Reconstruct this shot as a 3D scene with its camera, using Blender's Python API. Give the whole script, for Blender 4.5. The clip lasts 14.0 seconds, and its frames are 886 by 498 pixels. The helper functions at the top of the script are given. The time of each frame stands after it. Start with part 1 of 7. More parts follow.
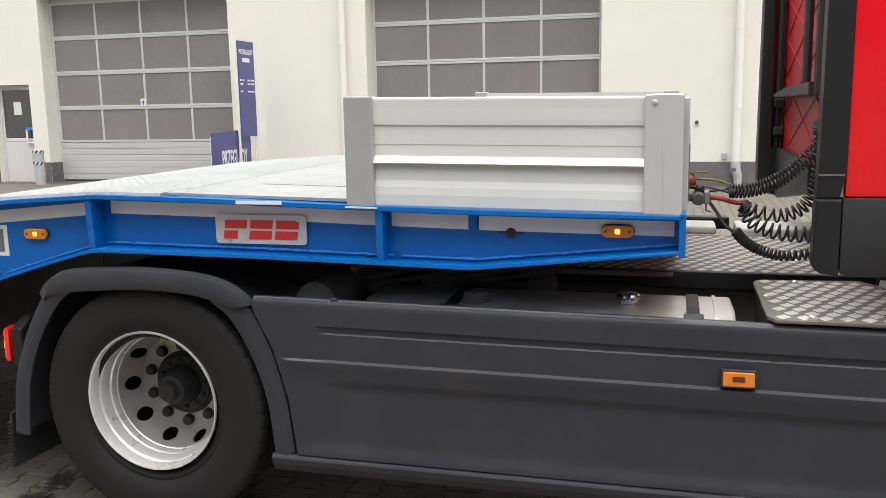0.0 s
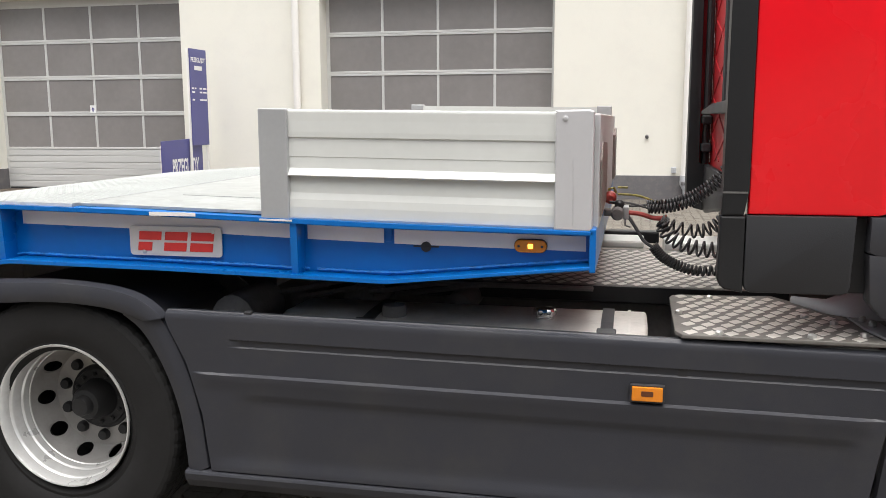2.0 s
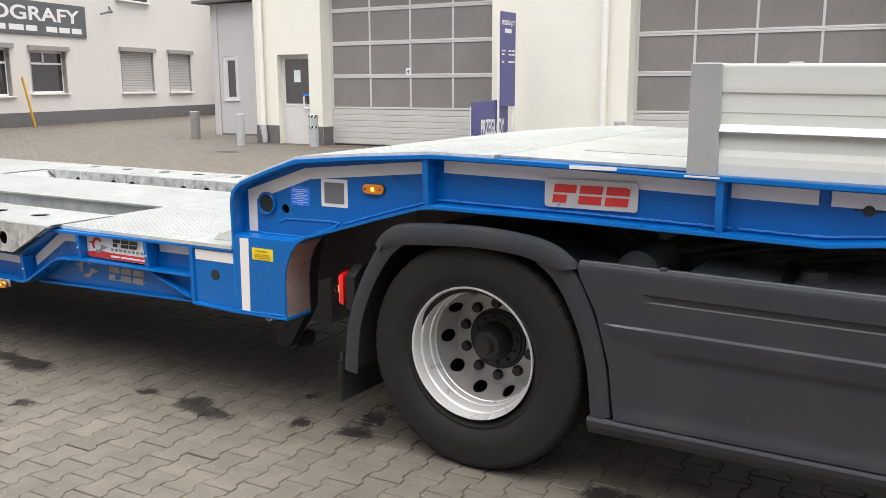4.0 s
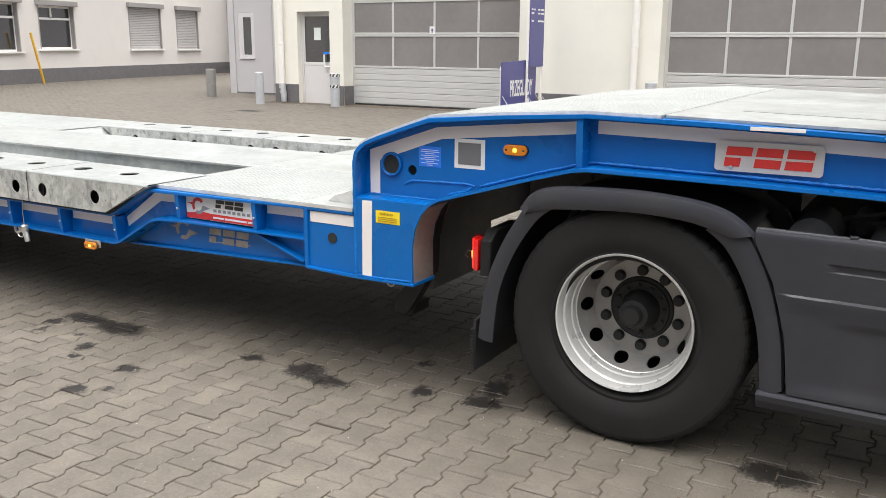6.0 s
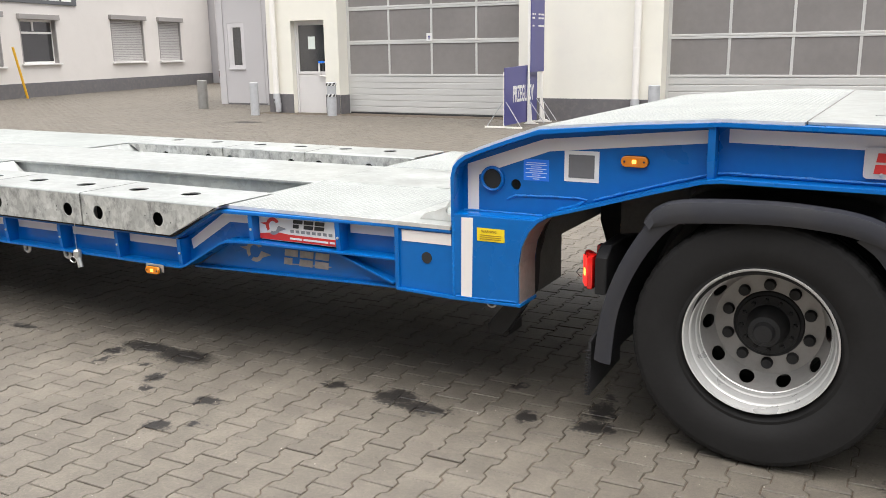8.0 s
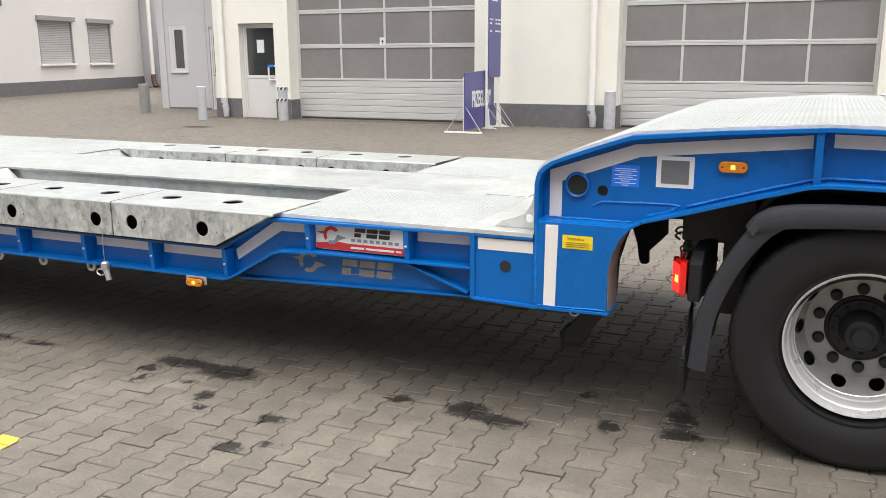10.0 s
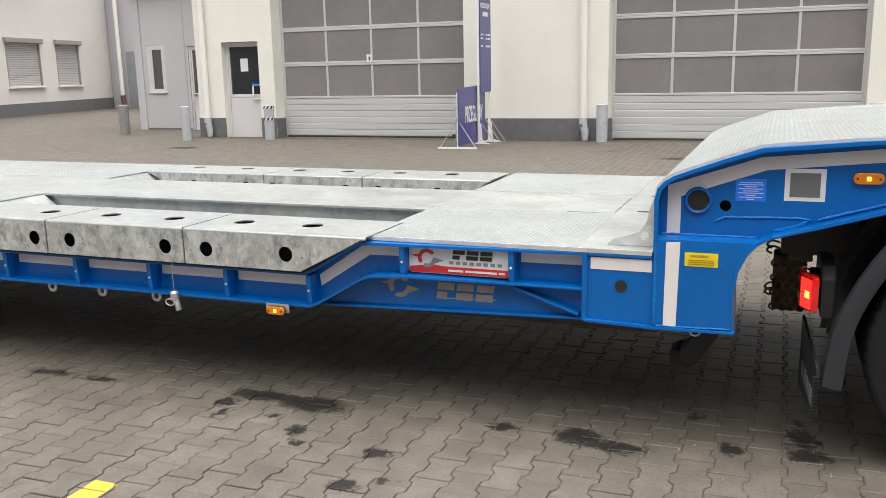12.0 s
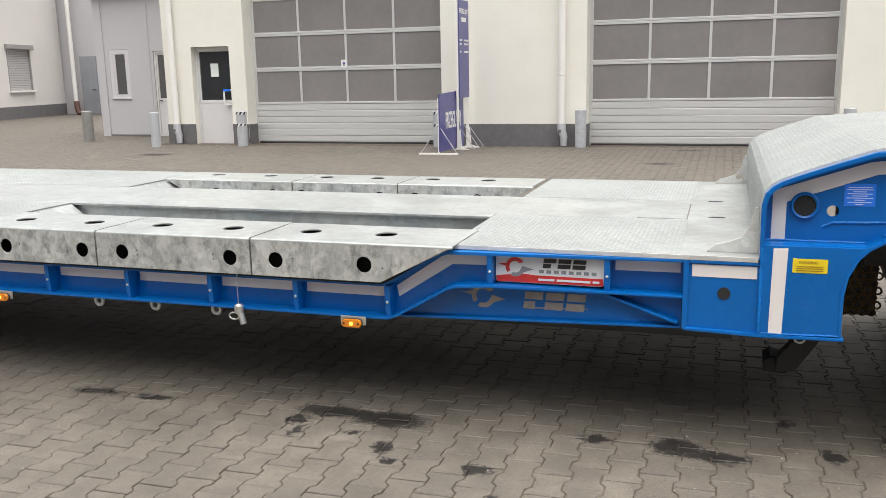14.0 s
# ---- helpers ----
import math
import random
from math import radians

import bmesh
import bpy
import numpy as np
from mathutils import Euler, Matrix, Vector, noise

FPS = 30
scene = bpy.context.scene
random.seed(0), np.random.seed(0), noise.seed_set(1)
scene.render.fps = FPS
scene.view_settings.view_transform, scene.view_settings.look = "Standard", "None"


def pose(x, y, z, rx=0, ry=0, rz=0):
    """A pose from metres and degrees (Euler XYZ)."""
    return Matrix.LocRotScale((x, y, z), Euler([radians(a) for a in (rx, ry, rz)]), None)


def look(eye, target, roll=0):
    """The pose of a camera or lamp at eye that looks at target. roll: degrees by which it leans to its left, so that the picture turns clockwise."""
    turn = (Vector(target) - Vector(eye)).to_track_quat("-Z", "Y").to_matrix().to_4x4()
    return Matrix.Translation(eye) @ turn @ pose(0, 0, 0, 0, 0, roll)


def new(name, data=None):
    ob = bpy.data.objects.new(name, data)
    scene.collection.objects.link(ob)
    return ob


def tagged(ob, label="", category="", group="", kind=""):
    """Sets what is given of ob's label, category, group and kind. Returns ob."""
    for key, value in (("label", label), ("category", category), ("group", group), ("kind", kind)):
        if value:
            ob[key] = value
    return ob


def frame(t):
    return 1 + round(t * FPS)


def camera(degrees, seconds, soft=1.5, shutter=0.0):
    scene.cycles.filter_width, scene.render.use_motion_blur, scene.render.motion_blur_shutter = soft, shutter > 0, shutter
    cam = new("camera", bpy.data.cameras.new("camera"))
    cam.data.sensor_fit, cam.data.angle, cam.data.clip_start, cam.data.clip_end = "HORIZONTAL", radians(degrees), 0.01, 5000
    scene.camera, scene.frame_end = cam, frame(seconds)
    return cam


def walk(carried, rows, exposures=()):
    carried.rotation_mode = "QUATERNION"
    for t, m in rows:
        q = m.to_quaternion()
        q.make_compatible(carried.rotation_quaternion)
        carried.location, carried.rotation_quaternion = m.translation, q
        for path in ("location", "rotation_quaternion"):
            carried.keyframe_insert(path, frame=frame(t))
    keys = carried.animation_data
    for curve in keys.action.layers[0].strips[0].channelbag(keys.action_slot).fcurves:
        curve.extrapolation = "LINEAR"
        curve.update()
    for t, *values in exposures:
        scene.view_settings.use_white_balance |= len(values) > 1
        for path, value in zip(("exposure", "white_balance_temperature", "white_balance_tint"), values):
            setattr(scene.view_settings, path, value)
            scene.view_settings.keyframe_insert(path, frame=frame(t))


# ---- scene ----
cam = camera(54.5, 14.0, soft=0.75)
PATH = [
    (0, (0.135, 0.172, 1.707), (-0.374, 2.079, 1.384), -1.0),
    (0.5, (0.072, 0.187, 1.716), (-0.273, 2.132, 1.404), -0.7),
    (1, (0.047, 0.157, 1.715), (-0.222, 2.114, 1.402), 0.3),
    (1.5, (0.19, 0.178, 1.713), (-0.114, 2.133, 1.42), 0.6),
    (2, (0.294, 0.221, 1.714), (-0.127, 2.153, 1.415), -0.2),
    (2.5, (0.235, 0.2, 1.709), (-0.298, 2.103, 1.399), -0.0),
    (3, (0.073, 0.141, 1.704), (-0.601, 1.995, 1.372), 0.2),
    (3.5, (-0.086, 0.048, 1.696), (-0.912, 1.836, 1.348), 0.0),
    (4, (-0.2, 0.012, 1.687), (-1.198, 1.703, 1.308), -0.2),
    (4.2, (-0.263, 0.035, 1.672), (-1.31, 1.693, 1.276), -0.2),
    (6.3, (-0.936, -0.176, 1.658), (-1.914, 1.505, 1.19), 0.4),
    (6.5, (-1.001, -0.172, 1.654), (-1.991, 1.502, 1.189), 0.4),
    (7, (-1.177, -0.166, 1.659), (-2.187, 1.497, 1.195), -0.1),
    (7.2, (-1.224, -0.172, 1.663), (-2.234, 1.492, 1.203), -0.2),
    (9.3, (-1.872, -0.39, 1.677), (-2.667, 1.389, 1.227), -0.8),
    (9.5, (-1.934, -0.393, 1.677), (-2.731, 1.387, 1.231), -0.4),
    (10, (-2.12, -0.465, 1.671), (-2.911, 1.318, 1.228), -0.3),
    (10.5, (-2.3, -0.568, 1.672), (-3.072, 1.221, 1.222), -1.0),
    (11, (-2.438, -0.607, 1.663), (-3.212, 1.182, 1.215), -1.2),
    (11.5, (-2.625, -0.57, 1.667), (-3.383, 1.231, 1.24), -1.4),
    (12, (-2.785, -0.559, 1.672), (-3.504, 1.262, 1.263), -1.2),
    (12.5, (-2.976, -0.623, 1.677), (-3.626, 1.222, 1.262), -1.1),
    (13, (-3.146, -0.706, 1.672), (-3.764, 1.149, 1.248), -0.9),
    (13.5, (-3.272, -0.716, 1.663), (-3.889, 1.14, 1.245), -0.8),
    (14, (-3.435, -0.661, 1.674), (-4.046, 1.201, 1.276), -1.1),
]
walk(cam, [(t, look(eye, target, roll)) for t, eye, target, roll in PATH],
     exposures=[(0.0, 2.0), (0.5, 2.08), (1.5, 2.11), (2.0, 2.07), (3.0, 2.03), (4.0, 2.05), (7.0, 2.11), (9.5, 2.09), (11.0, 2.05), (11.5, 2.01), (12.0, 1.87), (13.0, 1.89), (14.0, 1.89)])

# ---- world, sun, light ----
world = bpy.data.worlds.new("overcast_sky")
scene.world = world
world.use_nodes = True
wn = world.node_tree.nodes
wl = world.node_tree.links
sky = wn.new("ShaderNodeTexSky")
sky.sky_type, sky.sun_disc = "NISHITA", False
SUN_EL, SUN_AZ = radians(84), radians(120)
sky.sun_elevation, sky.sun_rotation = SUN_EL, SUN_AZ
sky.air_density, sky.dust_density, sky.ozone_density = 1.0, 4.0, 0.6
grey = wn.new("ShaderNodeHueSaturation")
grey.inputs["Saturation"].default_value = 0.22
wl.new(sky.outputs[0], grey.inputs["Color"])
wl.new(grey.outputs[0], wn["Background"].inputs[0])
wn["Background"].inputs[1].default_value = 0.060

sun = new("sun", bpy.data.lights.new("sun", "SUN"))
sun.data.energy, sun.data.angle, sun.data.color = 1.5, radians(84), (1.0, 0.965, 0.92)
sun.matrix_world = look((1.2, -1.6, 14), (0, 0, 0))

# ---- materials ----


def mat(name, col, rough=0.5, metal=0.0, vary=0.12, scale=2.0, fine=40.0, bump=0.0, coat=0.0, dirt=None, dirt_amount=0.0, spec=0.5, rand=0.0, streak=1.0, world=False):
    """A worn surface: colour with two scales of variation, uneven gloss, fine relief."""
    m = bpy.data.materials.new(name)
    m.use_nodes = True
    n, l = m.node_tree.nodes, m.node_tree.links
    b = n["Principled BSDF"]
    tc = n.new("ShaderNodeTexCoord")
    mp = n.new("ShaderNodeMapping")
    mp.inputs["Scale"].default_value = (1, 1, streak)
    l.new(n.new("ShaderNodeNewGeometry").outputs["Position"] if world else tc.outputs["Object"], mp.inputs[0])
    n1, n2 = n.new("ShaderNodeTexNoise"), n.new("ShaderNodeTexNoise")
    n1.inputs["Scale"].default_value, n1.inputs["Detail"].default_value = scale, 5
    n2.inputs["Scale"].default_value, n2.inputs["Detail"].default_value = fine, 4
    l.new(mp.outputs[0], n1.inputs["Vector"])
    l.new(mp.outputs[0], n2.inputs["Vector"])
    add = n.new("ShaderNodeMath")
    add.operation = "MULTIPLY_ADD"
    l.new(n1.outputs[0], add.inputs[0])
    add.inputs[1].default_value = 0.65
    sc = n.new("ShaderNodeMath")
    sc.operation = "MULTIPLY"
    l.new(n2.outputs[0], sc.inputs[0])
    sc.inputs[1].default_value = 0.35
    l.new(sc.outputs[0], add.inputs[2])
    ramp = n.new("ShaderNodeMapRange")
    ramp.inputs[1].default_value, ramp.inputs[2].default_value = 0.3, 0.7
    ramp.inputs[3].default_value, ramp.inputs[4].default_value = 1 - vary, 1 + vary
    l.new(add.outputs[0], ramp.inputs[0])
    fac = ramp.outputs[0]
    if rand:
        oi = n.new("ShaderNodeObjectInfo")
        rr = n.new("ShaderNodeMapRange")
        rr.inputs[3].default_value, rr.inputs[4].default_value = 1 - rand, 1 + rand
        l.new(oi.outputs["Random"], rr.inputs[0])
        ge = n.new("ShaderNodeNewGeometry")
        ri = n.new("ShaderNodeMapRange")
        ri.inputs[3].default_value, ri.inputs[4].default_value = 1 - rand, 1 + rand
        l.new(ge.outputs["Random Per Island"], ri.inputs[0])
        for o in (rr, ri):
            mu = n.new("ShaderNodeMath")
            mu.operation = "MULTIPLY"
            l.new(fac, mu.inputs[0])
            l.new(o.outputs[0], mu.inputs[1])
            fac = mu.outputs[0]
    v = n.new("ShaderNodeVectorMath")
    v.operation = "SCALE"
    v.inputs[0].default_value = col
    l.new(fac, v.inputs["Scale"])
    out = v.outputs[0]
    if dirt:
        n3 = n.new("ShaderNodeTexNoise")
        n3.inputs["Scale"].default_value, n3.inputs["Detail"].default_value = scale * 2.3, 8
        n3.inputs["Roughness"].default_value = 0.7
        l.new(mp.outputs[0], n3.inputs["Vector"])
        dr = n.new("ShaderNodeMapRange")
        dr.inputs[1].default_value, dr.inputs[2].default_value = 0.48, 0.72
        dr.inputs[3].default_value, dr.inputs[4].default_value = 0, dirt_amount
        l.new(n3.outputs[0], dr.inputs[0])
        mx = n.new("ShaderNodeMix")
        mx.data_type = "RGBA"
        l.new(dr.outputs[0], mx.inputs[0])
        l.new(out, mx.inputs[6])
        mx.inputs[7].default_value = (*dirt, 1)
        out = mx.outputs[2]
    l.new(out, b.inputs["Base Color"])
    rg = n.new("ShaderNodeMapRange")
    rg.inputs[3].default_value, rg.inputs[4].default_value = max(0.02, rough - 0.1), min(1, rough + 0.1)
    l.new(n1.outputs[0], rg.inputs[0])
    l.new(rg.outputs[0], b.inputs["Roughness"])
    b.inputs["Metallic"].default_value = metal
    b.inputs["Coat Weight"].default_value = coat
    b.inputs["Coat Roughness"].default_value = 0.06
    b.inputs["Specular IOR Level"].default_value = spec
    if bump:
        bp = n.new("ShaderNodeBump")
        bp.inputs["Strength"].default_value, bp.inputs["Distance"].default_value = 1.0, bump
        l.new(n2.outputs[0], bp.inputs["Height"])
        l.new(bp.outputs[0], b.inputs["Normal"])
    return m


def math_node(m, op, a, b=None):
    nd = m.node_tree.nodes.new("ShaderNodeMath")
    nd.operation = op
    for i, v in enumerate((a, b)):
        if v is None:
            continue
        if isinstance(v, (int, float)):
            nd.inputs[i].default_value = v
        else:
            m.node_tree.links.new(v, nd.inputs[i])
    return nd.outputs[0]


def tread_relief(m, pitch, height):
    """Adds the small raised bars of tread plate to the relief of a material."""
    n, l = m.node_tree.nodes, m.node_tree.links
    tc = n.new("ShaderNodeTexCoord")
    sx = n.new("ShaderNodeSeparateXYZ")
    l.new(tc.outputs["Object"], sx.inputs[0])
    k = 2 * math.pi / pitch
    a = math_node(m, "SINE", math_node(m, "MULTIPLY", sx.outputs[0], k))
    c = math_node(m, "SINE", math_node(m, "MULTIPLY", sx.outputs[1], k))
    h = math_node(m, "SMOOTH_MAX", math_node(m, "MULTIPLY", a, c), 0.1)
    bp = n.new("ShaderNodeBump")
    bp.inputs["Strength"].default_value, bp.inputs["Distance"].default_value = 1.0, height
    l.new(h, bp.inputs["Height"])
    b = n["Principled BSDF"]
    old = b.inputs["Normal"].links
    if old:
        l.new(old[0].from_socket, bp.inputs["Normal"])
    l.new(bp.outputs[0], b.inputs["Normal"])
    mr = n.new("ShaderNodeMapRange")          # wear and gloss of the bars put into colour, hollows duller
    mr.inputs[1].default_value, mr.inputs[2].default_value = 0.1, 0.8
    mr.inputs[3].default_value, mr.inputs[4].default_value = 0.92, 1.05
    l.new(h, mr.inputs[0])
    v = n.new("ShaderNodeVectorMath")
    v.operation = "SCALE"
    l.new(b.inputs["Base Color"].links[0].from_socket, v.inputs[0])
    l.new(mr.outputs[0], v.inputs["Scale"])
    l.new(v.outputs[0], b.inputs["Base Color"])
    return m


def spangle(m, amount=0.16, scale=28):
    """Zinc flowers of hot-dip galvanising."""
    n, l = m.node_tree.nodes, m.node_tree.links
    b = n["Principled BSDF"]
    tc = n.new("ShaderNodeTexCoord")
    vo = n.new("ShaderNodeTexVoronoi")
    vo.inputs["Scale"].default_value = scale
    l.new(tc.outputs["Object"], vo.inputs["Vector"])
    sp = n.new("ShaderNodeSeparateColor")
    l.new(vo.outputs["Color"], sp.inputs[0])
    mr = n.new("ShaderNodeMapRange")
    mr.inputs[3].default_value, mr.inputs[4].default_value = 1 - amount, 1 + amount
    l.new(sp.outputs[0], mr.inputs[0])
    v = n.new("ShaderNodeVectorMath")
    v.operation = "SCALE"
    l.new(b.inputs["Base Color"].links[0].from_socket, v.inputs[0])
    l.new(mr.outputs[0], v.inputs["Scale"])
    l.new(v.outputs[0], b.inputs["Base Color"])
    return m


def glow(name, col, power):
    m = mat(name, col, 0.3, vary=0.02)
    b = m.node_tree.nodes["Principled BSDF"]
    b.inputs["Emission Color"].default_value = (*col, 1)
    b.inputs["Emission Strength"].default_value = power
    return m


BLUE = mat("blue_paint", (0.0, 0.119, 0.42), 0.30, vary=0.09, scale=3, fine=22, bump=0.0006, coat=0.1, spec=0.33)
WELD = mat("blue_weld", (0.005, 0.165, 0.53), 0.45, vary=0.35, scale=40, fine=140, bump=0.002, coat=0.0, spec=0.3)
GALV = spangle(mat("galvanised_steel", (0.345, 0.360, 0.350), 0.33, 0.25, vary=0.20, scale=3.2, fine=22, bump=0.0004, spec=0.45, dirt=(0.25, 0.26, 0.255), dirt_amount=0.6), 0.09, 20)
# Brightened galvanising: light on upright edges and gussets put into the colour.
GALV_LIT = spangle(mat("brightened_galvanised_plate", (0.56, 0.565, 0.55), 0.4, 0.1, vary=0.12, scale=6, fine=40, bump=0.0003, dirt=(0.50, 0.47, 0.43), dirt_amount=0.5), 0.08, 26)
GALV_DARK = spangle(mat("weathered_galvanised_steel", (0.46, 0.465, 0.445), 0.5, 0.2, vary=0.26, scale=7.5, fine=55, bump=0.0007, dirt=(0.12, 0.12, 0.12), dirt_amount=0.9, streak=0.6), 0.16, 26)
TREAD = tread_relief(spangle(mat("galvanised_tread_plate", (0.268, 0.283, 0.275), 0.6, 0.05, vary=0.18, scale=2.6, fine=50, spec=0.14, dirt=(0.22, 0.23, 0.225), dirt_amount=0.7), 0.06, 22), 0.036, 0.0002)
# Bars paler than their plate: the gloss on top is put into colour.
TREAD_BAR = mat("galvanised_tread_bars", (0.325, 0.340, 0.330), 0.5, 0.08, vary=0.16, scale=3, fine=40, spec=0.2, dirt=(0.30, 0.31, 0.30), dirt_amount=0.5)
SILVER = mat("silver_dropside_paint", (0.635, 0.645, 0.62), 0.4, 0.1, vary=0.04, scale=2, fine=30)
SILVER_MID = mat("silver_post_paint", (0.50, 0.495, 0.505), 0.42, 0.15, vary=0.04, scale=3, fine=50)
SILVER_DK = mat("grey_post_paint", (0.37, 0.375, 0.38), 0.42, 0.2, vary=0.05, scale=5, fine=60)
TAPE = mat("white_reflective_tape", (0.77, 0.73, 0.705), 0.35, vary=0.04, scale=8, fine=160)
PLASTIC = mat("dark_grey_plastic", (0.0262, 0.0275, 0.0348), 0.44, vary=0.10, scale=1.5, fine=260, bump=0.00025, dirt=(0.05, 0.048, 0.046), dirt_amount=0.4)
PLASTIC_L = mat("grey_bumper_plastic", (0.0175, 0.0180, 0.0205), 0.5, vary=0.08, scale=2, fine=240, bump=0.0003)
BLACK = mat("black_plastic", (0.025, 0.025, 0.027), 0.5, vary=0.15, scale=4, fine=120, bump=0.0003)
FAIRING = mat("black_fairing_plastic", (0.016, 0.016, 0.017), 0.45, vary=0.12, scale=3, fine=140, bump=0.0002, spec=0.3)
# Dirty black lifted to grey: lens haze over dark parts put into the colour.
CHASSIS = mat("lifted_dirty_chassis", (0.145, 0.138, 0.133), 0.65, vary=0.3, scale=6, fine=60, bump=0.001, dirt=(0.12, 0.112, 0.104), dirt_amount=0.6)
HUB_BLACK = mat("black_hub_paint", (0.016, 0.016, 0.017), 0.5, vary=0.25, scale=8, fine=90, bump=0.0003, dirt=(0.02, 0.019, 0.018), dirt_amount=0.4, spec=0.35)
RUBBER = mat("tyre_rubber", (0.0122, 0.0118, 0.0120), 0.75, vary=0.2, scale=4, fine=60, bump=0.0006, dirt=(0.0165, 0.0162, 0.0162), dirt_amount=0.6, spec=0.3)
RIM = mat("silver_wheel_paint", (0.58, 0.58, 0.57), 0.30, 0.4, vary=0.05, scale=9, fine=80, bump=0.0002, dirt=(0.42, 0.41, 0.39), dirt_amount=0.35)
# Same silver as the rim; the shade of its depth is in the colour.
DISC = mat("shaded_wheel_disc", (0.34, 0.33, 0.318), 0.38, 0.35, vary=0.08, scale=9, fine=80, bump=0.0002, dirt=(0.29, 0.278, 0.262), dirt_amount=0.55)
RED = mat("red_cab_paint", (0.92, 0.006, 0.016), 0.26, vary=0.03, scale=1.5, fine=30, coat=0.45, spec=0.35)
# Darker, duller red than RED, for the cab body and rear wall.
RED_DK = mat("darker_red_cab_paint", (0.40, 0.008, 0.014), 0.42, vary=0.15, scale=4, fine=30)
CHECK = mat("checker_plate_aluminium", (0.165, 0.155, 0.142), 0.55, 0.4, vary=0.2, scale=5, fine=60, bump=0.0005, dirt=(0.12, 0.11, 0.1), dirt_amount=0.7)
# Same aluminium as CHECK, with the sky's reflection put into a pale colour.
LOZ_GLINT = mat("checker_ridge_glints", (0.62, 0.59, 0.545), 0.42, 0.4, vary=0.12, scale=8, fine=60)
ALU = mat("brushed_tank_aluminium", (0.66, 0.63, 0.59), 0.42, 0.35, vary=0.12, scale=3, fine=50, dirt=(0.3, 0.27, 0.24), dirt_amount=0.5)
CHROME = mat("chrome", (0.75, 0.75, 0.74), 0.12, 1.0, vary=0.05)
ZINC = mat("zinc_plated_steel", (0.6, 0.6, 0.58), 0.35, 0.8, vary=0.1, scale=20)
# Near-black that paints in the shade of holes, gaps and hollows.
HOLLOW_SHADE = mat("painted_hollow_shade", (0.018, 0.018, 0.018), 0.8, vary=0.1)
PRIMER = mat("bare_steel_primer", (0.26, 0.23, 0.21), 0.55, 0.2, vary=0.2, scale=6, fine=50, dirt=(0.16, 0.12, 0.1), dirt_amount=0.6)
AMBER = mat("amber_lens", (0.68, 0.21, 0.008), 0.2, vary=0.05, scale=40, coat=0.6)
AMBER_LIT = glow("lit_amber_bulb", (1.0, 0.50, 0.05), 0.9)
RED_LENS = mat("red_lens", (0.7, 0.012, 0.01), 0.18, vary=0.05, scale=40, coat=0.8)
RED_LIT = glow("lit_red_lens", (1.0, 0.025, 0.02), 0.5)
YEL_LIT = glow("lit_orange_bulb", (1.0, 0.26, 0.04), 1.5)
WHITE = mat("white_sticker", (0.78, 0.78, 0.77), 0.35, vary=0.02)
STAMP = mat("grey_print", (0.16, 0.16, 0.165), 0.4, vary=0.05, scale=60)
# Grey that stands for the pale ground seen through the cut-out mark.
CUT_GREY = mat("cut_through_grey", (0.30, 0.28, 0.265), 0.45, 0.2, vary=0.2, scale=20, fine=60)
PLATE = mat("worn_silver_plate", (0.60, 0.57, 0.54), 0.4, 0.2, vary=0.07, scale=12, fine=120)
LOGO_RED = mat("red_logo_paint", (0.62, 0.035, 0.03), 0.4, vary=0.06, scale=20)
LOGO_BLK = mat("black_logo_print", (0.02, 0.02, 0.022), 0.4, vary=0.05)
LOGO_GRY = mat("grey_logo_print", (0.25, 0.26, 0.28), 0.4, vary=0.05)
STICK_BLUE = mat("light_blue_sticker", (0.015, 0.20, 0.85), 0.4, vary=0.03)
STICK_TXT = mat("pale_blue_print", (0.6, 0.72, 0.9), 0.4, vary=0.03)
YELLOW = mat("yellow_sticker", (0.80, 0.60, 0.02), 0.4, vary=0.05, scale=20)
YEL_TXT = mat("brown_print", (0.35, 0.22, 0.02), 0.4, vary=0.05)
WALL_W = mat("white_render", (0.795, 0.776, 0.698), 0.85, vary=0.025, scale=0.6, fine=60, bump=0.0015, dirt=(0.70, 0.68, 0.63), dirt_amount=0.35)
WALL_G = mat("grey_render", (0.67, 0.638, 0.61), 0.85, vary=0.03, scale=0.5, fine=60, bump=0.0015, dirt=(0.60, 0.57, 0.54), dirt_amount=0.35)
WALL_C = mat("cool_grey_panel", (0.50, 0.488, 0.502), 0.7, vary=0.03, scale=0.7, fine=60, bump=0.001)
PLINTH = mat("dark_grey_plinth", (0.135, 0.13, 0.135), 0.8, vary=0.1, scale=3, fine=60, bump=0.002, dirt=(0.24, 0.22, 0.2), dirt_amount=0.4)
PVC = mat("white_painted_metal", (0.82, 0.80, 0.76), 0.4, vary=0.03, scale=3)
FRAME_W = mat("white_window_plastic", (0.78, 0.77, 0.75), 0.35, vary=0.03)
DOOR_PAINT = mat("pale_grey_door_paint", (0.66, 0.645, 0.64), 0.45, vary=0.04, scale=2, fine=40)
LILAC = mat("pale_lilac_frame_paint", (0.60, 0.585, 0.60), 0.45, vary=0.03, scale=3)
ALU_DOOR = mat("silver_door_sections", (0.62, 0.62, 0.605), 0.42, 0.25, vary=0.04, scale=1.5, fine=40)
# Opaque grey: the reflection in the acrylic panes is put into this colour.
PANE = mat("grey_reflection_pane", (0.235, 0.222, 0.216), 0.22, vary=0.10, scale=0.9, fine=8, spec=0.5)
GLASS = mat("dark_window_glass", (0.026, 0.027, 0.030), 0.03, vary=0.3, scale=1.2, fine=9, spec=0.8, coat=0.2)
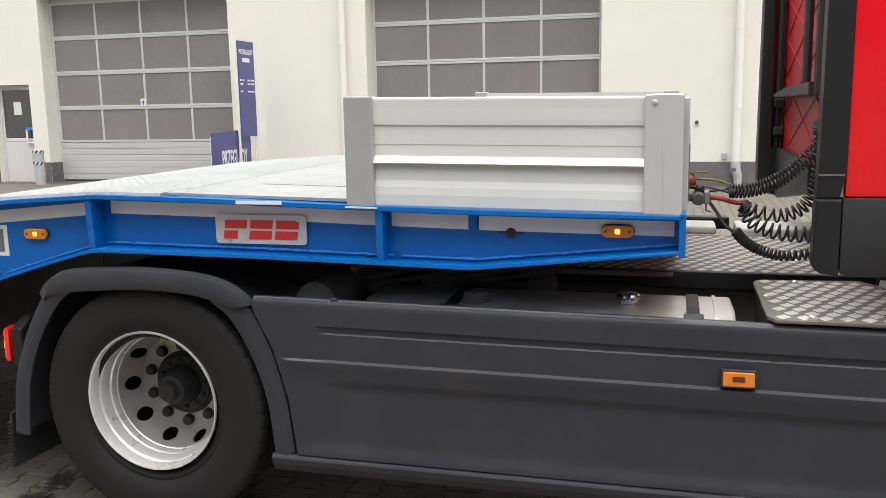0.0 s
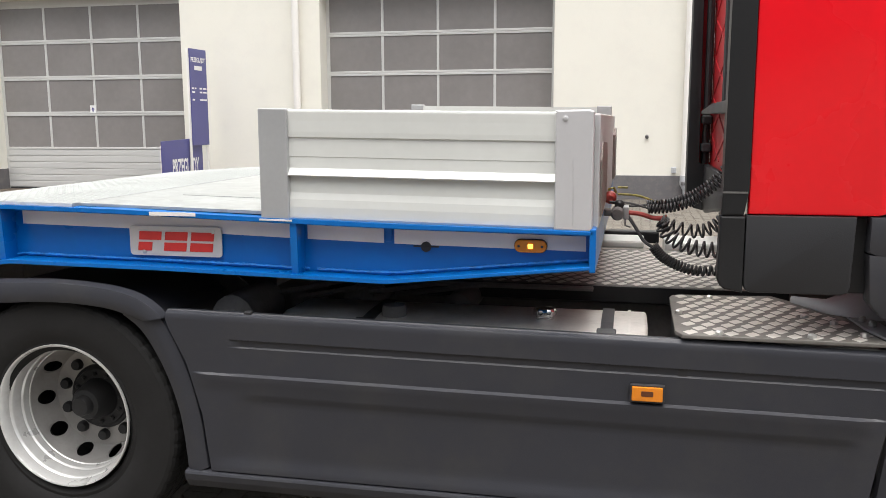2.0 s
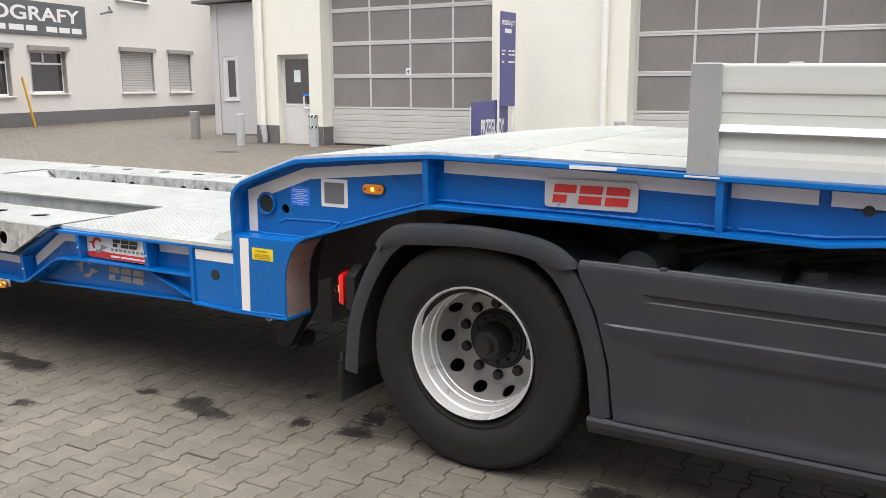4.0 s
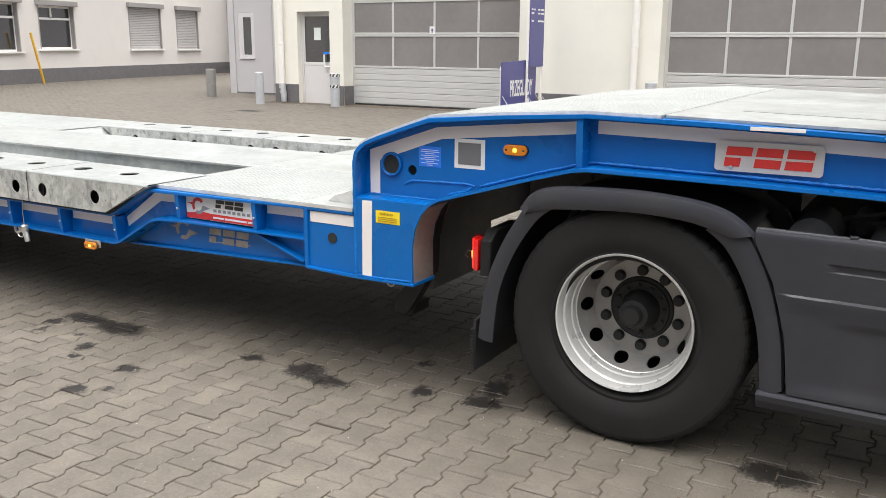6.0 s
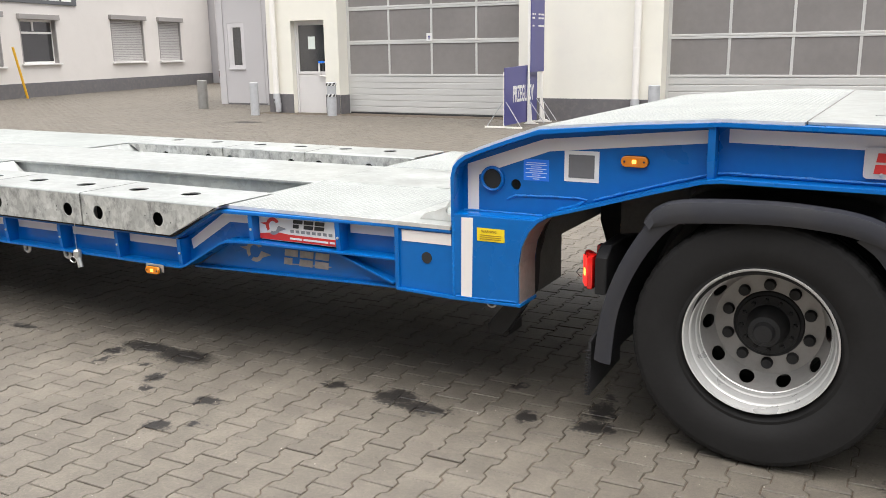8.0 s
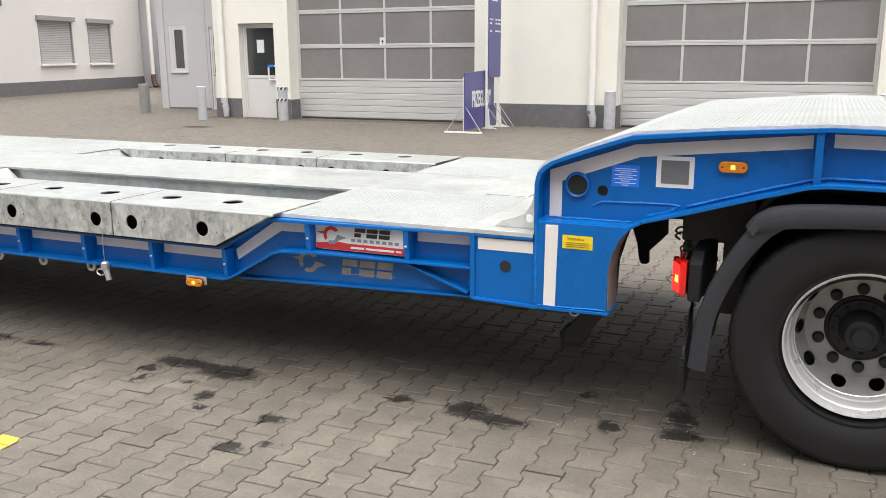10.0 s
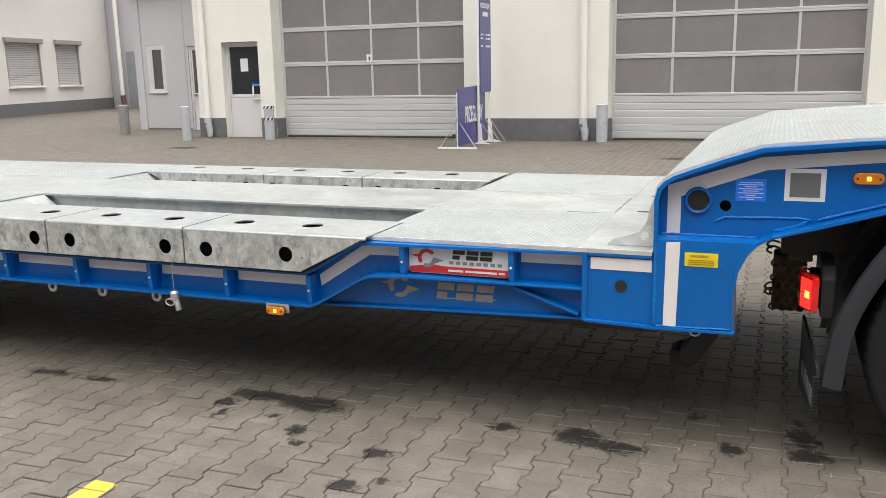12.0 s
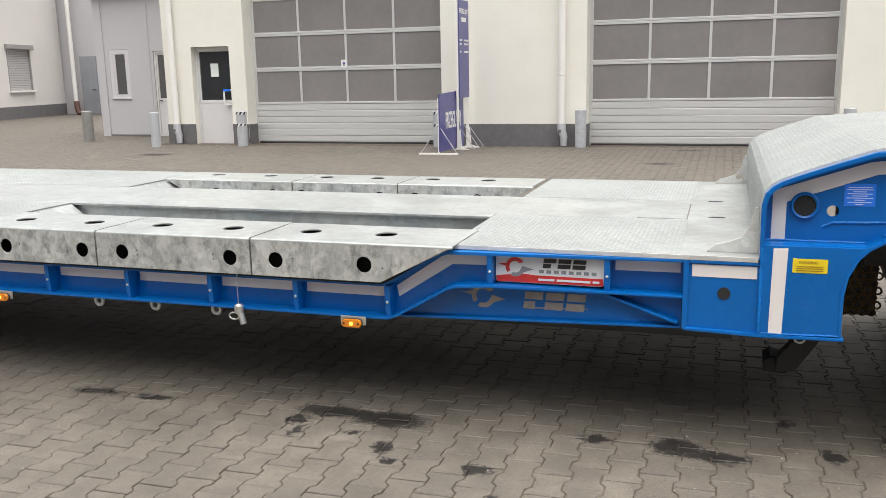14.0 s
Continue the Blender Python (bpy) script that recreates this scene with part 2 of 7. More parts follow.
GLASS.node_tree.nodes["Principled BSDF"].inputs["IOR"].default_value = 1.72
SHUT_BOX = mat("grey_shutter_box", (0.30, 0.285, 0.275), 0.5, vary=0.06, scale=3)
SHUTTER = mat("grey_roller_shutter", (0.50, 0.485, 0.475), 0.5, vary=0.05, scale=3)
NAVY = mat("navy_sign_plate", (0.075, 0.075, 0.24), 0.35, vary=0.05, scale=3)
REAR_DOOR = mat("grey_blue_door_paint", (0.27, 0.285, 0.31), 0.5, vary=0.12, scale=1.2, fine=20, dirt=(0.38, 0.38, 0.38), dirt_amount=0.4)
SIGN_GREY = mat("slate_sign_plate", (0.115, 0.12, 0.13), 0.5, vary=0.05, scale=2)
POST_Y = mat("yellow_post_paint", (0.70, 0.40, 0.02), 0.5, vary=0.06, scale=5)
BOLL = mat("grey_bollard_paint", (0.46, 0.47, 0.49), 0.5, vary=0.06, scale=4, fine=40, dirt=(0.26, 0.26, 0.26), dirt_amount=0.5)
BOLL_DK = mat("weathered_steel_bollard", (0.27, 0.265, 0.255), 0.55, 0.2, vary=0.12, scale=4, fine=40, dirt=(0.18, 0.17, 0.16), dirt_amount=0.5)
PAPER = mat("pale_paper", (0.72, 0.77, 0.74), 0.8, vary=0.02)
HOSE_R = mat("red_rubber_hose", (0.38, 0.05, 0.04), 0.5, vary=0.15, scale=30)
HOSE_Y = mat("yellow_striped_hose", (0.24, 0.21, 0.05), 0.5, vary=0.45, scale=60)
RUST = mat("rusty_ring_steel", (0.24, 0.165, 0.085), 0.6, 0.3, vary=0.3, scale=20)
CLAD = mat("light_block_cladding", (0.13, 0.135, 0.14), 0.6, vary=0.12, scale=0.8, fine=20, bump=0.001)
ROOF = mat("dark_roof_sheet", (0.12, 0.12, 0.125), 0.6, vary=0.1, scale=2)
JOINT = mat("joint_sand", (0.072, 0.054, 0.038), 0.95, vary=0.3, scale=6, fine=160, bump=0.002, dirt=(0.21, 0.175, 0.14), dirt_amount=0.9)
FAR_GROUND = mat("distant_paving", (0.108, 0.095, 0.078), 0.62, vary=0.12, scale=0.6, fine=9, bump=0.003, dirt=(0.095, 0.083, 0.069), dirt_amount=0.5)
PAVER = mat("concrete_paver", (0.1095, 0.0965, 0.0785), 0.6, vary=0.20, scale=1.6, fine=85, bump=0.0016, dirt=(0.093, 0.080, 0.067), dirt_amount=0.6, rand=0.085, world=True)


def ground_marks(m):
    """Oil and water stains and a worn yellow bay line, lying where they are on the yard."""
    n, l = m.node_tree.nodes, m.node_tree.links
    b = n["Principled BSDF"]
    ge = n.new("ShaderNodeNewGeometry")
    nz = n.new("ShaderNodeTexNoise")
    nz.inputs["Scale"].default_value, nz.inputs["Detail"].default_value, nz.inputs["Roughness"].default_value = 15, 12, 0.68
    l.new(ge.outputs["Position"], nz.inputs["Vector"])
    wob = n.new("ShaderNodeVectorMath")
    wob.operation = "MULTIPLY_ADD"
    l.new(nz.outputs["Color"], wob.inputs[0])
    wob.inputs[1].default_value = (0.30, 0.20, 0)
    l.new(ge.outputs["Position"], wob.inputs[2])
    off = n.new("ShaderNodeVectorMath")
    off.operation = "SUBTRACT"
    l.new(wob.outputs[0], off.inputs[0])
    off.inputs[1].default_value = (0.15, 0.10, 0)
    spots = [(-5.25, 3.09, 0.212, 0.075), (-4.97, 3.07, 0.212, 0.103), (-5.4, 2.95, 0.06, 0.057), (-5.35, 2.84, 0.029, 0.07), (-4.86, 2.75, 0.049, 0.055), (-4.77, 2.63, 0.047, 0.051), (-4.39, 2.65, 0.066, 0.053), (-4.39, 2.34, 0.075, 0.05), (-4.25, 2.42, 0.042, 0.025), (-3.94, 3.11, 0.068, 0.04), (-4.1, 17.4, 0.30, 0.16), (-3.58, 3.11, 0.116, 0.096),
             (-3.41, 3.06, 0.151, 0.066), (-3.1, 3.52, 0.043, 0.043), (-4.5, 14.9, 0.26, 0.15), (-2.92, 3.19, 0.061, 0.067), (-15.3, 15.4, 0.4, 0.22), (-2.62, 3.39, 0.062, 0.132), (-2.6, 3.22, 0.095, 0.084), (-2.64, 3.57, 0.042, 0.042), (-5.07, 2.86, 0.046, 0.037), (-6.65, 3.02, 0.17, 0.05), (-6.3, 3.02, 0.1, 0.04), (-1.27, 3.2, 0.15, 0.1)]
    best = None
    for x, y, rx, ry in spots:
        mp = n.new("ShaderNodeMapping")
        mp.vector_type = "TEXTURE"
        mp.inputs["Location"].default_value = (x, y, 0)
        mp.inputs["Scale"].default_value = (rx, ry, 1e6)
        l.new(off.outputs[0], mp.inputs[0])
        ln = n.new("ShaderNodeVectorMath")
        ln.operation = "LENGTH"
        l.new(mp.outputs[0], ln.inputs[0])
        best = ln.outputs["Value"] if best is None else math_node(m, "MINIMUM", best, ln.outputs["Value"])
    frag = n.new("ShaderNodeTexNoise")
    frag.inputs["Scale"].default_value, frag.inputs["Detail"].default_value = 62, 4
    l.new(ge.outputs["Position"], frag.inputs["Vector"])
    best = math_node(m, "ADD", best, math_node(m, "MULTIPLY", math_node(m, "SUBTRACT", frag.outputs[0], 0.5), 1.5))
    mr = n.new("ShaderNodeMapRange")
    mr.inputs[1].default_value, mr.inputs[2].default_value = 0.72, 1.14
    mr.inputs[3].default_value, mr.inputs[4].default_value = 1.0, 0.0
    l.new(best, mr.inputs[0])
    mx = n.new("ShaderNodeMix")
    mx.data_type = "RGBA"
    l.new(mr.outputs[0], mx.inputs[0])
    l.new(b.inputs["Base Color"].links[0].from_socket, mx.inputs[6])
    mx.inputs[7].default_value = (0.0105, 0.0085, 0.007, 1)
    # bay line
    sx = n.new("ShaderNodeSeparateXYZ")
    l.new(ge.outputs["Position"], sx.inputs[0])
    inx = math_node(m, "LESS_THAN", math_node(m, "ABSOLUTE", math_node(m, "ADD", sx.outputs[0], 5.352)), 0.06)
    iny = math_node(m, "LESS_THAN", sx.outputs[1], 2.03)
    worn = math_node(m, "GREATER_THAN", nz.outputs[0], 0.30)
    line = math_node(m, "MULTIPLY", math_node(m, "MULTIPLY", inx, iny), worn)
    my = n.new("ShaderNodeMix")
    my.data_type = "RGBA"
    l.new(line, my.inputs[0])
    l.new(mx.outputs[2], my.inputs[6])
    my.inputs[7].default_value = (0.55, 0.38, 0.045, 1)
    l.new(my.outputs[2], b.inputs["Base Color"])


def speckle(m):
    """Grains of the concrete: pale aggregate and dark pits, with patches of dust."""
    n, l = m.node_tree.nodes, m.node_tree.links
    b = n["Principled BSDF"]
    ge = n.new("ShaderNodeNewGeometry")
    for scale, lo, hi, a0, a1 in ((230, 0.62, 0.72, 1.0, 1.8), (150, 0.30, 0.42, 0.62, 1.0), (55, 0.35, 0.65, 0.92, 1.08), (7, 0.35, 0.68, 0.88, 1.14)):
        nz = n.new("ShaderNodeTexNoise")
        nz.inputs["Scale"].default_value, nz.inputs["Detail"].default_value = scale, 2
        l.new(ge.outputs["Position"], nz.inputs["Vector"])
        mr = n.new("ShaderNodeMapRange")
        mr.inputs[1].default_value, mr.inputs[2].default_value = lo, hi
        mr.inputs[3].default_value, mr.inputs[4].default_value = a0, a1
        l.new(nz.outputs[0], mr.inputs[0])
        v = n.new("ShaderNodeVectorMath")
        v.operation = "SCALE"
        l.new(b.inputs["Base Color"].links[0].from_socket, v.inputs[0])
        l.new(mr.outputs[0], v.inputs["Scale"])
        l.new(v.outputs[0], b.inputs["Base Color"])


speckle(PAVER)
ground_marks(PAVER)

# ---- building tools ----


def part(name, bm, material, parent=None, label="", smooth=False):
    """One mesh object out of bm, under a thing or a part."""
    me = bpy.data.meshes.new(name)
    bmesh.ops.recalc_face_normals(bm, faces=bm.faces)
    if smooth:
        for f in bm.faces:
            f.smooth = True
        for e in bm.edges:
            if len(e.link_faces) == 2 and e.calc_face_angle(0) > 0.6:
                e.smooth = False
    bm.to_mesh(me)
    bm.free()
    me.materials.append(material)
    ob = new(name, me)
    if parent:
        ob.parent = parent
        if parent.type == "EMPTY":
            ob.matrix_parent_inverse = Matrix.Translation(parent.location).inverted()
    if label:
        tagged(ob, label)
    return ob


def thing(name, loc, label, category, group="", kind=""):
    e = new(name)
    e.empty_display_size = 0.2
    e.location = loc
    return tagged(e, label, category, group, kind)


def box(x0, x1, y0, y1, z0, z1, bevel=0.0, bm=None):
    own = bm is None
    bm = bm or bmesh.new()
    vs = [bm.verts.new((x, y, z)) for x in (x0, x1) for y in (y0, y1) for z in (z0, z1)]
    fs = [bm.faces.new([vs[i] for i in q]) for q in ((0, 1, 3, 2), (4, 6, 7, 5), (0, 4, 5, 1), (2, 3, 7, 6), (0, 2, 6, 4), (1, 5, 7, 3))]
    if bevel:
        es = {e for f in fs for e in f.edges}
        bmesh.ops.bevel(bm, geom=list(es), offset=bevel, segments=2, affect="EDGES", profile=0.5)
    return bm


def prism(pts, y0, y1, bevel=0.0, bm=None, axis="y"):
    """A plate: the polygon pts lies in x and z (axis y), y and z (axis x) or x and y (axis z)."""
    bm = bm or bmesh.new()
    put = {"y": lambda a, b, c: (a, c, b), "x": lambda a, b, c: (c, a, b), "z": lambda a, b, c: (a, b, c)}[axis]
    lo = [bm.verts.new(put(a, b, y0)) for a, b in pts]
    hi = [bm.verts.new(put(a, b, y1)) for a, b in pts]
    fs = [bm.faces.new(lo), bm.faces.new(hi[::-1])]
    for i in range(len(pts)):
        j = (i + 1) % len(pts)
        fs.append(bm.faces.new((lo[i], hi[i], hi[j], lo[j])))
    if bevel:
        es = {e for f in fs[:2] for e in f.edges}
        bmesh.ops.bevel(bm, geom=list(es), offset=bevel, segments=2, affect="EDGES", profile=0.5)
    return bm


def offset_line(pts, d):
    """The open polyline pts moved sideways by d (to its left)."""
    out = []
    for i, p in enumerate(pts):
        a = Vector(pts[max(i - 1, 0)])
        b = Vector(pts[min(i + 1, len(pts) - 1)])
        q = Vector(p)
        t1 = (q - a).normalized() if i else (b - q).normalized()
        t2 = (b - q).normalized() if i < len(pts) - 1 else t1
        n1, n2 = Vector((-t1.y, t1.x)), Vector((-t2.y, t2.x))
        m = (n1 + n2).normalized()
        m = m / max(0.4, m.dot(n1))
        out.append((p[0] + m.x * d, p[1] + m.y * d))
    return out


def ribbon(pts, y0, y1, thick, bevel=0.0, bm=None):
    """A bent plate that follows pts in x and z, thick to the left of the line."""
    return prism(list(pts) + offset_line(pts, thick)[::-1], y0, y1, bevel, bm)


def tube(pts, r, n=8, bm=None, closed=False):
    bm = bm or bmesh.new()
    pts = [Vector(p) for p in pts]
    rings = []
    up = Vector((0, 0, 1))
    for i, p in enumerate(pts):
        a, b = pts[max(i - 1, 0)], pts[min(i + 1, len(pts) - 1)]
        if closed:
            a, b = pts[i - 1], pts[(i + 1) % len(pts)]
        t = (b - a).normalized()
        if abs(t.dot(up)) > 0.95:
            up = Vector((0, 1, 0)) if abs(t.y) < 0.9 else Vector((1, 0, 0))
        s = t.cross(up).normalized()
        up = s.cross(t).normalized()
        rr = r[i] if isinstance(r, (list, tuple)) else r
        rings.append([bm.verts.new(p + rr * (math.cos(k * 2 * math.pi / n) * s + math.sin(k * 2 * math.pi / n) * up)) for k in range(n)])
    last = len(rings) if closed else len(rings) - 1
    for i in range(last):
        a, b = rings[i], rings[(i + 1) % len(rings)]
        for k in range(n):
            bm.faces.new((a[k], a[(k + 1) % n], b[(k + 1) % n], b[k]))
    if not closed:
        bm.faces.new(rings[0])
        bm.faces.new(rings[-1][::-1])
    return bm


def lathe(profile, cx, cz, n=48, bm=None, axis="y", wobble=None, closed=False):
    """Turns (radius, along) round an axis through (cx, cz); axis y runs across the truck, axis z upright with (cx, cz) as x and y."""
    bm = bm or bmesh.new()
    rings = []
    for j, (r, y) in enumerate(profile):
        ring = []
        for k in range(n):
            a = 2 * math.pi * k / n
            rr = r + (wobble(j, k) if wobble else 0)
            p = (cx + rr * math.cos(a), y, cz + rr * math.sin(a)) if axis == "y" else (cx + rr * math.cos(a), cz + rr * math.sin(a), y)
            ring.append(bm.verts.new(p))
        rings.append(ring)
    for i in range(len(rings) - (0 if closed else 1)):
        a, b = rings[i], rings[(i + 1) % len(rings)]
        for k in range(n):
            bm.faces.new((a[k], a[(k + 1) % n], b[(k + 1) % n], b[k]))
    if not closed:
        for ring in (rings[0], rings[-1]):
            bm.faces.new(ring)
    return bm


def disc(cx, cz, r, y0, y1, n=24, bm=None):
    return prism([(cx + r * math.cos(2 * math.pi * k / n), cz + r * math.sin(2 * math.pi * k / n)) for k in range(n)], y0, y1, bm=bm)


def rounded(x0, x1, z0, z1, r, n=4):
    """A rectangle with round corners, as points."""
    out = []
    for cx, cz, s in ((x1 - r, z1 - r, 0), (x0 + r, z1 - r, 1), (x0 + r, z0 + r, 2), (x1 - r, z0 + r, 3)):
        for k in range(n + 1):
            a = (s + k / n) * math.pi / 2
            out.append((cx + r * math.cos(a), cz + r * math.sin(a)))
    return out


def holed(x0, x1, z0, z1, holes, y0, y1):
    """A plate with round holes through it; holes: (x, z, r), one to a column."""
    bm = bmesh.new()
    holes = sorted(holes)
    cuts = [x0] + [(a[0] + b[0]) / 2 for a, b in zip(holes, holes[1:])] + [x1]
    for (hx, hz, r), a, b in zip(holes, cuts, cuts[1:]):
        n = 20
        rim, edge = [], []
        for k in range(n):
            t = 2 * math.pi * k / n + math.pi / n
            c, s = math.cos(t), math.sin(t)
            rim.append((hx + r * c, hz + r * s))
            kx = ((b - hx) if c > 0 else (hx - a)) / max(abs(c), 1e-6)
            kz = ((z1 - hz) if s > 0 else (hz - z0)) / max(abs(s), 1e-6)
            m = min(kx, kz)
            edge.append((hx + m * c, hz + m * s))
        corners = [(b, z1), (a, z1), (a, z0), (b, z0)]
        fv = [bm.verts.new((p[0], y0, p[1])) for p in rim]
        bv = [bm.verts.new((p[0], y1, p[1])) for p in rim]
        ev = [bm.verts.new((p[0], y0, p[1])) for p in edge]
        for k in range(n):
            j = (k + 1) % n
            bm.faces.new((fv[k], fv[j], bv[j], bv[k]))
            ring = [ev[k]]
            p, q = edge[k], edge[j]
            if abs(p[0] - q[0]) > 1e-6 and abs(p[1] - q[1]) > 1e-6:
                cc = min(corners, key=lambda c: abs(c[0] - p[0]) + abs(c[1] - p[1]) + abs(c[0] - q[0]) + abs(c[1] - q[1]))
                ring.append(bm.verts.new((cc[0], y0, cc[1])))
            ring += [ev[j], fv[j], fv[k]]
            bm.faces.new(ring)
    return bm


def lettering(text, size, m, material, name, parent=None, depth=0.002, label="", bold=0.03):
    """Raised letters in the built-in font, at the pose m; size is the height of the capitals."""
    cu = bpy.data.curves.new(name, "FONT")
    cu.body, cu.size, cu.extrude, cu.align_x, cu.offset = text, size / 0.72, depth, "LEFT", size * bold
    tmp = bpy.data.objects.new(name, cu)
    scene.collection.objects.link(tmp)
    me = bpy.data.meshes.new_from_object(tmp.evaluated_get(bpy.context.evaluated_depsgraph_get()))
    bpy.data.objects.remove(tmp)
    bm = bmesh.new()
    bm.from_mesh(me)
    w = max(v.co.x for v in bm.verts)
    bm.transform(m(w) if callable(m) else m)
    return part(name, bm, material, parent, label)


def wall_grid(x0, x1, z0, z1, y0, y1, openings):
    """One connected wall with rectangular openings (xa, xb, za, zb) right through it."""
    bm = bmesh.new()
    xs = sorted({x0, x1} | {v for o in openings for v in o[:2]})
    zs = sorted({z0, z1} | {v for o in openings for v in o[2:] if z0 < v < z1})
    got = {}

    def vert(i, j, k):
        if (i, j, k) not in got:
            got[i, j, k] = bm.verts.new((xs[i], (y0, y1)[k], zs[j]))
        return got[i, j, k]

    def solid(i, j):
        if not (0 <= i < len(xs) - 1 and 0 <= j < len(zs) - 1):
            return False
        cx, cz = (xs[i] + xs[i + 1]) / 2, (zs[j] + zs[j + 1]) / 2
        return not any(a < cx < b and c < cz < d for a, b, c, d in openings)

    for i in range(len(xs) - 1):
        for j in range(len(zs) - 1):
            if not solid(i, j):
                continue
            for k in (0, 1):
                bm.faces.new([vert(i, j, k), vert(i + 1, j, k), vert(i + 1, j + 1, k), vert(i, j + 1, k)])
            for di, dj, e in ((-1, 0, ((i, j), (i, j + 1))), (1, 0, ((i + 1, j), (i + 1, j + 1))), (0, -1, ((i, j), (i + 1, j))), (0, 1, ((i, j + 1), (i + 1, j + 1)))):
                if not solid(i + di, j + dj):
                    (a, b), (c, d) = e
                    bm.faces.new([vert(a, b, 0), vert(c, d, 0), vert(c, d, 1), vert(a, b, 1)])
    return bm


def keyhole(outer, cx, cz, r, n=14):
    """The outline with a round hole, joined to it by a slit."""
    i = min(range(len(outer)), key=lambda k: math.hypot(outer[k][0] - cx, outer[k][1] - cz))
    a0 = math.atan2(outer[i][1] - cz, outer[i][0] - cx)
    area = sum(p[0] * q[1] - q[0] * p[1] for p, q in zip(outer, outer[1:] + outer[:1]))
    s = -1 if area > 0 else 1
    ring_ = [(cx + r * math.cos(a0 + s * 2 * math.pi * k / n), cz + r * math.sin(a0 + s * 2 * math.pi * k / n)) for k in range(n + 1)]
    return outer[:i + 1] + ring_ + outer[i:]

# ---- ground ----


def rise(y):
    """The yard climbs gently towards the workshop."""
    return 0.08 * min(1.0, max(0.0, (y - 6.5) / 11.5))


def ground_sheet():
    bm = bmesh.new()
    xs = [-900, -120, -38, -22, -10, 0, 6, 30, 120, 900]
    ys = [-900, -120, -20, -1, 3, 6.5, 10, 14, 18, 30, 40, 120, 900]
    g = [[bm.verts.new((x, y, rise(y) - 0.0068)) for y in ys] for x in xs]
    for i in range(len(xs) - 1):
        for j in range(len(ys) - 1):
            bm.faces.new((g[i][j], g[i + 1][j], g[i + 1][j + 1], g[i][j + 1]))
    return bm


ground = part("ground", ground_sheet(), JOINT)
tagged(ground, "sandy bed of the grey interlocking paving of a wide yard", "ground", kind="structure")

# ---- workshop: white rendered hall with sectional doors ----
YF, YD = 18.15, 18.57
ZB = 0.08
workshop = thing("workshop_building", (-7, YF, 0), "white rendered workshop hall with dark grey plinth and two tall sectional doors", "building", kind="structure")
OPEN = [(-16.07, -15.0, 2.445), (-14.57, -9.57, 4.5), (-6.30, -1.29, 4.5)]
X0, X1, HT = -16.86, 14.0, 6.8


def hall_wall():
    return wall_grid(X0, X1, -0.3, HT, YF, YF + 0.55, [(a, b, -0.5, h) for a, b, h in OPEN])


part("front_wall", hall_wall(), WALL_W, workshop)
part("end_wall", box(X0, X0 + 0.4, YF + 0.55, YF + 14, -0.3, HT), WALL_W, workshop)
part("end_wall", box(X1 - 0.4, X1, YF + 0.55, YF + 14, -0.3, HT), WALL_W, workshop)
part("rear_wall", box(X0, X1, YF + 14, YF + 14.4, -0.3, HT), WALL_W, workshop)
part("roof", box(X0 - 0.2, X1 + 0.2, YF - 0.25, YF + 14.6, HT, HT + 0.3, 0.02), ROOF, workshop)
x = X0
for a, b, h in OPEN + [(X1, X1, 0)]:
    part("plinth", box(x - (0.02 if x == X0 else 0), a, YF - 0.022, YF + 0.01, -0.2, 0.565, 0.006), PLINTH, workshop)
    x = b
for a, b, h in OPEN[1:]:
    for xx in (a + 0.002, b - 0.024):
        part("reveal_plinth", box(xx, xx + 0.022, YF + 0.012, YD - 0.02, -0.2, 0.555), PLINTH, workshop)


def sectional_door(a, b, rows):
    """Lower closed sections with ribs, above them rows of four panes in silver frames."""
    d = thing("sectional_door", ((a + b) / 2, YD, ZB), "tall silver sectional door with rows of grey panes", "garage door", "workshop doors", "structure")
    part("door_leaf", box(a + 0.02, b - 0.02, YD + 0.02, YD + 0.07, ZB, 4.5), ALU_DOOR, d)
    for xx in (a, b - 0.05):
        part("guide_rail", box(xx + 0.001, xx + 0.049, YD - 0.018, YD + 0.018, ZB, 4.5, 0.004), ALU_DOOR, d)
    part("rubber_seal", box(a + 0.05, b - 0.05, YD - 0.03, YD + 0.05, ZB - 0.06, ZB + 0.025, 0.008), BLACK, d)
    z = ZB + 0.03
    for k in range(6):
        h = 0.152
        pts = [(YD + 0.02, z + 0.003), (YD - 0.008, z + 0.004), (YD - 0.013, z + 0.012), (YD - 0.014, z + 0.05), (YD - 0.014, z + h - 0.012), (YD - 0.011, z + h - 0.003), (YD + 0.02, z + h - 0.002)]
        part("rib", prism(pts, a + 0.052, b - 0.052, axis="x"), ALU_DOOR, d)
        z += h
    w = (b - a - 0.1) / 4
    z = 1.03
    for r in range(rows):
        top = z + 0.835
        for zz, hh in ((z, 0.05), (top - 0.05, 0.046)):
            part("rail", box(a + 0.05, b - 0.05, YD - 0.022, YD + 0.02, zz, zz + hh, 0.005), ALU_DOOR, d)
        for c in range(5):
            xc = a + 0.05 + c * w
            x0, x1 = max(xc - 0.028, a + 0.05), min(xc + 0.028, b - 0.05)
            part("mullion", box(x0, x1, YD - 0.020, YD + 0.018, z + 0.051, top - 0.051, 0.004), ALU_DOOR, d)
            if c < 4:
                part("pane", box(xc + 0.02, xc + w - 0.02, YD - 0.004, YD + 0.012, z + 0.04, top - 0.04), PANE, d)
        z = top
    return d


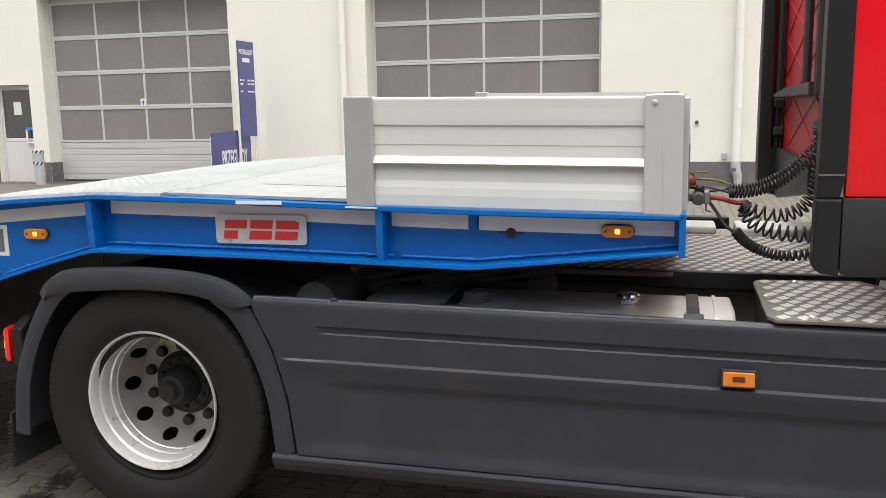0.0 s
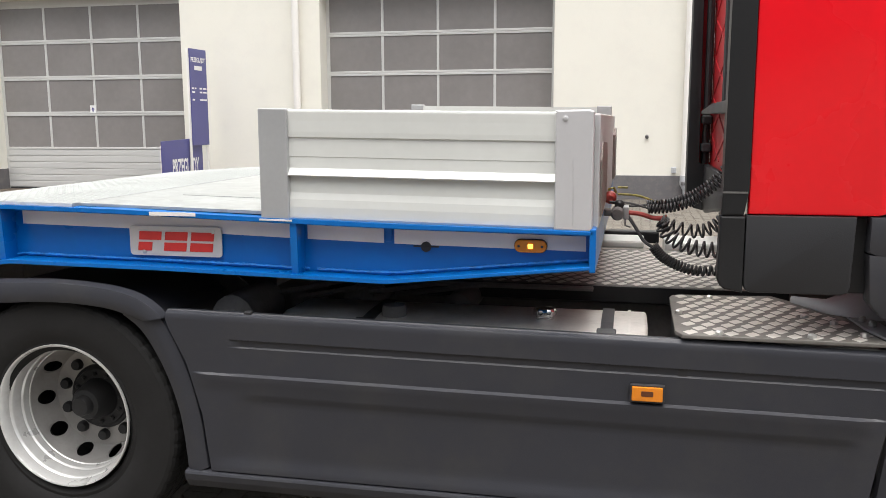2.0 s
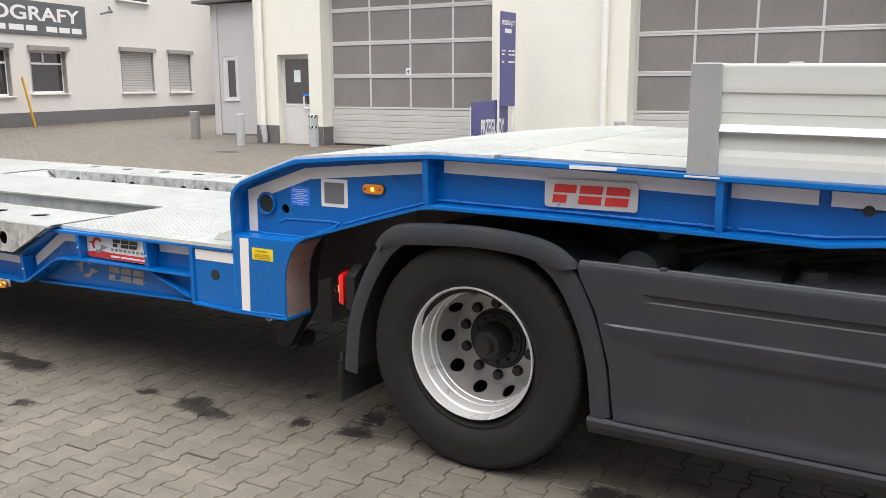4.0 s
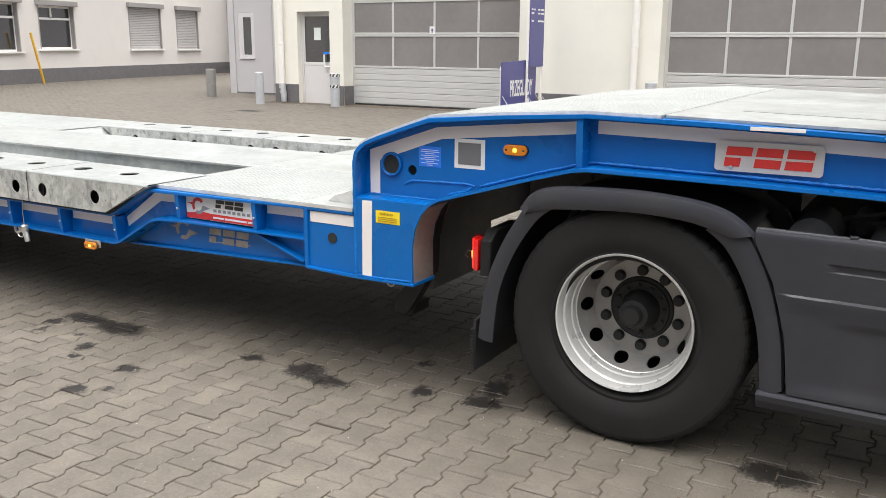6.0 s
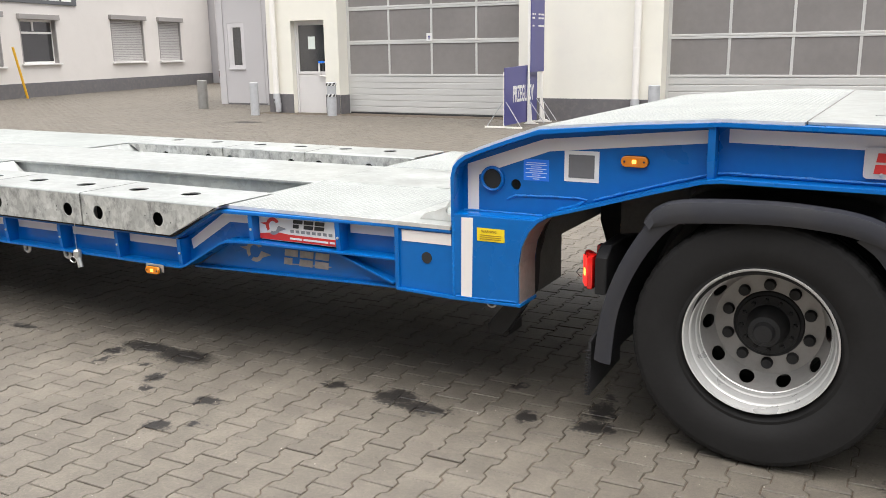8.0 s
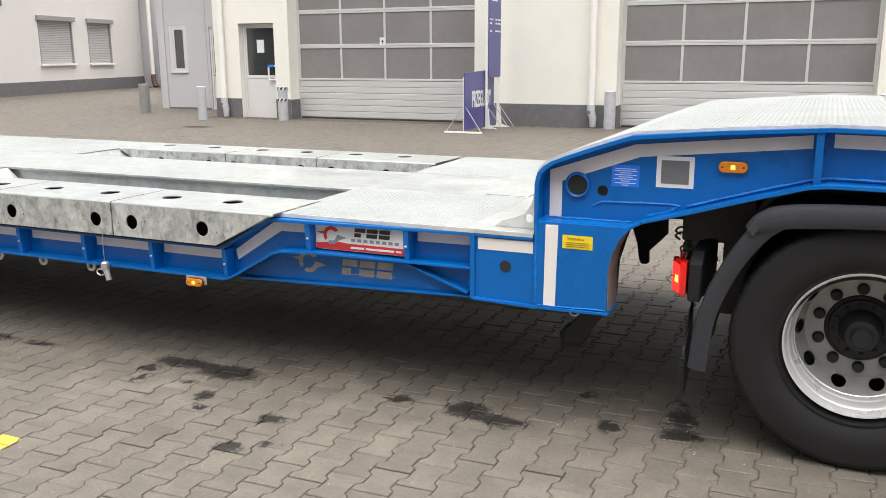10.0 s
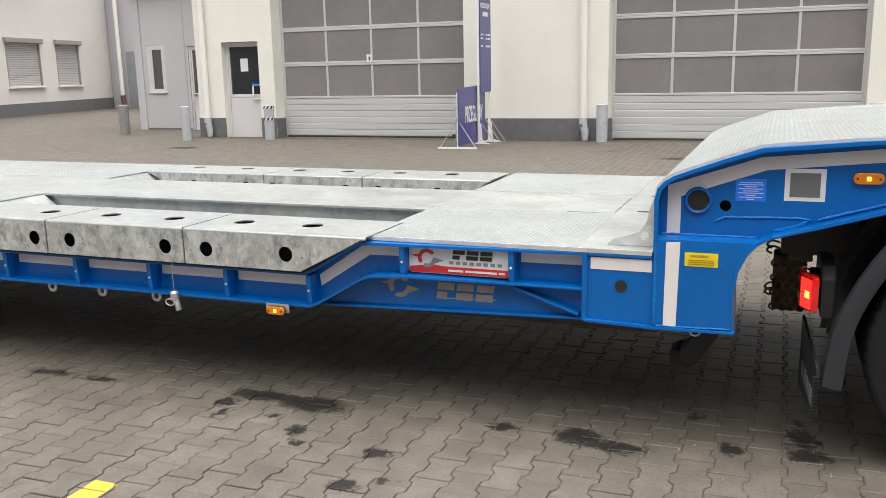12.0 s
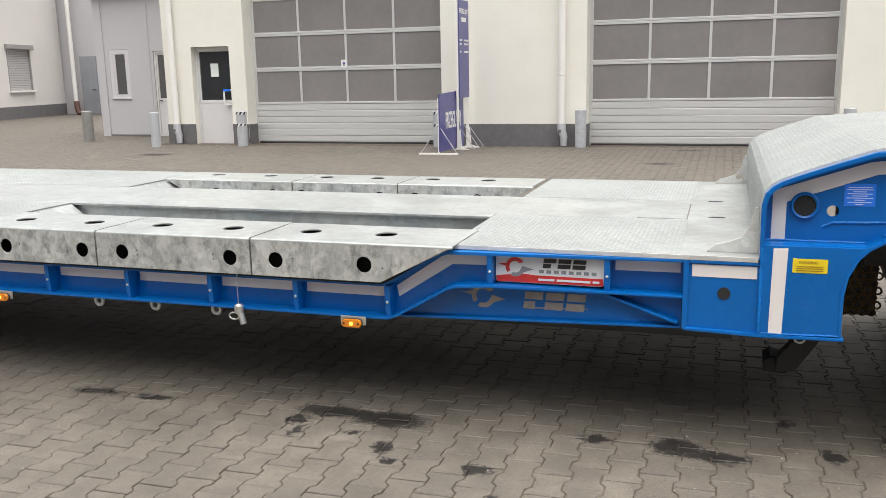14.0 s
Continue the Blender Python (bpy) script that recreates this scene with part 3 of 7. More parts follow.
doorA = sectional_door(-14.57, -9.57, 4)
doorB = sectional_door(-6.30, -1.29, 4)
st = thing("direction_sticker", (-12.15, YD - 0.03, 2.0), "small white sticker with a dark arrow on the door", "sticker")
part("sheet", box(-12.20, -12.05, YD - 0.034, YD - 0.024, 1.875, 2.06), WHITE, st)
part("arrow", prism([(-12.14, 1.91), (-12.11, 1.91), (-12.11, 1.96), (-12.085, 1.96), (-12.125, 2.02), (-12.165, 1.96), (-12.14, 1.96)], YD - 0.038, YD - 0.035), NAVY, st)
hd = thing("door_pull", (-9.95, YD - 0.03, 0.16), "small black pull handle low on the sectional door", "handle")
part("grip", box(-10.03, -9.88, YD - 0.05, YD - 0.017, 0.13, 0.165, 0.008), BLACK, hd)


def glazed_door(name, x0, x1, y, z0, z1, split, label, handle_right=True, sheet=False):
    d = thing(name, ((x0 + x1) / 2, y, z0), label, "door", kind="structure")
    for a, b in ((x0, x0 + 0.055), (x1 - 0.055, x1)):
        part("door_frame", box(a, b, y - 0.03, y + 0.05, z0, z1, 0.006), DOOR_PAINT, d)
    part("door_frame", box(x0 + 0.055, x1 - 0.055, y - 0.03, y + 0.05, z1 - 0.06, z1, 0.006), DOOR_PAINT, d)
    part("lower_panel", box(x0 + 0.057, x1 - 0.057, y - 0.005, y + 0.04, z0 + 0.02, split - 0.032, 0.006), DOOR_PAINT, d)
    for a, b, c, e in ((x0 + 0.057, x0 + 0.105, split + 0.052, z1 - 0.062), (x1 - 0.105, x1 - 0.057, split + 0.052, z1 - 0.062)):
        part("stile", box(a, b, y - 0.008, y + 0.04, c, e, 0.006), DOOR_PAINT, d)
    part("glazing_bar", box(x0 + 0.057, x1 - 0.057, y - 0.010, y + 0.04, split - 0.03, split + 0.05, 0.006), DOOR_PAINT, d)
    part("pane", box(x0 + 0.10, x1 - 0.10, y + 0.008, y + 0.02, split + 0.04, z1 - 0.10), GLASS, d)
    part("top_rail", box(x0 + 0.105, x1 - 0.105, y - 0.008, y + 0.04, z1 - 0.11, z1 - 0.062, 0.006), DOOR_PAINT, d)
    hx = x1 - 0.11 if handle_right else x0 + 0.11
    if sheet:
        pts = [(hx + 0.03, y - 0.01, split + 0.29), (hx - 0.15, y - 0.07, split + 0.28), (hx - 0.165, y - 0.075, split + 0.25), (hx - 0.165, y - 0.075, split - 0.03), (hx - 0.15, y - 0.07, split - 0.06), (hx + 0.03, y - 0.01, split - 0.07)]
        part("pull_bar", tube(pts, 0.024, 8), FRAME_W, d, "white bow handle")
        part("paper", box(x0 + 0.41, x0 + 0.63, y - 0.0, y + 0.006, split + 0.62, split + 0.94), PAPER, d, "pale printed sheet behind the glass")
        part("blue_label", box(hx - 0.17, hx + 0.03, y - 0.102, y - 0.096, split + 0.265, split + 0.315), STICK_BLUE, d)
    else:
        part("handle", tube([(hx, y - 0.01, z0 + 1.05), (hx, y - 0.06, z0 + 1.05), (hx + 0.1, y - 0.06, z0 + 1.05)], 0.014, 8), BLACK, d)
    return d


glazed_door("door_1", -16.068, -15.002, YF + 0.19, 0.03, 2.440, 1.10, "silver framed side door with glass above a plain panel", True, True)
part("backing", box(-16.2, -14.85, YF + 0.556, YF + 0.62, -0.2, 2.7), WALL_G, workshop)
part("backing", box(-14.8, -9.4, YF + 0.60, YF + 0.66, -0.2, 4.7), WALL_G, workshop)
part("backing", box(-6.4, -1.1, YF + 0.60, YF + 0.66, -0.2, 4.7), WALL_G, workshop)


def downpipe(x, y, z0, z1, r=0.075):
    d = thing("downpipe", (x, y, z0), "white painted rain downpipe with a grey shoe at the plinth", "pipe", "downpipes on the workshop", "structure")
    part("pipe", lathe([(r, z0 + 0.42), (r, z1)], x, y, 20, axis="z"), PVC, d, smooth=True)
    for zz in (1.6, 3.1, 4.6):
        part("collar", lathe([(r, zz), (r + 0.005, zz + 0.003), (r + 0.005, zz + 0.05), (r, zz + 0.053)], x, y, 20, axis="z"), PVC, d, smooth=True)
    part("shoe", tube([(x, y, z0 + 0.5), (x, y, z0 + 0.34), (x + 0.05, y - 0.01, z0 + 0.22), (x + 0.05, y - 0.01, z0 + 0.02)], [r + 0.018, r + 0.022, r + 0.01, r - 0.005], 14), BOLL, d, smooth=True)
    part("cleanout_cap", lathe([(0.01, z0 + 0.30), (0.055, z0 + 0.31), (0.055, z0 + 0.37), (0.01, z0 + 0.38)], x - 0.02, y - 0.05, 14, axis="z"), PLINTH, d)


for px in (-16.55, -6.81, 1.35):
    downpipe(px, YF - 0.11, ZB, HT)
vent = thing("wall_nozzle", (0.596, YF - 0.05, 1.345), "small dark pipe stub in the white wall", "fitting")
part("stub", tube([(0.596, YF, 1.355), (0.596, YF - 0.06, 1.335)], 0.035, 10), PLINTH, vent)
sb = thing("junction_box", (1.14, YF - 0.04, 0.68), "small grey box on the wall above the plinth", "box")
part("case", box(1.09, 1.19, YF - 0.05, YF, 0.62, 0.74, 0.01), BOLL, sb)


def bollard(x, y, h, r, material, striped=False, label="", group="bollards before the workshop"):
    z = rise(y)
    b = thing("bollard", (x, y, z), label, "bollard", group)
    part("post", lathe([(r, z - 0.02), (r, z + h - 0.012), (r - 0.012, z + h), (0.01, z + h)], x, y, 24, axis="z"), material, b, smooth=True)
    if striped:
        for z0 in (h - 0.085, h - 0.36):
            part("tape_band", lathe([(r + 0.001, z + z0), (r + 0.002, z + z0 + 0.002), (r + 0.002, z + z0 + 0.068), (r + 0.001, z + z0 + 0.07)], x, y, 24, axis="z"), WHITE, b)
            bm = bmesh.new()
            for k in range(8):
                a0 = 2 * math.pi * k / 8
                q = []
                for da, zz in ((0, 0.003), (0.42, 0.003), (0.72, 0.067), (0.30, 0.067)):
                    q.append(bm.verts.new((x + (r + 0.009) * math.cos(a0 + da), y + (r + 0.009) * math.sin(a0 + da), z + z0 + zz)))
                bm.faces.new(q)
            part("black_stripes", bm, BLACK, b)
    return b


bollard(-19.70, 18.55, 0.81, 0.140, BOLL_DK, label="weathered steel bollard standing before the grey annex")
bollard(-16.53, 17.12, 0.83, 0.112, BOLL, label="light grey painted bollard at the corner of the hall")
bollard(-14.40, 17.55, 0.83, 0.12, BOLL, True, "grey bollard with black and white warning bands beside the door")
bollard(-9.56, 17.85, 0.80, 0.12, BOLL, True, "grey bollard with black and white warning bands beside the sectional door")
bollard(-6.38, 17.95, 0.80, 0.12, BOLL, label="plain light grey bollard beside the sectional door")
bollard(-1.12, 17.95, 0.80, 0.12, BOLL, label="plain light grey bollard at the far side of the sectional door")

# ---- signs before the wall ----
tot = thing("sign_totem", (-8.82, 17.5, ZB), "narrow tall navy sign plate on two white legs", "sign")
part("plate", box(-8.86, -8.835, 17.15, 17.87, 1.17, 3.205, 0.004), NAVY, tot)
part("leg", box(-8.90, -8.862, 17.105, 17.155, ZB, 3.20, 0.004), PVC, tot)
part("leg", box(-8.90, -8.862, 17.80, 17.90, ZB, 1.9, 0.004), PVC, tot)
for yy in (17.13, 17.85):
    part("foot", prism([(-8.99, ZB - 0.01), (-8.62, ZB - 0.01), (-8.80, ZB + 0.05), (-8.83, ZB + 0.42), (-8.86, ZB + 0.42), (-8.89, ZB + 0.05)], yy - 0.02, yy + 0.02), PVC, tot)
    part("strut", tube([(-8.52, yy + 0.02, ZB + 0.01), (-8.85, yy + 0.02, ZB + 0.46)], 0.008, 6), BOLL, tot)
lettering("PRZEGLĄDY", 0.10, lambda w: Matrix.Translation((-8.833, 17.19, 2.93)) @ Matrix(((0, 0, 1, 0), (0.62 / w, 0, 0, 0), (0, 1, 0, 0), (0, 0, 0, 1))), WHITE, "lettering", tot, 0.001)
for zz, a, b, h in ((2.76, 17.33, 17.66, 0.09), (2.36, 17.19, 17.27, 0.035), (2.36, 17.31, 17.38, 0.035), (2.36, 17.52, 17.63, 0.035), (2.36, 17.67, 17.83, 0.035), (2.28, 17.19, 17.32, 0.035), (2.28, 17.52, 17.64, 0.035), (2.28, 17.67, 17.83, 0.035), (2.12, 17.20, 17.30, 0.035), (2.12, 17.52, 17.83, 0.035)):
    part("print_bar", box(-8.834, -8.832, a, b, zz, zz + h), WHITE, tot)
brd = thing("standing_board", (-8.9, 16.85, ZB), "navy standing board with white lettering on thin props", "sign")
part("panel", prism([(16.02, 0.12), (17.70, 0.12), (17.70, 1.33), (16.02, 1.285)], -8.950, -8.925, axis="x"), NAVY, brd)
lettering("PRZEGLĄDY", 0.24, lambda w: Matrix.Translation((-8.922, 16.40, 0.58)) @ Matrix(((0, 0, 1, 0), (1.12 / w, 0, 0, 0), (0, 1.4, 0, 0), (0, 0, 0, 1))), WHITE, "lettering", brd, 0.001)
for yy in (16.05, 17.66):
    part("foot", box(-9.40, -8.56, yy - 0.02, yy + 0.02, ZB - 0.02, ZB + 0.02, 0.003), PVC, brd)
    part("upright", box(-8.978, -8.952, yy - 0.015, yy + 0.015, ZB + 0.02, 1.2), PVC, brd)
    part("prop", tube([(-8.58, yy, ZB + 0.01), (-8.922, yy, 0.60)], 0.009, 6), BOLL, brd)
    part("prop", tube([(-9.36, yy, ZB + 0.01), (-8.966, yy, 0.62)], 0.009, 6), BOLL, brd)

# ---- grey annex ----
annex = thing("annex", (-19, 20.500, ZB), "low grey panelled annex with a sloping roof edge", "building", kind="structure")


def annex_wall():
    return wall_grid(-20.740, -16.87, -0.2, 4.15, 20.500, 20.800, [(-20.386, -19.726, 1.14, 2.54), (-18.890, -18.011, -0.4, 2.47)])


part("front_wall", annex_wall(), WALL_C, annex)
part("side_wall", box(-20.740, -20.436, 20.800, 28, -0.2, 4.15), WALL_C, annex)
part("back_wall", box(-20.740, -16.87, 28, 28.3, -0.2, 4.15), WALL_C, annex)
part("corner_trim", box(-20.785, -20.527, 20.468, 20.496, ZB - 0.05, 4.15, 0.004), WALL_C, annex)
for x in (-19.02, -17.657):
    part("panel_seam", box(x, x + 0.03, 20.485, 20.497, ZB - 0.02, 4.14, 0.003), WALL_C, annex)
part("base_strip", box(-20.517, -18.931, 20.485, 20.497, ZB - 0.1, ZB + 0.05, 0.003), PLINTH, annex, "dirty dark strip along the foot of the wall")
part("roof", prism([(-21.3, 4.16), (-16.87, 4.22), (-16.87, 4.36), (-21.3, 4.24)], 20.200, 28.4), ROOF, annex)


def window_unit(name, mk, w, h, label, sill=True, f=0.075, paint=None):
    """A white framed window; mk maps (along, out, up) to the world, from its lower corner."""
    d = thing(name, mk(w / 2, 0, 0), label, "window", kind="structure")

    def bx(nm, a, b, o0, o1, c, e, m, bv=0.0):
        bm = box(a, b, o0, o1, c, e, bv)
        for v in bm.verts:
            v.co = mk(*v.co)
        return part(nm, bm, m, d)

    paint = paint or FRAME_W
    bx("window_frame", 0, f, -0.02, 0.04, 0, h, paint, 0.006)
    bx("window_frame", w - f, w, -0.02, 0.04, 0, h, paint, 0.006)
    bx("window_frame", f, w - f, -0.02, 0.04, 0, f, paint, 0.006)
    bx("window_frame", f, w - f, -0.02, 0.04, h - f, h, paint, 0.006)
    bx("pane", f - 0.01, w - f + 0.01, 0.0, 0.012, f - 0.01, h - f + 0.01, GLASS)
    if sill:
        bx("window_sill", -0.06, w + 0.06, 0.0, 0.14, -0.05, -0.002, paint, 0.008)
    return d, bx


win, bx = window_unit("window_1", lambda a, o, u: Vector((-20.384 + a, 20.545 - o, 1.145 + u)), 0.656, 1.39, "narrow pale grey framed window with dark glass in the annex", False, 0.13, LILAC)
bx("inner_frame", 0.132, 0.20, 0.013, 0.035, 0.132, 1.258, LILAC, 0.005)
bx("reveal_sill", -0.0, 0.656, 0.042, 0.085, 0.0, 0.03, LILAC, 0.004)
glazed_door("door_2", -18.888, -18.013, 20.555, 0.04, 2.465, 1.10, "silver framed glazed door in the annex", False)
# Near-black sheet standing for the dark room behind door and window.
part("backing", box(-20.386, -17.759, 20.806, 20.850, -0.1, 3.0), HOLLOW_SHADE, annex)

# ---- long grey office house at the side of the yard ----
O = Vector((-30.64, 18.68, 0.05))
ang = math.atan2(0.972, -0.235)
DU, DN = Vector((math.cos(ang), math.sin(ang), 0)), Vector((math.sin(ang), -math.cos(ang), 0))


def off(u, w, z):
    return O + DU * u + DN * w + Vector((0, 0, z - 0.05))


office = thing("office_house", off(0, 0, 0.05), "long grey rendered office house with shuttered windows and dark plinth", "building", kind="structure")


def off_box(u0, u1, w0, w1, z0, z1, bevel=0.0):
    bm = box(u0, u1, w0, w1, z0, z1, bevel)
    for v in bm.verts:
        v.co = off(*v.co)
    return bm


UE = 16.4
WINS = [(-0.55, 1.62, 1.26, 3.02, "w"), (2.62, 4.62, 1.34, 2.98, "w"), (8.1, 10.5, 1.33, 3.12, "s"), (11.7, 13.6, 1.31, 3.12, "s")]


def office_wall():
    bm = wall_grid(-16.0, UE, -0.3, 8.5, -0.5, 0, [o[:4] for o in WINS])
    for v in bm.verts:
        v.co = off(*v.co)
    return bm


part("front_wall", office_wall(), WALL_G, office)
part("roof", off_box(-16.2, UE + 0.2, -9, 0.3, 8.5, 8.7), ROOF, office)
part("end_wall", off_box(-16, -15.6, -9, -0.5, -0.3, 8.5), WALL_G, office)
part("plinth", off_box(-16, UE, 0.0, 0.03, -0.2, 0.62, 0.008), PLINTH, office)
for i, (a, b, z0, z1, k) in enumerate(WINS):
    mk = lambda p, o, u, a=a, z0=z0: off(a + p, -0.20 + o, z0 + u)
    if k == "w":
        w, bx = window_unit("window_%d" % (i + 2), mk, b - a, z1 - z0, "white framed office window with dark glass and a raised roller shutter", False)
        bx("crossbar", 0.07, b - a - 0.07, 0.012, 0.05, (z1 - z0) * 0.68, (z1 - z0) * 0.68 + 0.08, FRAME_W, 0.006)
        bx("mullion", (b - a) * 0.42, (b - a) * 0.42 + 0.09, 0.012, 0.05, (z1 - z0) * 0.70 + 0.08, z1 - z0 - 0.07, FRAME_W, 0.006)
        bx("window_sill", -0.1, b - a + 0.1, 0.04, 0.30, -0.06, -0.002, FRAME_W, 0.01)
    else:
        w = thing("window_%d" % (i + 2), off((a + b) / 2, -0.1, z0), "office window closed by a grey roller shutter", "window", kind="structure")
        n = 24
        for s in range(n):
            h = (z1 - z0) / n
            part("slat", off_box(a + 0.04, b - 0.04, -0.14, -0.09 + 0.012, z0 + s * h, z0 + (s + 0.86) * h, 0.01), SHUTTER, w)
        part("slat_backing", off_box(a, b, -0.2, -0.145, z0, z1), PLINTH, w)
        part("window_sill", off_box(a - 0.06, b + 0.06, 0.0, 0.12, z0 - 0.08, z0 - 0.004, 0.01), FRAME_W, w)
    part("shutter_box", off_box(a - 0.1, b + 0.1, 0.002, 0.16, z1, z1 + 0.2, 0.015), SHUT_BOX, w)
    for uu in (a, b - 0.05):
        part("guide_rail", off_box(uu, uu + 0.05, -0.19, 0.012, z0 + 0.01, z1 - 0.004, 0.004), SHUT_BOX, w)
up = thing("window_6", off(9.2, 0, 5.3), "upper office window with a white sill, mostly above view", "window", kind="structure")
part("window_sill", off_box(8.0, 10.4, 0.002, 0.16, 5.3, 5.38, 0.01), FRAME_W, up)
part("pane", off_box(8.1, 10.3, 0.002, 0.02, 5.4, 6.9), GLASS, up)
sg = thing("office_sign", off(0, 0.05, 3.6), "slate grey sign board with white capitals on the office house", "sign")
part("board", off_box(-7.2, 5.94, 0.004, 0.06, 3.58, 4.86, 0.01), SIGN_GREY, sg)
ROT = Matrix((DU, Vector((0, 0, 1)), DN)).transposed()


def on_office(u, z, wide):
    return lambda w: Matrix.Translation(off(u, 0.066, z)) @ ROT.to_4x4() @ Matrix.Diagonal((wide / w, 1.0, 1, 1))


lettering("TACHOGRAFY", 0.52, on_office(-2.55, 4.14, 8.1), WHITE, "lettering", sg, 0.003)
lettering("Radia", 0.22, on_office(-1.6, 3.72, 1.15), WHITE, "lettering", sg, 0.003)
lettering("Tel.", 0.22, on_office(0.35, 3.72, 0.62), WHITE, "lettering", sg, 0.003)
for a, b in ((1.15, 1.5), (1.66, 2.4), (2.52, 3.1), (3.6, 4.2), (4.32, 4.92), (5.04, 5.62)):
    part("print_bar", off_box(a, b, 0.062, 0.066, 3.72, 3.93), WHITE, sg)
yp = thing("marker_post", off(2.0, 0.35, 0.05), "slim yellow steel post leaning at the office wall", "post")
bm = tube([off(2.2, 0.40, -0.05), off(1.75, 0.36, 1.95)], 0.045, 10)
part("post", bm, POST_Y, yp)
hk = thing("wall_hook", off(7.2, 0.1, 4.7), "bent dark iron hook high on the grey wall", "hook")
part("hook", tube([off(7.55, 0, 5.0), off(7.5, 0.2, 4.75), off(7.1, 0.25, 4.72), off(6.7, 0.25, 4.62)], 0.04, 6), PLINTH, hk)

# back of the yard beyond the annex
back = thing("rear_wing", (-28, 34.7, 0.08), "grey rear wing closing the yard behind the annex", "building", kind="structure")
part("wall", box(-35.5, -14, 34.7, 35.1, -0.2, 8.5), WALL_C, back)
part("door", box(-33.45, -32.5, 34.62, 34.698, 0.05, 2.86, 0.01), REAR_DOOR, back, "grey blue steel door")
part("door_handle", tube([(-32.6, 34.6, 1.25), (-32.6, 34.55, 1.25), (-32.75, 34.55, 1.25)], 0.03, 6), BLACK, back)
downp = thing("rain_pipe", (-33.6, 34.3, 0.08), "white rain pipe with a red brown shoe in the corner", "pipe", kind="structure")
part("pipe", tube([(-33.62, 34.35, 0.7), (-33.62, 34.35, 8.4)], 0.10, 12), PVC, downp, smooth=True)
part("shoe", tube([(-33.62, 34.35, 0.72), (-33.60, 34.35, 0.40), (-33.45, 34.3, 0.10)], 0.13, 12), mat("brown_red_shoe", (0.11, 0.055, 0.045), 0.6), downp, "red brown shoe", smooth=True)

# unseen hall behind the viewer, across the yard; placed and darkened to block low sky light
opp = thing("unseen_hall", (-6, -11, 0), "unseen dark hall across the yard, placed to block low sky light", "building", kind="structure")
part("wall", box(-40, 30, -11.5, -11, -0.2, 7.5), CLAD, opp)
part("roof", box(-40.3, 30.3, -24, -10.7, 7.5, 7.8), ROOF, opp)

# ---- low-bed trailer ----
YO, YW, YC = 3.13, 3.22, 4.43          # flange edge, web, middle of the trailer
YR = 2 * YC - YO                         # flange edge on the other side
trailer = thing("lowbed_trailer", (-3.4, YC, 0), "blue low-bed trailer with galvanised decks and a raised gooseneck", "trailer")


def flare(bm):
    """Draws the low bed's sides out by up to 5 cm, fitted to the camera's view."""
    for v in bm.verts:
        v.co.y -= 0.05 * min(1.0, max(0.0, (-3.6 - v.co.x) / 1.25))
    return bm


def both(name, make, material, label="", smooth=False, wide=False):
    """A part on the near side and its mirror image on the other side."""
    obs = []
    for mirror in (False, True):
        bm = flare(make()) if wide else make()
        if mirror:
            for v in bm.verts:
                v.co.y = 2 * YC - v.co.y
        obs.append(part(name, bm, material, trailer, label, smooth))
    return obs


TOP = [(-3.272, 0.880), (-3.274, 1.11), (-3.262, 1.160), (-3.236, 1.190), (-3.200, 1.212), (-3.13, 1.240), (-2.99, 1.290), (-2.85, 1.338), (-2.48, 1.366), (-2.10, 1.388), (-1.6, 1.379), (-1.0, 1.360), (-0.5, 1.347), (0.18, 1.338)]
BOT = [(-2.935, 0.548), (-2.938, 0.74), (-2.925, 0.82), (-2.890, 0.895), (-2.850, 0.938), (-2.80, 0.962), (-2.62, 1.015), (-2.36, 1.093), (-2.16, 1.148), (-2.09, 1.160), (-1.45, 1.150), (-0.87, 1.138), (-0.55, 1.131), (0.172, 1.204)]
# web of the gooseneck, flush between the flanges
both("gooseneck_web", lambda: prism(keyhole([(x, z) for x, z in TOP] + [(0.165, 1.21)] + [(x, z) for x, z in BOT[::-1]], -2.990, 1.083, 0.024, 20), YW, YW + 0.012), BLUE)
both("top_flange", lambda: ribbon(offset_line(TOP, -0.016), YO, YO + 0.22, 0.016, 0.004), BLUE, smooth=False)
both("bottom_flange", lambda: ribbon(BOT[5:], YO, YO + 0.20, 0.014, 0.004), BLUE)
both("leg_plate", lambda: ribbon(BOT[:6], YO, YO + 0.19, 0.014, 0.003), BLUE)
both("inner_leg_face", lambda: ribbon(offset_line(BOT[:5], -0.004), YO + 0.012, YO + 0.185, 0.003), PRIMER, "bare primed steel inside the leg")
part("end_plate", box(0.165, 0.187, YO, YR, 1.195, 1.345, 0.004), BLUE, trailer)


def weld(pts, r, y, seedn):
    rnd = random.Random(seedn)
    out = []
    for (x0, z0), (x1, z1) in zip(pts, pts[1:]):
        n = max(2, int(math.hypot(x1 - x0, z1 - z0) / 0.014))
        out += [(x0 + (x1 - x0) * k / n, y + rnd.uniform(-0.0012, 0.0012), z0 + (z1 - z0) * k / n + rnd.uniform(-0.0010, 0.0010)) for k in range(n)]
    out.append((pts[-1][0], y, pts[-1][1]))
    return tube(out, [r * rnd.uniform(0.7, 1.15) for _ in out], 6)


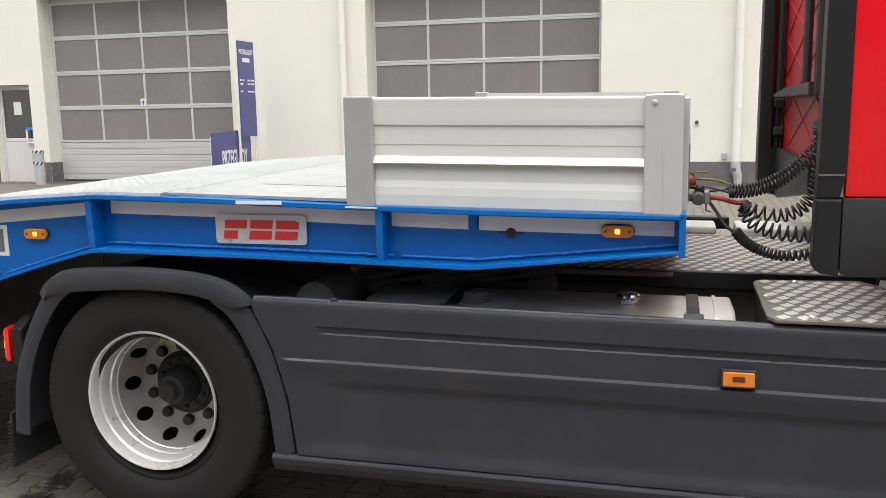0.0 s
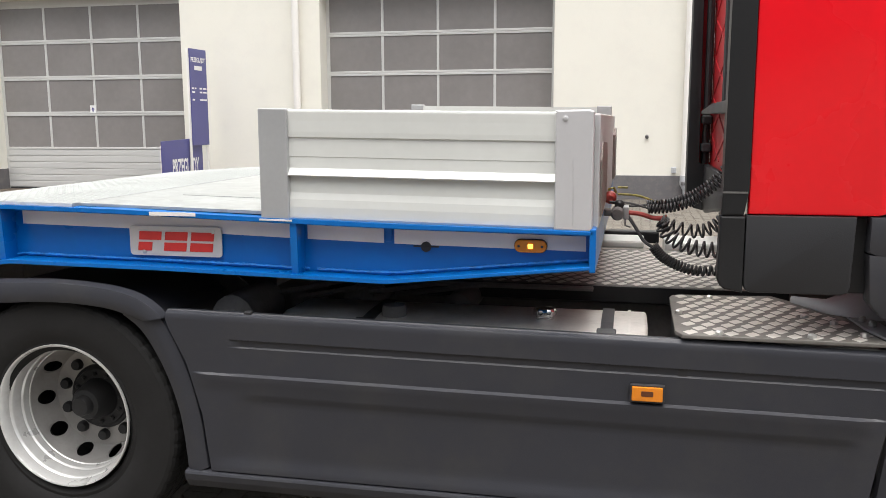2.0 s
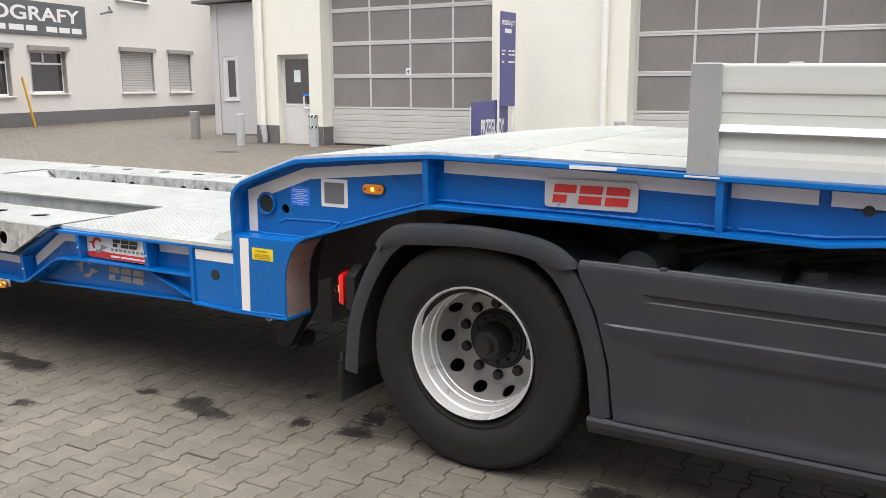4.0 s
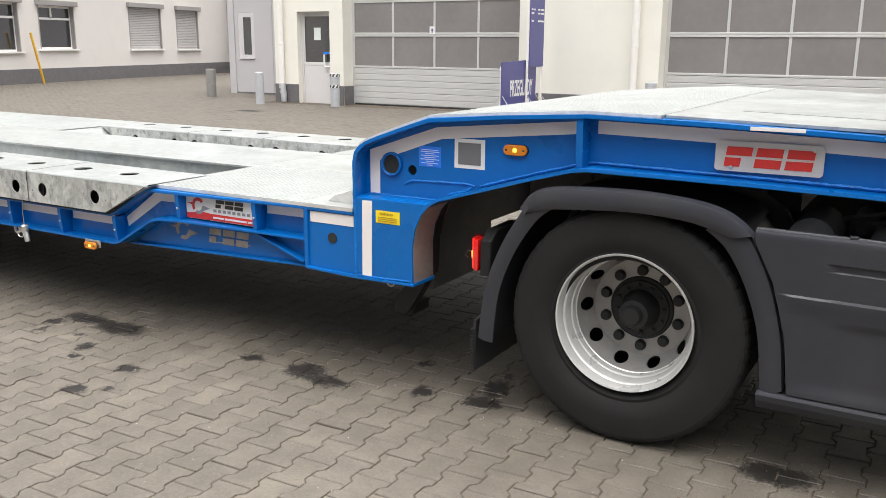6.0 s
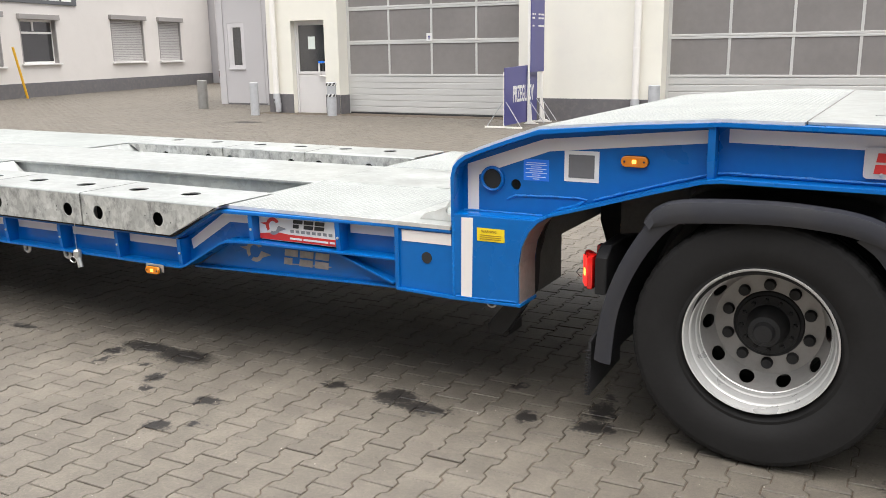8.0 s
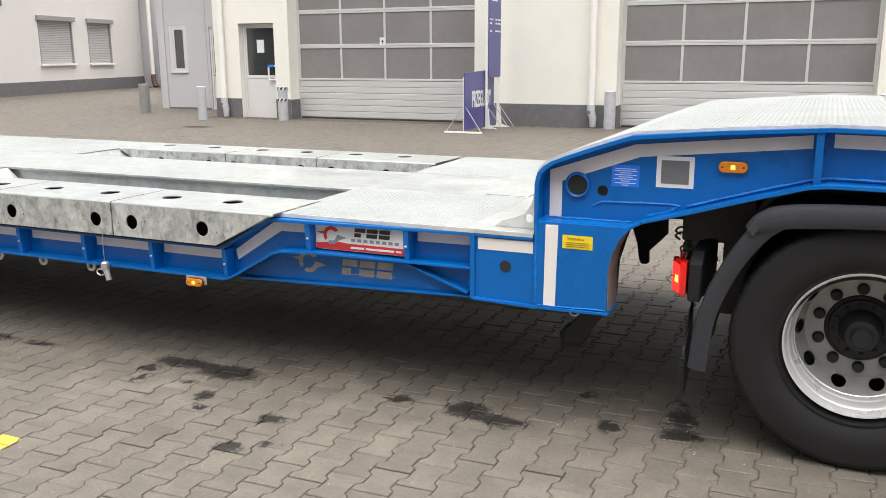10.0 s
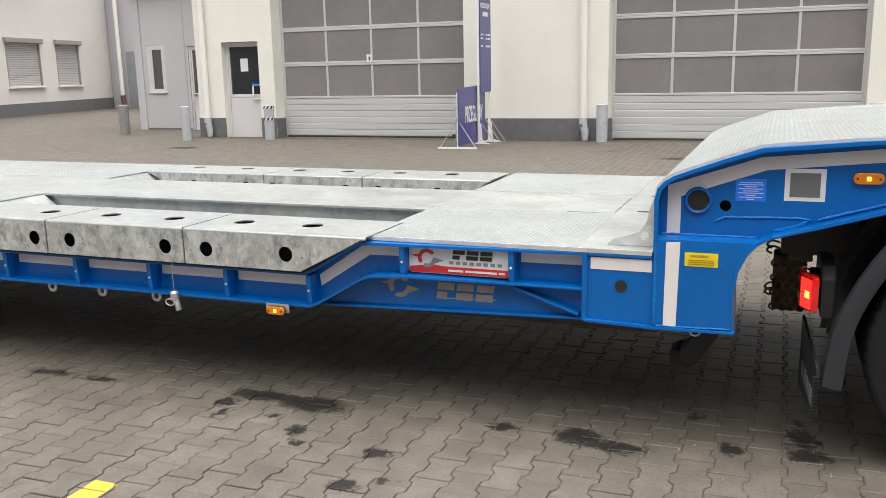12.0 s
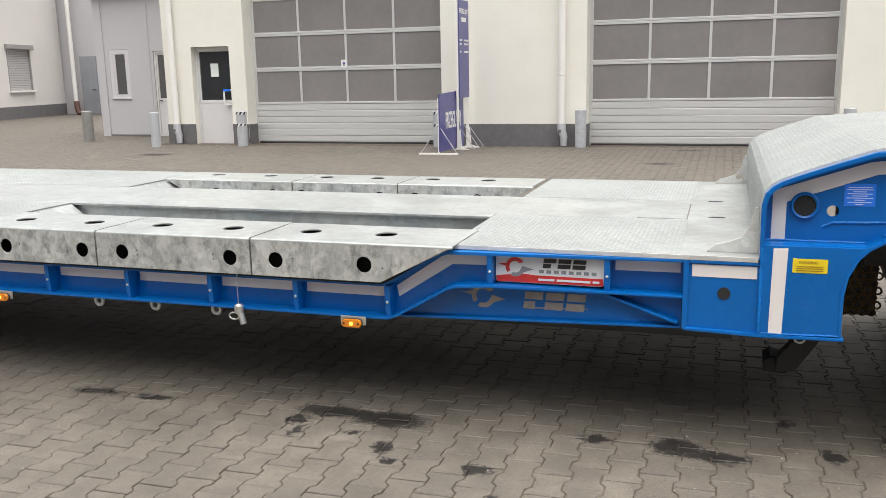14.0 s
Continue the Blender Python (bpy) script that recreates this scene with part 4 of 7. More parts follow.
part("weld_seam", weld(offset_line(BOT[6:12], 0.024), 0.0072, YW - 0.001, 1), WELD, trailer, smooth=True)
part("weld_seam", weld(offset_line([(-0.84, 1.137), (-0.55, 1.131), (0.16, 1.202)], 0.024), 0.0072, YW - 0.001, 2), WELD, trailer, smooth=True)
part("weld_seam", weld([(-3.03, 1.015), (-2.99, 1.035), (-2.70, 1.042), (-2.66, 1.035), (-2.70, 1.01), (-2.79, 0.985)], 0.007, YW - 0.001, 3), WELD, trailer, smooth=True)
part("weld_seam", weld([(-3.25, 0.953), (-2.86, 0.953)], 0.006, YW - 0.002, 7), WELD, trailer, smooth=True)
part("weld_seam", weld([(-3.25, 0.558), (-2.945, 0.566)], 0.0045, YO + 0.003, 5), WELD, trailer, smooth=True)


def top_at(x, line):
    for (x0, z0), (x1, z1) in zip(line, line[1:]):
        if x0 <= x <= x1 and x1 > x0:
            return z0 + (z1 - z0) * (x - x0) / (x1 - x0)
    return line[-1][1]


def rib(x, w, z0, z1, y0=YO + 0.004, y1=YW):
    """A welded flat-bar stiffener, drawn in a little at its foot."""
    pts = [(y1, z0), (y0 + 0.016, z0), (y0 + 0.012, z0 + 0.03), (y0 + 0.004, z1 - 0.02), (y0 + 0.004, z1), (y1, z1)]
    return prism(pts, x - w / 2, x + w / 2, 0.002, axis="x")


for x, w in ((-2.135, 0.028), (-0.90, 0.026)):
    both("rib", lambda: rib(x, w, top_at(x, BOT[5:]) + 0.014, top_at(x, TOP[5:]) - 0.016), BLUE)
both("rib", lambda: box(-0.573, -0.547, YW - 0.012, YW, top_at(-0.56, TOP[5:]) - 0.075, top_at(-0.56, TOP[5:]) - 0.016, 0.002), BLUE)


def tape(x0, x1, line, drop, h, y, n=8, name="reflective_tape", bm=None):
    pts = [(x0 + (x1 - x0) * k / n, 0) for k in range(n + 1)]
    top = [(x, top_at(x, line) - drop) for x, _ in pts]
    low = [(x, top_at(x, line) - drop - h) for x, _ in pts]
    return prism(top + low[::-1], y - 0.0025, y - 0.0005, bm=bm)


for a, b in ((-2.085, -0.925), (-0.875, -0.58), (-0.54, 0.15)):
    part("reflective_tape", tape(a, b, TOP[5:], 0.030, 0.053, YW), TAPE, trailer)
gtape = [(-3.228, 0.925), (-3.228, 1.165), (-2.855, 1.290), (-2.16, 1.352), (-2.16, 1.299), (-2.83, 1.238), (-3.172, 1.118), (-3.172, 0.935)]
part("reflective_tape", prism(gtape, YW - 0.0025, YW - 0.0005), TAPE, trailer)
part("flange_tape", box(-1.47, -1.28, YO - 0.002, YO - 0.0005, 1.359, 1.373), TAPE, trailer)

# lower box of the gooseneck and the short bay beside it
both("leg_box", lambda: prism([(-3.262, 0.556), (-2.940, 0.562), (-2.943, 0.74), (-2.930, 0.82), (-2.896, 0.895), (-2.856, 0.938), (-2.848, 0.944), (-3.262, 0.944)], YO + 0.003, YO + 0.02, 0.002), BLUE)
both("leg_box_top", lambda: prism([(YO + 0.02, 0.930), (YW - 0.001, 0.930), (YW - 0.001, 0.951), (YO + 0.035, 0.949), (YO + 0.0205, 0.945)], -3.260, -2.850, axis="x"), BLUE)
both("leg_foot_flange", lambda: ribbon([(-3.57, 0.549), (-3.26, 0.541), (-2.925, 0.545)], YO - 0.006, YO + 0.19, 0.014, 0.003), BLUE)
both("bay_web", lambda: box(-3.556, -3.262, YO + 0.012, YO + 0.024, 0.556, 0.860), BLUE)
both("bay_edge", lambda: box(-3.580, -3.556, YO, YO + 0.10, 0.552, 0.866, 0.003), BLUE)
both("bay_top_edge", lambda: box(-3.556, -3.275, YO, YO + 0.10, 0.852, 0.866, 0.003), BLUE)
part("corner_bead", weld([(-3.262, 0.56), (-3.262, 0.93)], 0.008, YO + 0.004, 6), WELD, trailer, smooth=True)
part("reflective_tape", box(-3.543, -3.277, YO + 0.0095, YO + 0.0115, 0.792, 0.846), TAPE, trailer)
part("reflective_tape", prism([(-3.222, 0.562), (-3.168, 0.562), (-3.160, 0.934), (-3.218, 0.932)], YO + 0.0005, YO + 0.0025), TAPE, trailer)
# Dark discs here and in the socket paint in the holes' shade.
part("drain_hole", disc(-3.408, 0.722, 0.027, YO + 0.008, YO + 0.0115), HOLLOW_SHADE, trailer)
part("towing_socket", lathe([(0.058, YW), (0.057, YW - 0.014), (0.052, YW - 0.018), (0.045, YW - 0.014), (0.044, YW + 0.004)], -3.101, 1.104, 28), BLUE, trailer, smooth=True)
part("socket_bore", disc(-3.101, 1.104, 0.0445, YW - 0.006, YW - 0.002), HOLLOW_SHADE, trailer)
part("lashing_hole", lathe([(0.019, YW - 0.001), (0.019, YW - 0.006), (0.012, YW - 0.006)], -0.421, 1.257, 20), BLACK, trailer)
part("cable_stub", tube([(-0.468, YW - 0.003, 1.258), (-0.374, YW - 0.003, 1.258)], 0.0035, 6), BLACK, trailer)
part("lifting_eye", tube([(-3.09 + 0.022 * math.cos(a), YO + 0.05, 0.535 + 0.022 * math.sin(a)) for a in [math.pi + math.pi * k / 8 for k in range(9)]], 0.005, 6), ZINC, trailer)

# stickers and plates on the gooseneck


def decal(name, x0, x1, z0, z1, y, material, parent, label="", r=0.0, d=0.0015):
    pts = rounded(x0, x1, z0, z1, r) if r else [(x0, z0), (x1, z0), (x1, z1), (x0, z1)]
    return part(name, prism(pts, y - d, y), material, parent, label)


qs = decal("square_sticker", -2.762, -2.607, 1.113, 1.246, YW - 0.001, WHITE, trailer, "white square sticker with a plain grey print field")
decal("print_field", -2.742, -2.627, 1.130, 1.229, YW - 0.0028, STAMP, qs)
bs = decal("info_sticker", -2.952, -2.833, 1.106, 1.200, YW - 0.001, STICK_BLUE, trailer, "light blue information sticker with fine print")
for k in range(9):
    w = (0.09, 0.10, 0.05, 0.095, 0.06, 0.10, 0.04, 0.09, 0.03)[k]
    decal("print_bar", -2.892 - w / 2, -2.892 + w / 2, 1.183 - k * 0.0088, 1.186 - k * 0.0088, YW - 0.0028, STICK_TXT, bs)
ys = decal("warning_sticker", -3.140, -3.004, 0.832, 0.892, YO + 0.0025, YELLOW, trailer, "yellow warning sticker on the leg of the gooseneck")
lettering("WARNING", 0.011, lambda w: Matrix.Translation((-3.118, YO + 0.0005, 0.872)) @ Matrix(((0.075 / w, 0, 0, 0), (0, 0, -1, 0), (0, 1, 0, 0), (0, 0, 0, 1))), YEL_TXT, "lettering", ys, 0.0005)
for k in range(3):
    decal("print_bar", -3.125, -3.02, 0.859 - k * 0.009, 0.8615 - k * 0.009, YO + 0.0005, YEL_TXT, ys)


def marks(parent, x, z, w, h, y, material, n=3, gap=0.14, name="logo_block"):
    """Three pairs of leaning bars in the mark's colour."""
    bw = w / n * (1 - gap)
    le = h * 0.14
    for k in range(n):
        x0 = x + k * w / n
        for t0, t1, a, b in ((0.0, 0.44, 0.0, (0.62, 1.0, 1.0)[k]), (0.56, 1.0, 0.0, 1.0)):
            q = [(x0 + a * bw + le * t0, z + h * t0), (x0 + b * bw + le * t0, z + h * t0), (x0 + b * bw + le * t1, z + h * t1), (x0 + a * bw + le * t1, z + h * t1)]
            part(name, prism(q, y - 0.002, y), material, parent)


name_plate = decal("name_plate", -1.606, -1.218, 1.194, 1.309, YW - 0.008, PLATE, trailer, "worn silver plate with plain red blocks", 0.014, 0.004)
marks(name_plate, -1.572, 1.213, 0.33, 0.075, YW - 0.0125, LOGO_RED)
for x, z in ((-1.545, 1.208), (-1.252, 1.291)):
    part("screw", lathe([(0.008, YW - 0.012), (0.008, YW - 0.0145), (0.003, YW - 0.016)], x, z, 12), ZINC, name_plate)

# amber side lamps


def side_lamp(x, z, y, w=0.114, h=0.046, lit=True, name="side_lamp"):
    base = part(name, prism(rounded(x - w / 2 - 0.0015, x + w / 2 + 0.0015, z - h / 2 - 0.0015, z + h / 2 + 0.0015, h * 0.5), y - 0.008, y), BLACK, trailer, "amber side lamp, lit, in a black frame")
    part("lens", prism(rounded(x - w / 2, x + w / 2, z - h / 2, z + h / 2, h * 0.48), y - 0.02, y - 0.006, 0.004), AMBER, base)
    part("bulb", prism(rounded(x - 0.0085, x + 0.0085, z - 0.0085, z + 0.0085, 0.003), y - 0.0222, y - 0.019), AMBER_LIT, base)
    for s in (-1, 1):
        part("screw", lathe([(0.0045, y - 0.019), (0.0045, y - 0.0225)], x + s * w * 0.36, z, 10), LOGO_BLK, base)
    return base


side_lamp(-2.453, 1.213, YW)
side_lamp(-0.042, 1.271, YW)
side_lamp(-5.131, 0.489, 3.062, 0.105, 0.042)
part("lamp_bracket", box(-5.195, -5.060, 3.063, 3.068, 0.478, 0.522, 0.002), ZINC, trailer)
side_lamp(-7.293, 0.485, 3.062, 0.105, 0.042)
part("lamp_bracket", box(-7.357, -7.222, 3.063, 3.068, 0.476, 0.520, 0.002), ZINC, trailer)

# upper deck
DECK = [(-3.268, 0.89), (-3.272, 1.115), (-3.260, 1.166), (-3.234, 1.196), (-3.198, 1.218), (-3.13, 1.246), (-2.99, 1.296), (-2.85, 1.344), (-2.48, 1.372), (-2.10, 1.394), (-1.81, 1.389)]
step_tread = part("step_tread_plate", ribbon(offset_line(DECK, -0.0055), YO + 0.022, YR - 0.022, 0.0125, 0.002), TREAD, trailer, "galvanised tread plate bent over the gooseneck")
# Brightened strip laid over the plate's edge, so that it reads as lit.
both("folded_deck_edge", lambda: ribbon(offset_line(DECK, -0.0055), YO + 0.0185, YO + 0.0215, 0.0128), GALV_LIT)
part("deck_plate", ribbon([(-1.803, 1.3835), (-1.0, 1.3645), (-0.5, 1.3515), (0.17, 1.3425)], YO + 0.06, YR - 0.06, 0.0125, 0.002), GALV, trailer, "smooth galvanised deck plate")
part("kingpin_cover", ribbon([(-1.60, 1.3855), (-1.0, 1.3715), (-0.78, 1.366)], 3.62, 5.25, 0.0085, 0.001), GALV, trailer, "bolted cover plate over the kingpin")
part("plate_joint", box(-1.8085, -1.8040, YO + 0.075, YR - 0.075, 1.392, 1.3958), CHASSIS, trailer)



def tread_bars(plate, place, u1, v0, v1, pitch=0.031, row=0.0225):
    """The raised bars of tread plate, in rows of alternating lean; place(u, v, h) lies on the plate."""
    V, Fc = [], []
    n = 0
    u = pitch * 0.6
    while u < u1 - row * 0.5:
        v = v0 + pitch * (0.6 if n % 2 else 1.1)
        m = 0
        while v < v1 - pitch * 0.5:
            a = 0.75 if (n + m) % 2 else -0.75
            c, s = math.cos(a), math.sin(a)
            o = len(V)
            for L, W, h in ((0.0135, 0.0045, 0.0), (0.010, 0.0026, 0.0011)):
                V += [place(u + c * p - s * q, v + s * p + c * q, h) for p, q in ((L, 0), (0, W), (-L, 0), (0, -W))]
            Fc.append((o + 4, o + 5, o + 6, o + 7))
            Fc += [(o + k, o + (k + 1) % 4, o + 4 + (k + 1) % 4, o + 4 + k) for k in range(4)]
            v += pitch
            m += 1
        u += row
        n += 1
    me = bpy.data.meshes.new("tread_relief")
    me.from_pydata(V, [], Fc)
    me.materials.append(TREAD_BAR)
    ob = new("tread_relief", me)
    ob.parent = plate
    return tagged(ob, "raised bars of the tread plate", kind="stuff")


def along_deck(line):
    """Places on the upper side of a bent plate: u runs along the line, v across the trailer."""
    segs = [(Vector(a), Vector(b)) for a, b in zip(line, line[1:])]

    def place(u, v, h):
        for a, b in segs:
            d = b - a
            if u <= d.length or b == segs[-1][1]:
                d.normalize()
                p = a + d * u
                return (p.x - d.y * h, v, p.y + d.x * h)
            u -= (b - a).length
    return place, sum((b - a).length for a, b in segs)


slope = offset_line(DECK, 0.0072)
place, length = along_deck(slope)
tread_bars(step_tread, place, length, YO + 0.03, YR - 0.03)

# step gussets on the low deck


def gusset():
    pts = [(-3.275, 0.889), (-3.275, 1.085), (-3.292, 1.088), (-3.305, 1.05), (-3.315, 1.0), (-3.345, 0.957), (-3.40, 0.934), (-3.45, 0.922), (-3.49, 0.889)]
    return prism(keyhole(pts, -3.325, 0.937, 0.020), YO + 0.09, YO + 0.102)


both("step_gusset", gusset, GALV_LIT, "scooped galvanised gusset plate")

# low bed frame
LOW = [(-13.0, 0.690), (-4.975, 0.690), (-4.93, 0.708), (-4.69, 0.850), (-4.645, 0.864), (-3.28, 0.866)]
UND = [(-13.0, 0.510), (-4.955, 0.510), (-4.905, 0.527), (-4.65, 0.675), (-4.61, 0.690), (-4.44, 0.697), (-3.58, 0.690)]
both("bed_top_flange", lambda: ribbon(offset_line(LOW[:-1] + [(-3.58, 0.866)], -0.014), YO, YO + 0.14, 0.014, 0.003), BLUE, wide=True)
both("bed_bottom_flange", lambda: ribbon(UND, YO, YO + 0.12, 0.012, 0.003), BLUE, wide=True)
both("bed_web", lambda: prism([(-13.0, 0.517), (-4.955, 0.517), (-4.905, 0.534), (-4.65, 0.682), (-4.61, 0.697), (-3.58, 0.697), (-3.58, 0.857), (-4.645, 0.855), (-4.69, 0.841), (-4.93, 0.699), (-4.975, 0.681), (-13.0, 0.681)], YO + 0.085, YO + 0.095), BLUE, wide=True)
YB = YO + 0.085
RIBS = [-12.1, -11.6, -11.1, -10.6, -10.08, -9.56, -9.05, -8.54, -8.03, -7.51, -6.988, -6.458, -5.945, -5.450, -4.955, -4.445, -3.908]
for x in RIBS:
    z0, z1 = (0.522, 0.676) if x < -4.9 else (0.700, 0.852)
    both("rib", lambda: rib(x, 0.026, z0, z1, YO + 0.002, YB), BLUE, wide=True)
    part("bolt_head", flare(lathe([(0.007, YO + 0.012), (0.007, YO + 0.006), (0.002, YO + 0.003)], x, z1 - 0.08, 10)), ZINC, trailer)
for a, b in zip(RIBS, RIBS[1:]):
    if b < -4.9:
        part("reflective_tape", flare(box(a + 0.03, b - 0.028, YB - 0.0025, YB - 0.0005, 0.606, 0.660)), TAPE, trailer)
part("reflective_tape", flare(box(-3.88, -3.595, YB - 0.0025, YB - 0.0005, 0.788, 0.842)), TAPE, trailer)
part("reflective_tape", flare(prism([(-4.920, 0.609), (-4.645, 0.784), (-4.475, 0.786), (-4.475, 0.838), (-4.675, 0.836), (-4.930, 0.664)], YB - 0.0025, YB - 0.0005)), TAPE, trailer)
# lower fascia with a cut-out mark
both("lower_fascia", lambda: prism([(-4.90, 0.520), (-3.585, 0.557), (-3.585, 0.70), (-4.61, 0.70)], YO + 0.062, YO + 0.072), BLUE)
both("fascia_flange", lambda: ribbon([(-4.92, 0.506), (-3.585, 0.545)], YO + 0.03, YO + 0.12, 0.012, 0.003), BLUE)
both("fascia_brace", lambda: ribbon([(-3.93, 0.682), (-3.60, 0.567)], YO + 0.012, YO + 0.066, 0.012, 0.002), BLUE)
cut = part("cut_out_mark", prism([(-4.265, 0.585), (-4.0, 0.595), (-4.0, 0.60), (-4.265, 0.59)], YO + 0.0605, YO + 0.0618), CUT_GREY, trailer, "grey blocks standing for a mark cut through the fascia")
marks(cut, -4.305, 0.583, 0.30, 0.082, YO + 0.0612, CUT_GREY, name="cut_block")


def crescent(cx, cz, r, y, parent, m1, m2, s=1.0):
    """Two opposed swept blades: the maker's emblem as a plain shape."""
    arc = [(math.cos(a), math.sin(a)) for a in [0.55 + 2.2 * k / 10 for k in range(11)]] + [(-1.8, 0.26), (-1.0, 0.06), (-0.98, -0.25), (-0.80, -0.60), (-0.50, -0.38)]
    arc += [(0.6 * math.cos(a), 0.6 * math.sin(a)) for a in [3.3 - 2.6 * k / 10 for k in range(11)]]
    part("emblem_blade", prism([(cx + r * u, cz + r * v) for u, v in arc], y - 0.0012, y), m1, parent)
    arc = [(0.75, 0.10), (1.9, -0.18), (0.90, -0.52)] + [(math.cos(a), math.sin(a)) for a in [5.65 - 1.45 * k / 8 for k in range(9)]] + [(0.6 * math.cos(a), 0.6 * math.sin(a)) for a in [4.3 + 1.5 * k / 8 for k in range(9)]]
    part("emblem_blade", prism([(cx + r * u, cz + r * v) for u, v in arc], y - 0.0012, y), m2, parent)


crescent(-4.50, 0.632, 0.058, YO + 0.0612, cut, CUT_GREY, CUT_GREY)
# maker's plate
mp_ = decal("maker_plate", -4.428, -3.925, 0.716, 0.845, YO + 0.032, WHITE, trailer, "white and red plate with plain blocks and an emblem", 0.012, 0.006)
part("red_field", prism([(-4.424, 0.7185), (-3.929, 0.7185), (-3.927, 0.7225), (-3.927, 0.752), (-4.24, 0.754), (-4.31, 0.760), (-4.426, 0.745)], YO + 0.0245, YO + 0.0258), LOGO_RED, mp_)
for a, b in ((-4.226, -4.150), (-4.140, -3.985), (-3.975, -3.945)):
    decal("print_bar", a, b, 0.730, 0.740, YO + 0.0242, WHITE, mp_)
marks(mp_, -4.205, 0.791, 0.205, 0.044, YO + 0.0245, LOGO_BLK)
for k in range(8):
    decal("print_bar", -4.222 + k * 0.0345, -4.200 + k * 0.0345, 0.766, 0.781, YO + 0.0245, LOGO_GRY, mp_)
crescent(-4.335, 0.790, 0.046, YO + 0.0245, mp_, LOGO_RED, LOGO_GRY)
part("plate_backing", box(-4.42, -3.935, YO + 0.0325, YO + 0.09, 0.73, 0.83), BLUE, trailer)

# Dark strip painting the shadow gap between the boxes and the rail.
part("gap_shade_strip", ribbon(offset_line(LOW[:4], 0.001), 3.062, 3.24, 0.012), HOLLOW_SHADE, trailer, "near-black strip standing for the shadow gap under the boxes")

# rope rings and a hanging locking pin


def ring(x, z, y, r=0.030, t=0.009):
    bm = tube([(x + r * math.cos(2 * math.pi * k / 16), y, z + r * math.sin(2 * math.pi * k / 16)) for k in range(16)], t, 8, closed=True)
    return part("rope_ring", bm, ZINC, trailer, "zinc plated rope ring", smooth=True)


for x in (-7.55, -6.68, -6.315, -5.936):
    ring(x, 0.486, YO - 0.005, 0.024, 0.010)
pin = part("locking_pin", tube([(-5.755, 3.058, 0.505), (-5.733, 3.050, 0.440)], 0.016, 10), ZINC, trailer, "zinc locking pin hanging on a wire", smooth=True)
part("pin_head", lathe([(0.024, 0.498), (0.024, 0.536), (0.014, 0.544)], -5.760, 3.058, 14, axis="z"), ZINC, pin)
part("pin_clip", tube([(-5.780 + 0.028 * math.cos(a), 3.040, 0.484 + 0.018 * math.sin(a)) for a in [2 * math.pi * k / 14 for k in range(14)]], 0.004, 6, closed=True), ZINC, pin)
part("wire", tube([(-5.760, 3.056, 0.54), (-5.762, 3.056, 0.62), (-5.760, 3.060, 0.70)], 0.0022, 5), ZINC, pin)

# galvanised low deck and centre beam
ZL = 0.880
YN, YE = 3.945, 4.742                    # edges of the centre beam
low_tread = part("low_tread_plate", box(-4.655, -3.598, YO + 0.004, 4.045, ZL, ZL + 0.008, 0.001), TREAD, trailer, "galvanised tread plate of the low deck")
tread_bars(low_tread, lambda u, v, h: (-4.655 + u, v, ZL + 0.0082 + h), 1.055, YO + 0.010, 4.042)
low_tread = part("low_tread_plate", box(-4.655, -3.598, YE, YR - 0.004, ZL, ZL + 0.008, 0.001), TREAD, trailer, "galvanised tread plate of the low deck")
tread_bars(low_tread, lambda u, v, h: (-4.655 + u, v, ZL + 0.0082 + h), 1.055, YE + 0.004, YR - 0.010)
both("folded_deck_edge", lambda: box(-4.650, -3.276, YO - 0.001, YO + 0.0035, 0.8665, ZL + 0.0075, 0.001), GALV_LIT)
part("centre_plate", box(-4.662, -3.598, 4.045, YE, ZL - 0.001, ZL + 0.0066), GALV, trailer)
part("step_plate", box(-3.598, -3.272, YO + 0.004, YR - 0.004, ZL, ZL + 0.0076), GALV, trailer, "smooth galvanised plate at the foot of the step")
part("recessed_box_lid", prism([(-3.87, 4.07), (-3.612, 4.07), (-3.612, 4.63), (-3.87, 4.60)], ZL + 0.006, ZL + 0.010, 0.001, axis="z"), GALV, trailer)
part("lid_joint", box(-3.611, -3.604, 4.06, 4.64, ZL + 0.0062, ZL + 0.0072), CHASSIS, trailer)
# Flat dark ovals on the plate stand for the shade in the slots.
for x, y in ((-3.454, 4.155), (-3.466, 4.748)):
    part("drain_slot", prism([(x + 0.046 * math.cos(2 * math.pi * k / 16), y + 0.020 * math.sin(2 * math.pi * k / 16)) for k in range(16)], ZL + 0.0078, ZL + 0.0085, axis="z"), HOLLOW_SHADE, trailer)
part("centre_beam_top", box(-13.0, -4.66, YN, YE, ZL - 0.006, ZL + 0.008, 0.002), GALV, trailer, "wide galvanised top of the centre beam")
for y in (YN + 0.03, YE - 0.045):
    part("centre_beam_side", box(-13.0, -4.66, y, y + 0.015, 0.45, ZL - 0.007, 0.001), GALV, trailer)
part("front_cross_wall", box(-4.66, -4.645, YO + 0.1, YR - 0.1, 0.50, ZL - 0.001), GALV_DARK, trailer)
part("rear_tread_plate", box(-13.0, -7.53, YO + 0.20, YN - 0.002, ZL, ZL + 0.008, 0.001), TREAD, trailer, "galvanised tread plate of the rear part of the low deck")
part("rear_tread_plate", box(-13.0, -7.70, YE + 0.002, YR - 0.012, ZL, ZL + 0.008, 0.001), TREAD, trailer, "galvanised tread plate of the rear part of the low deck")
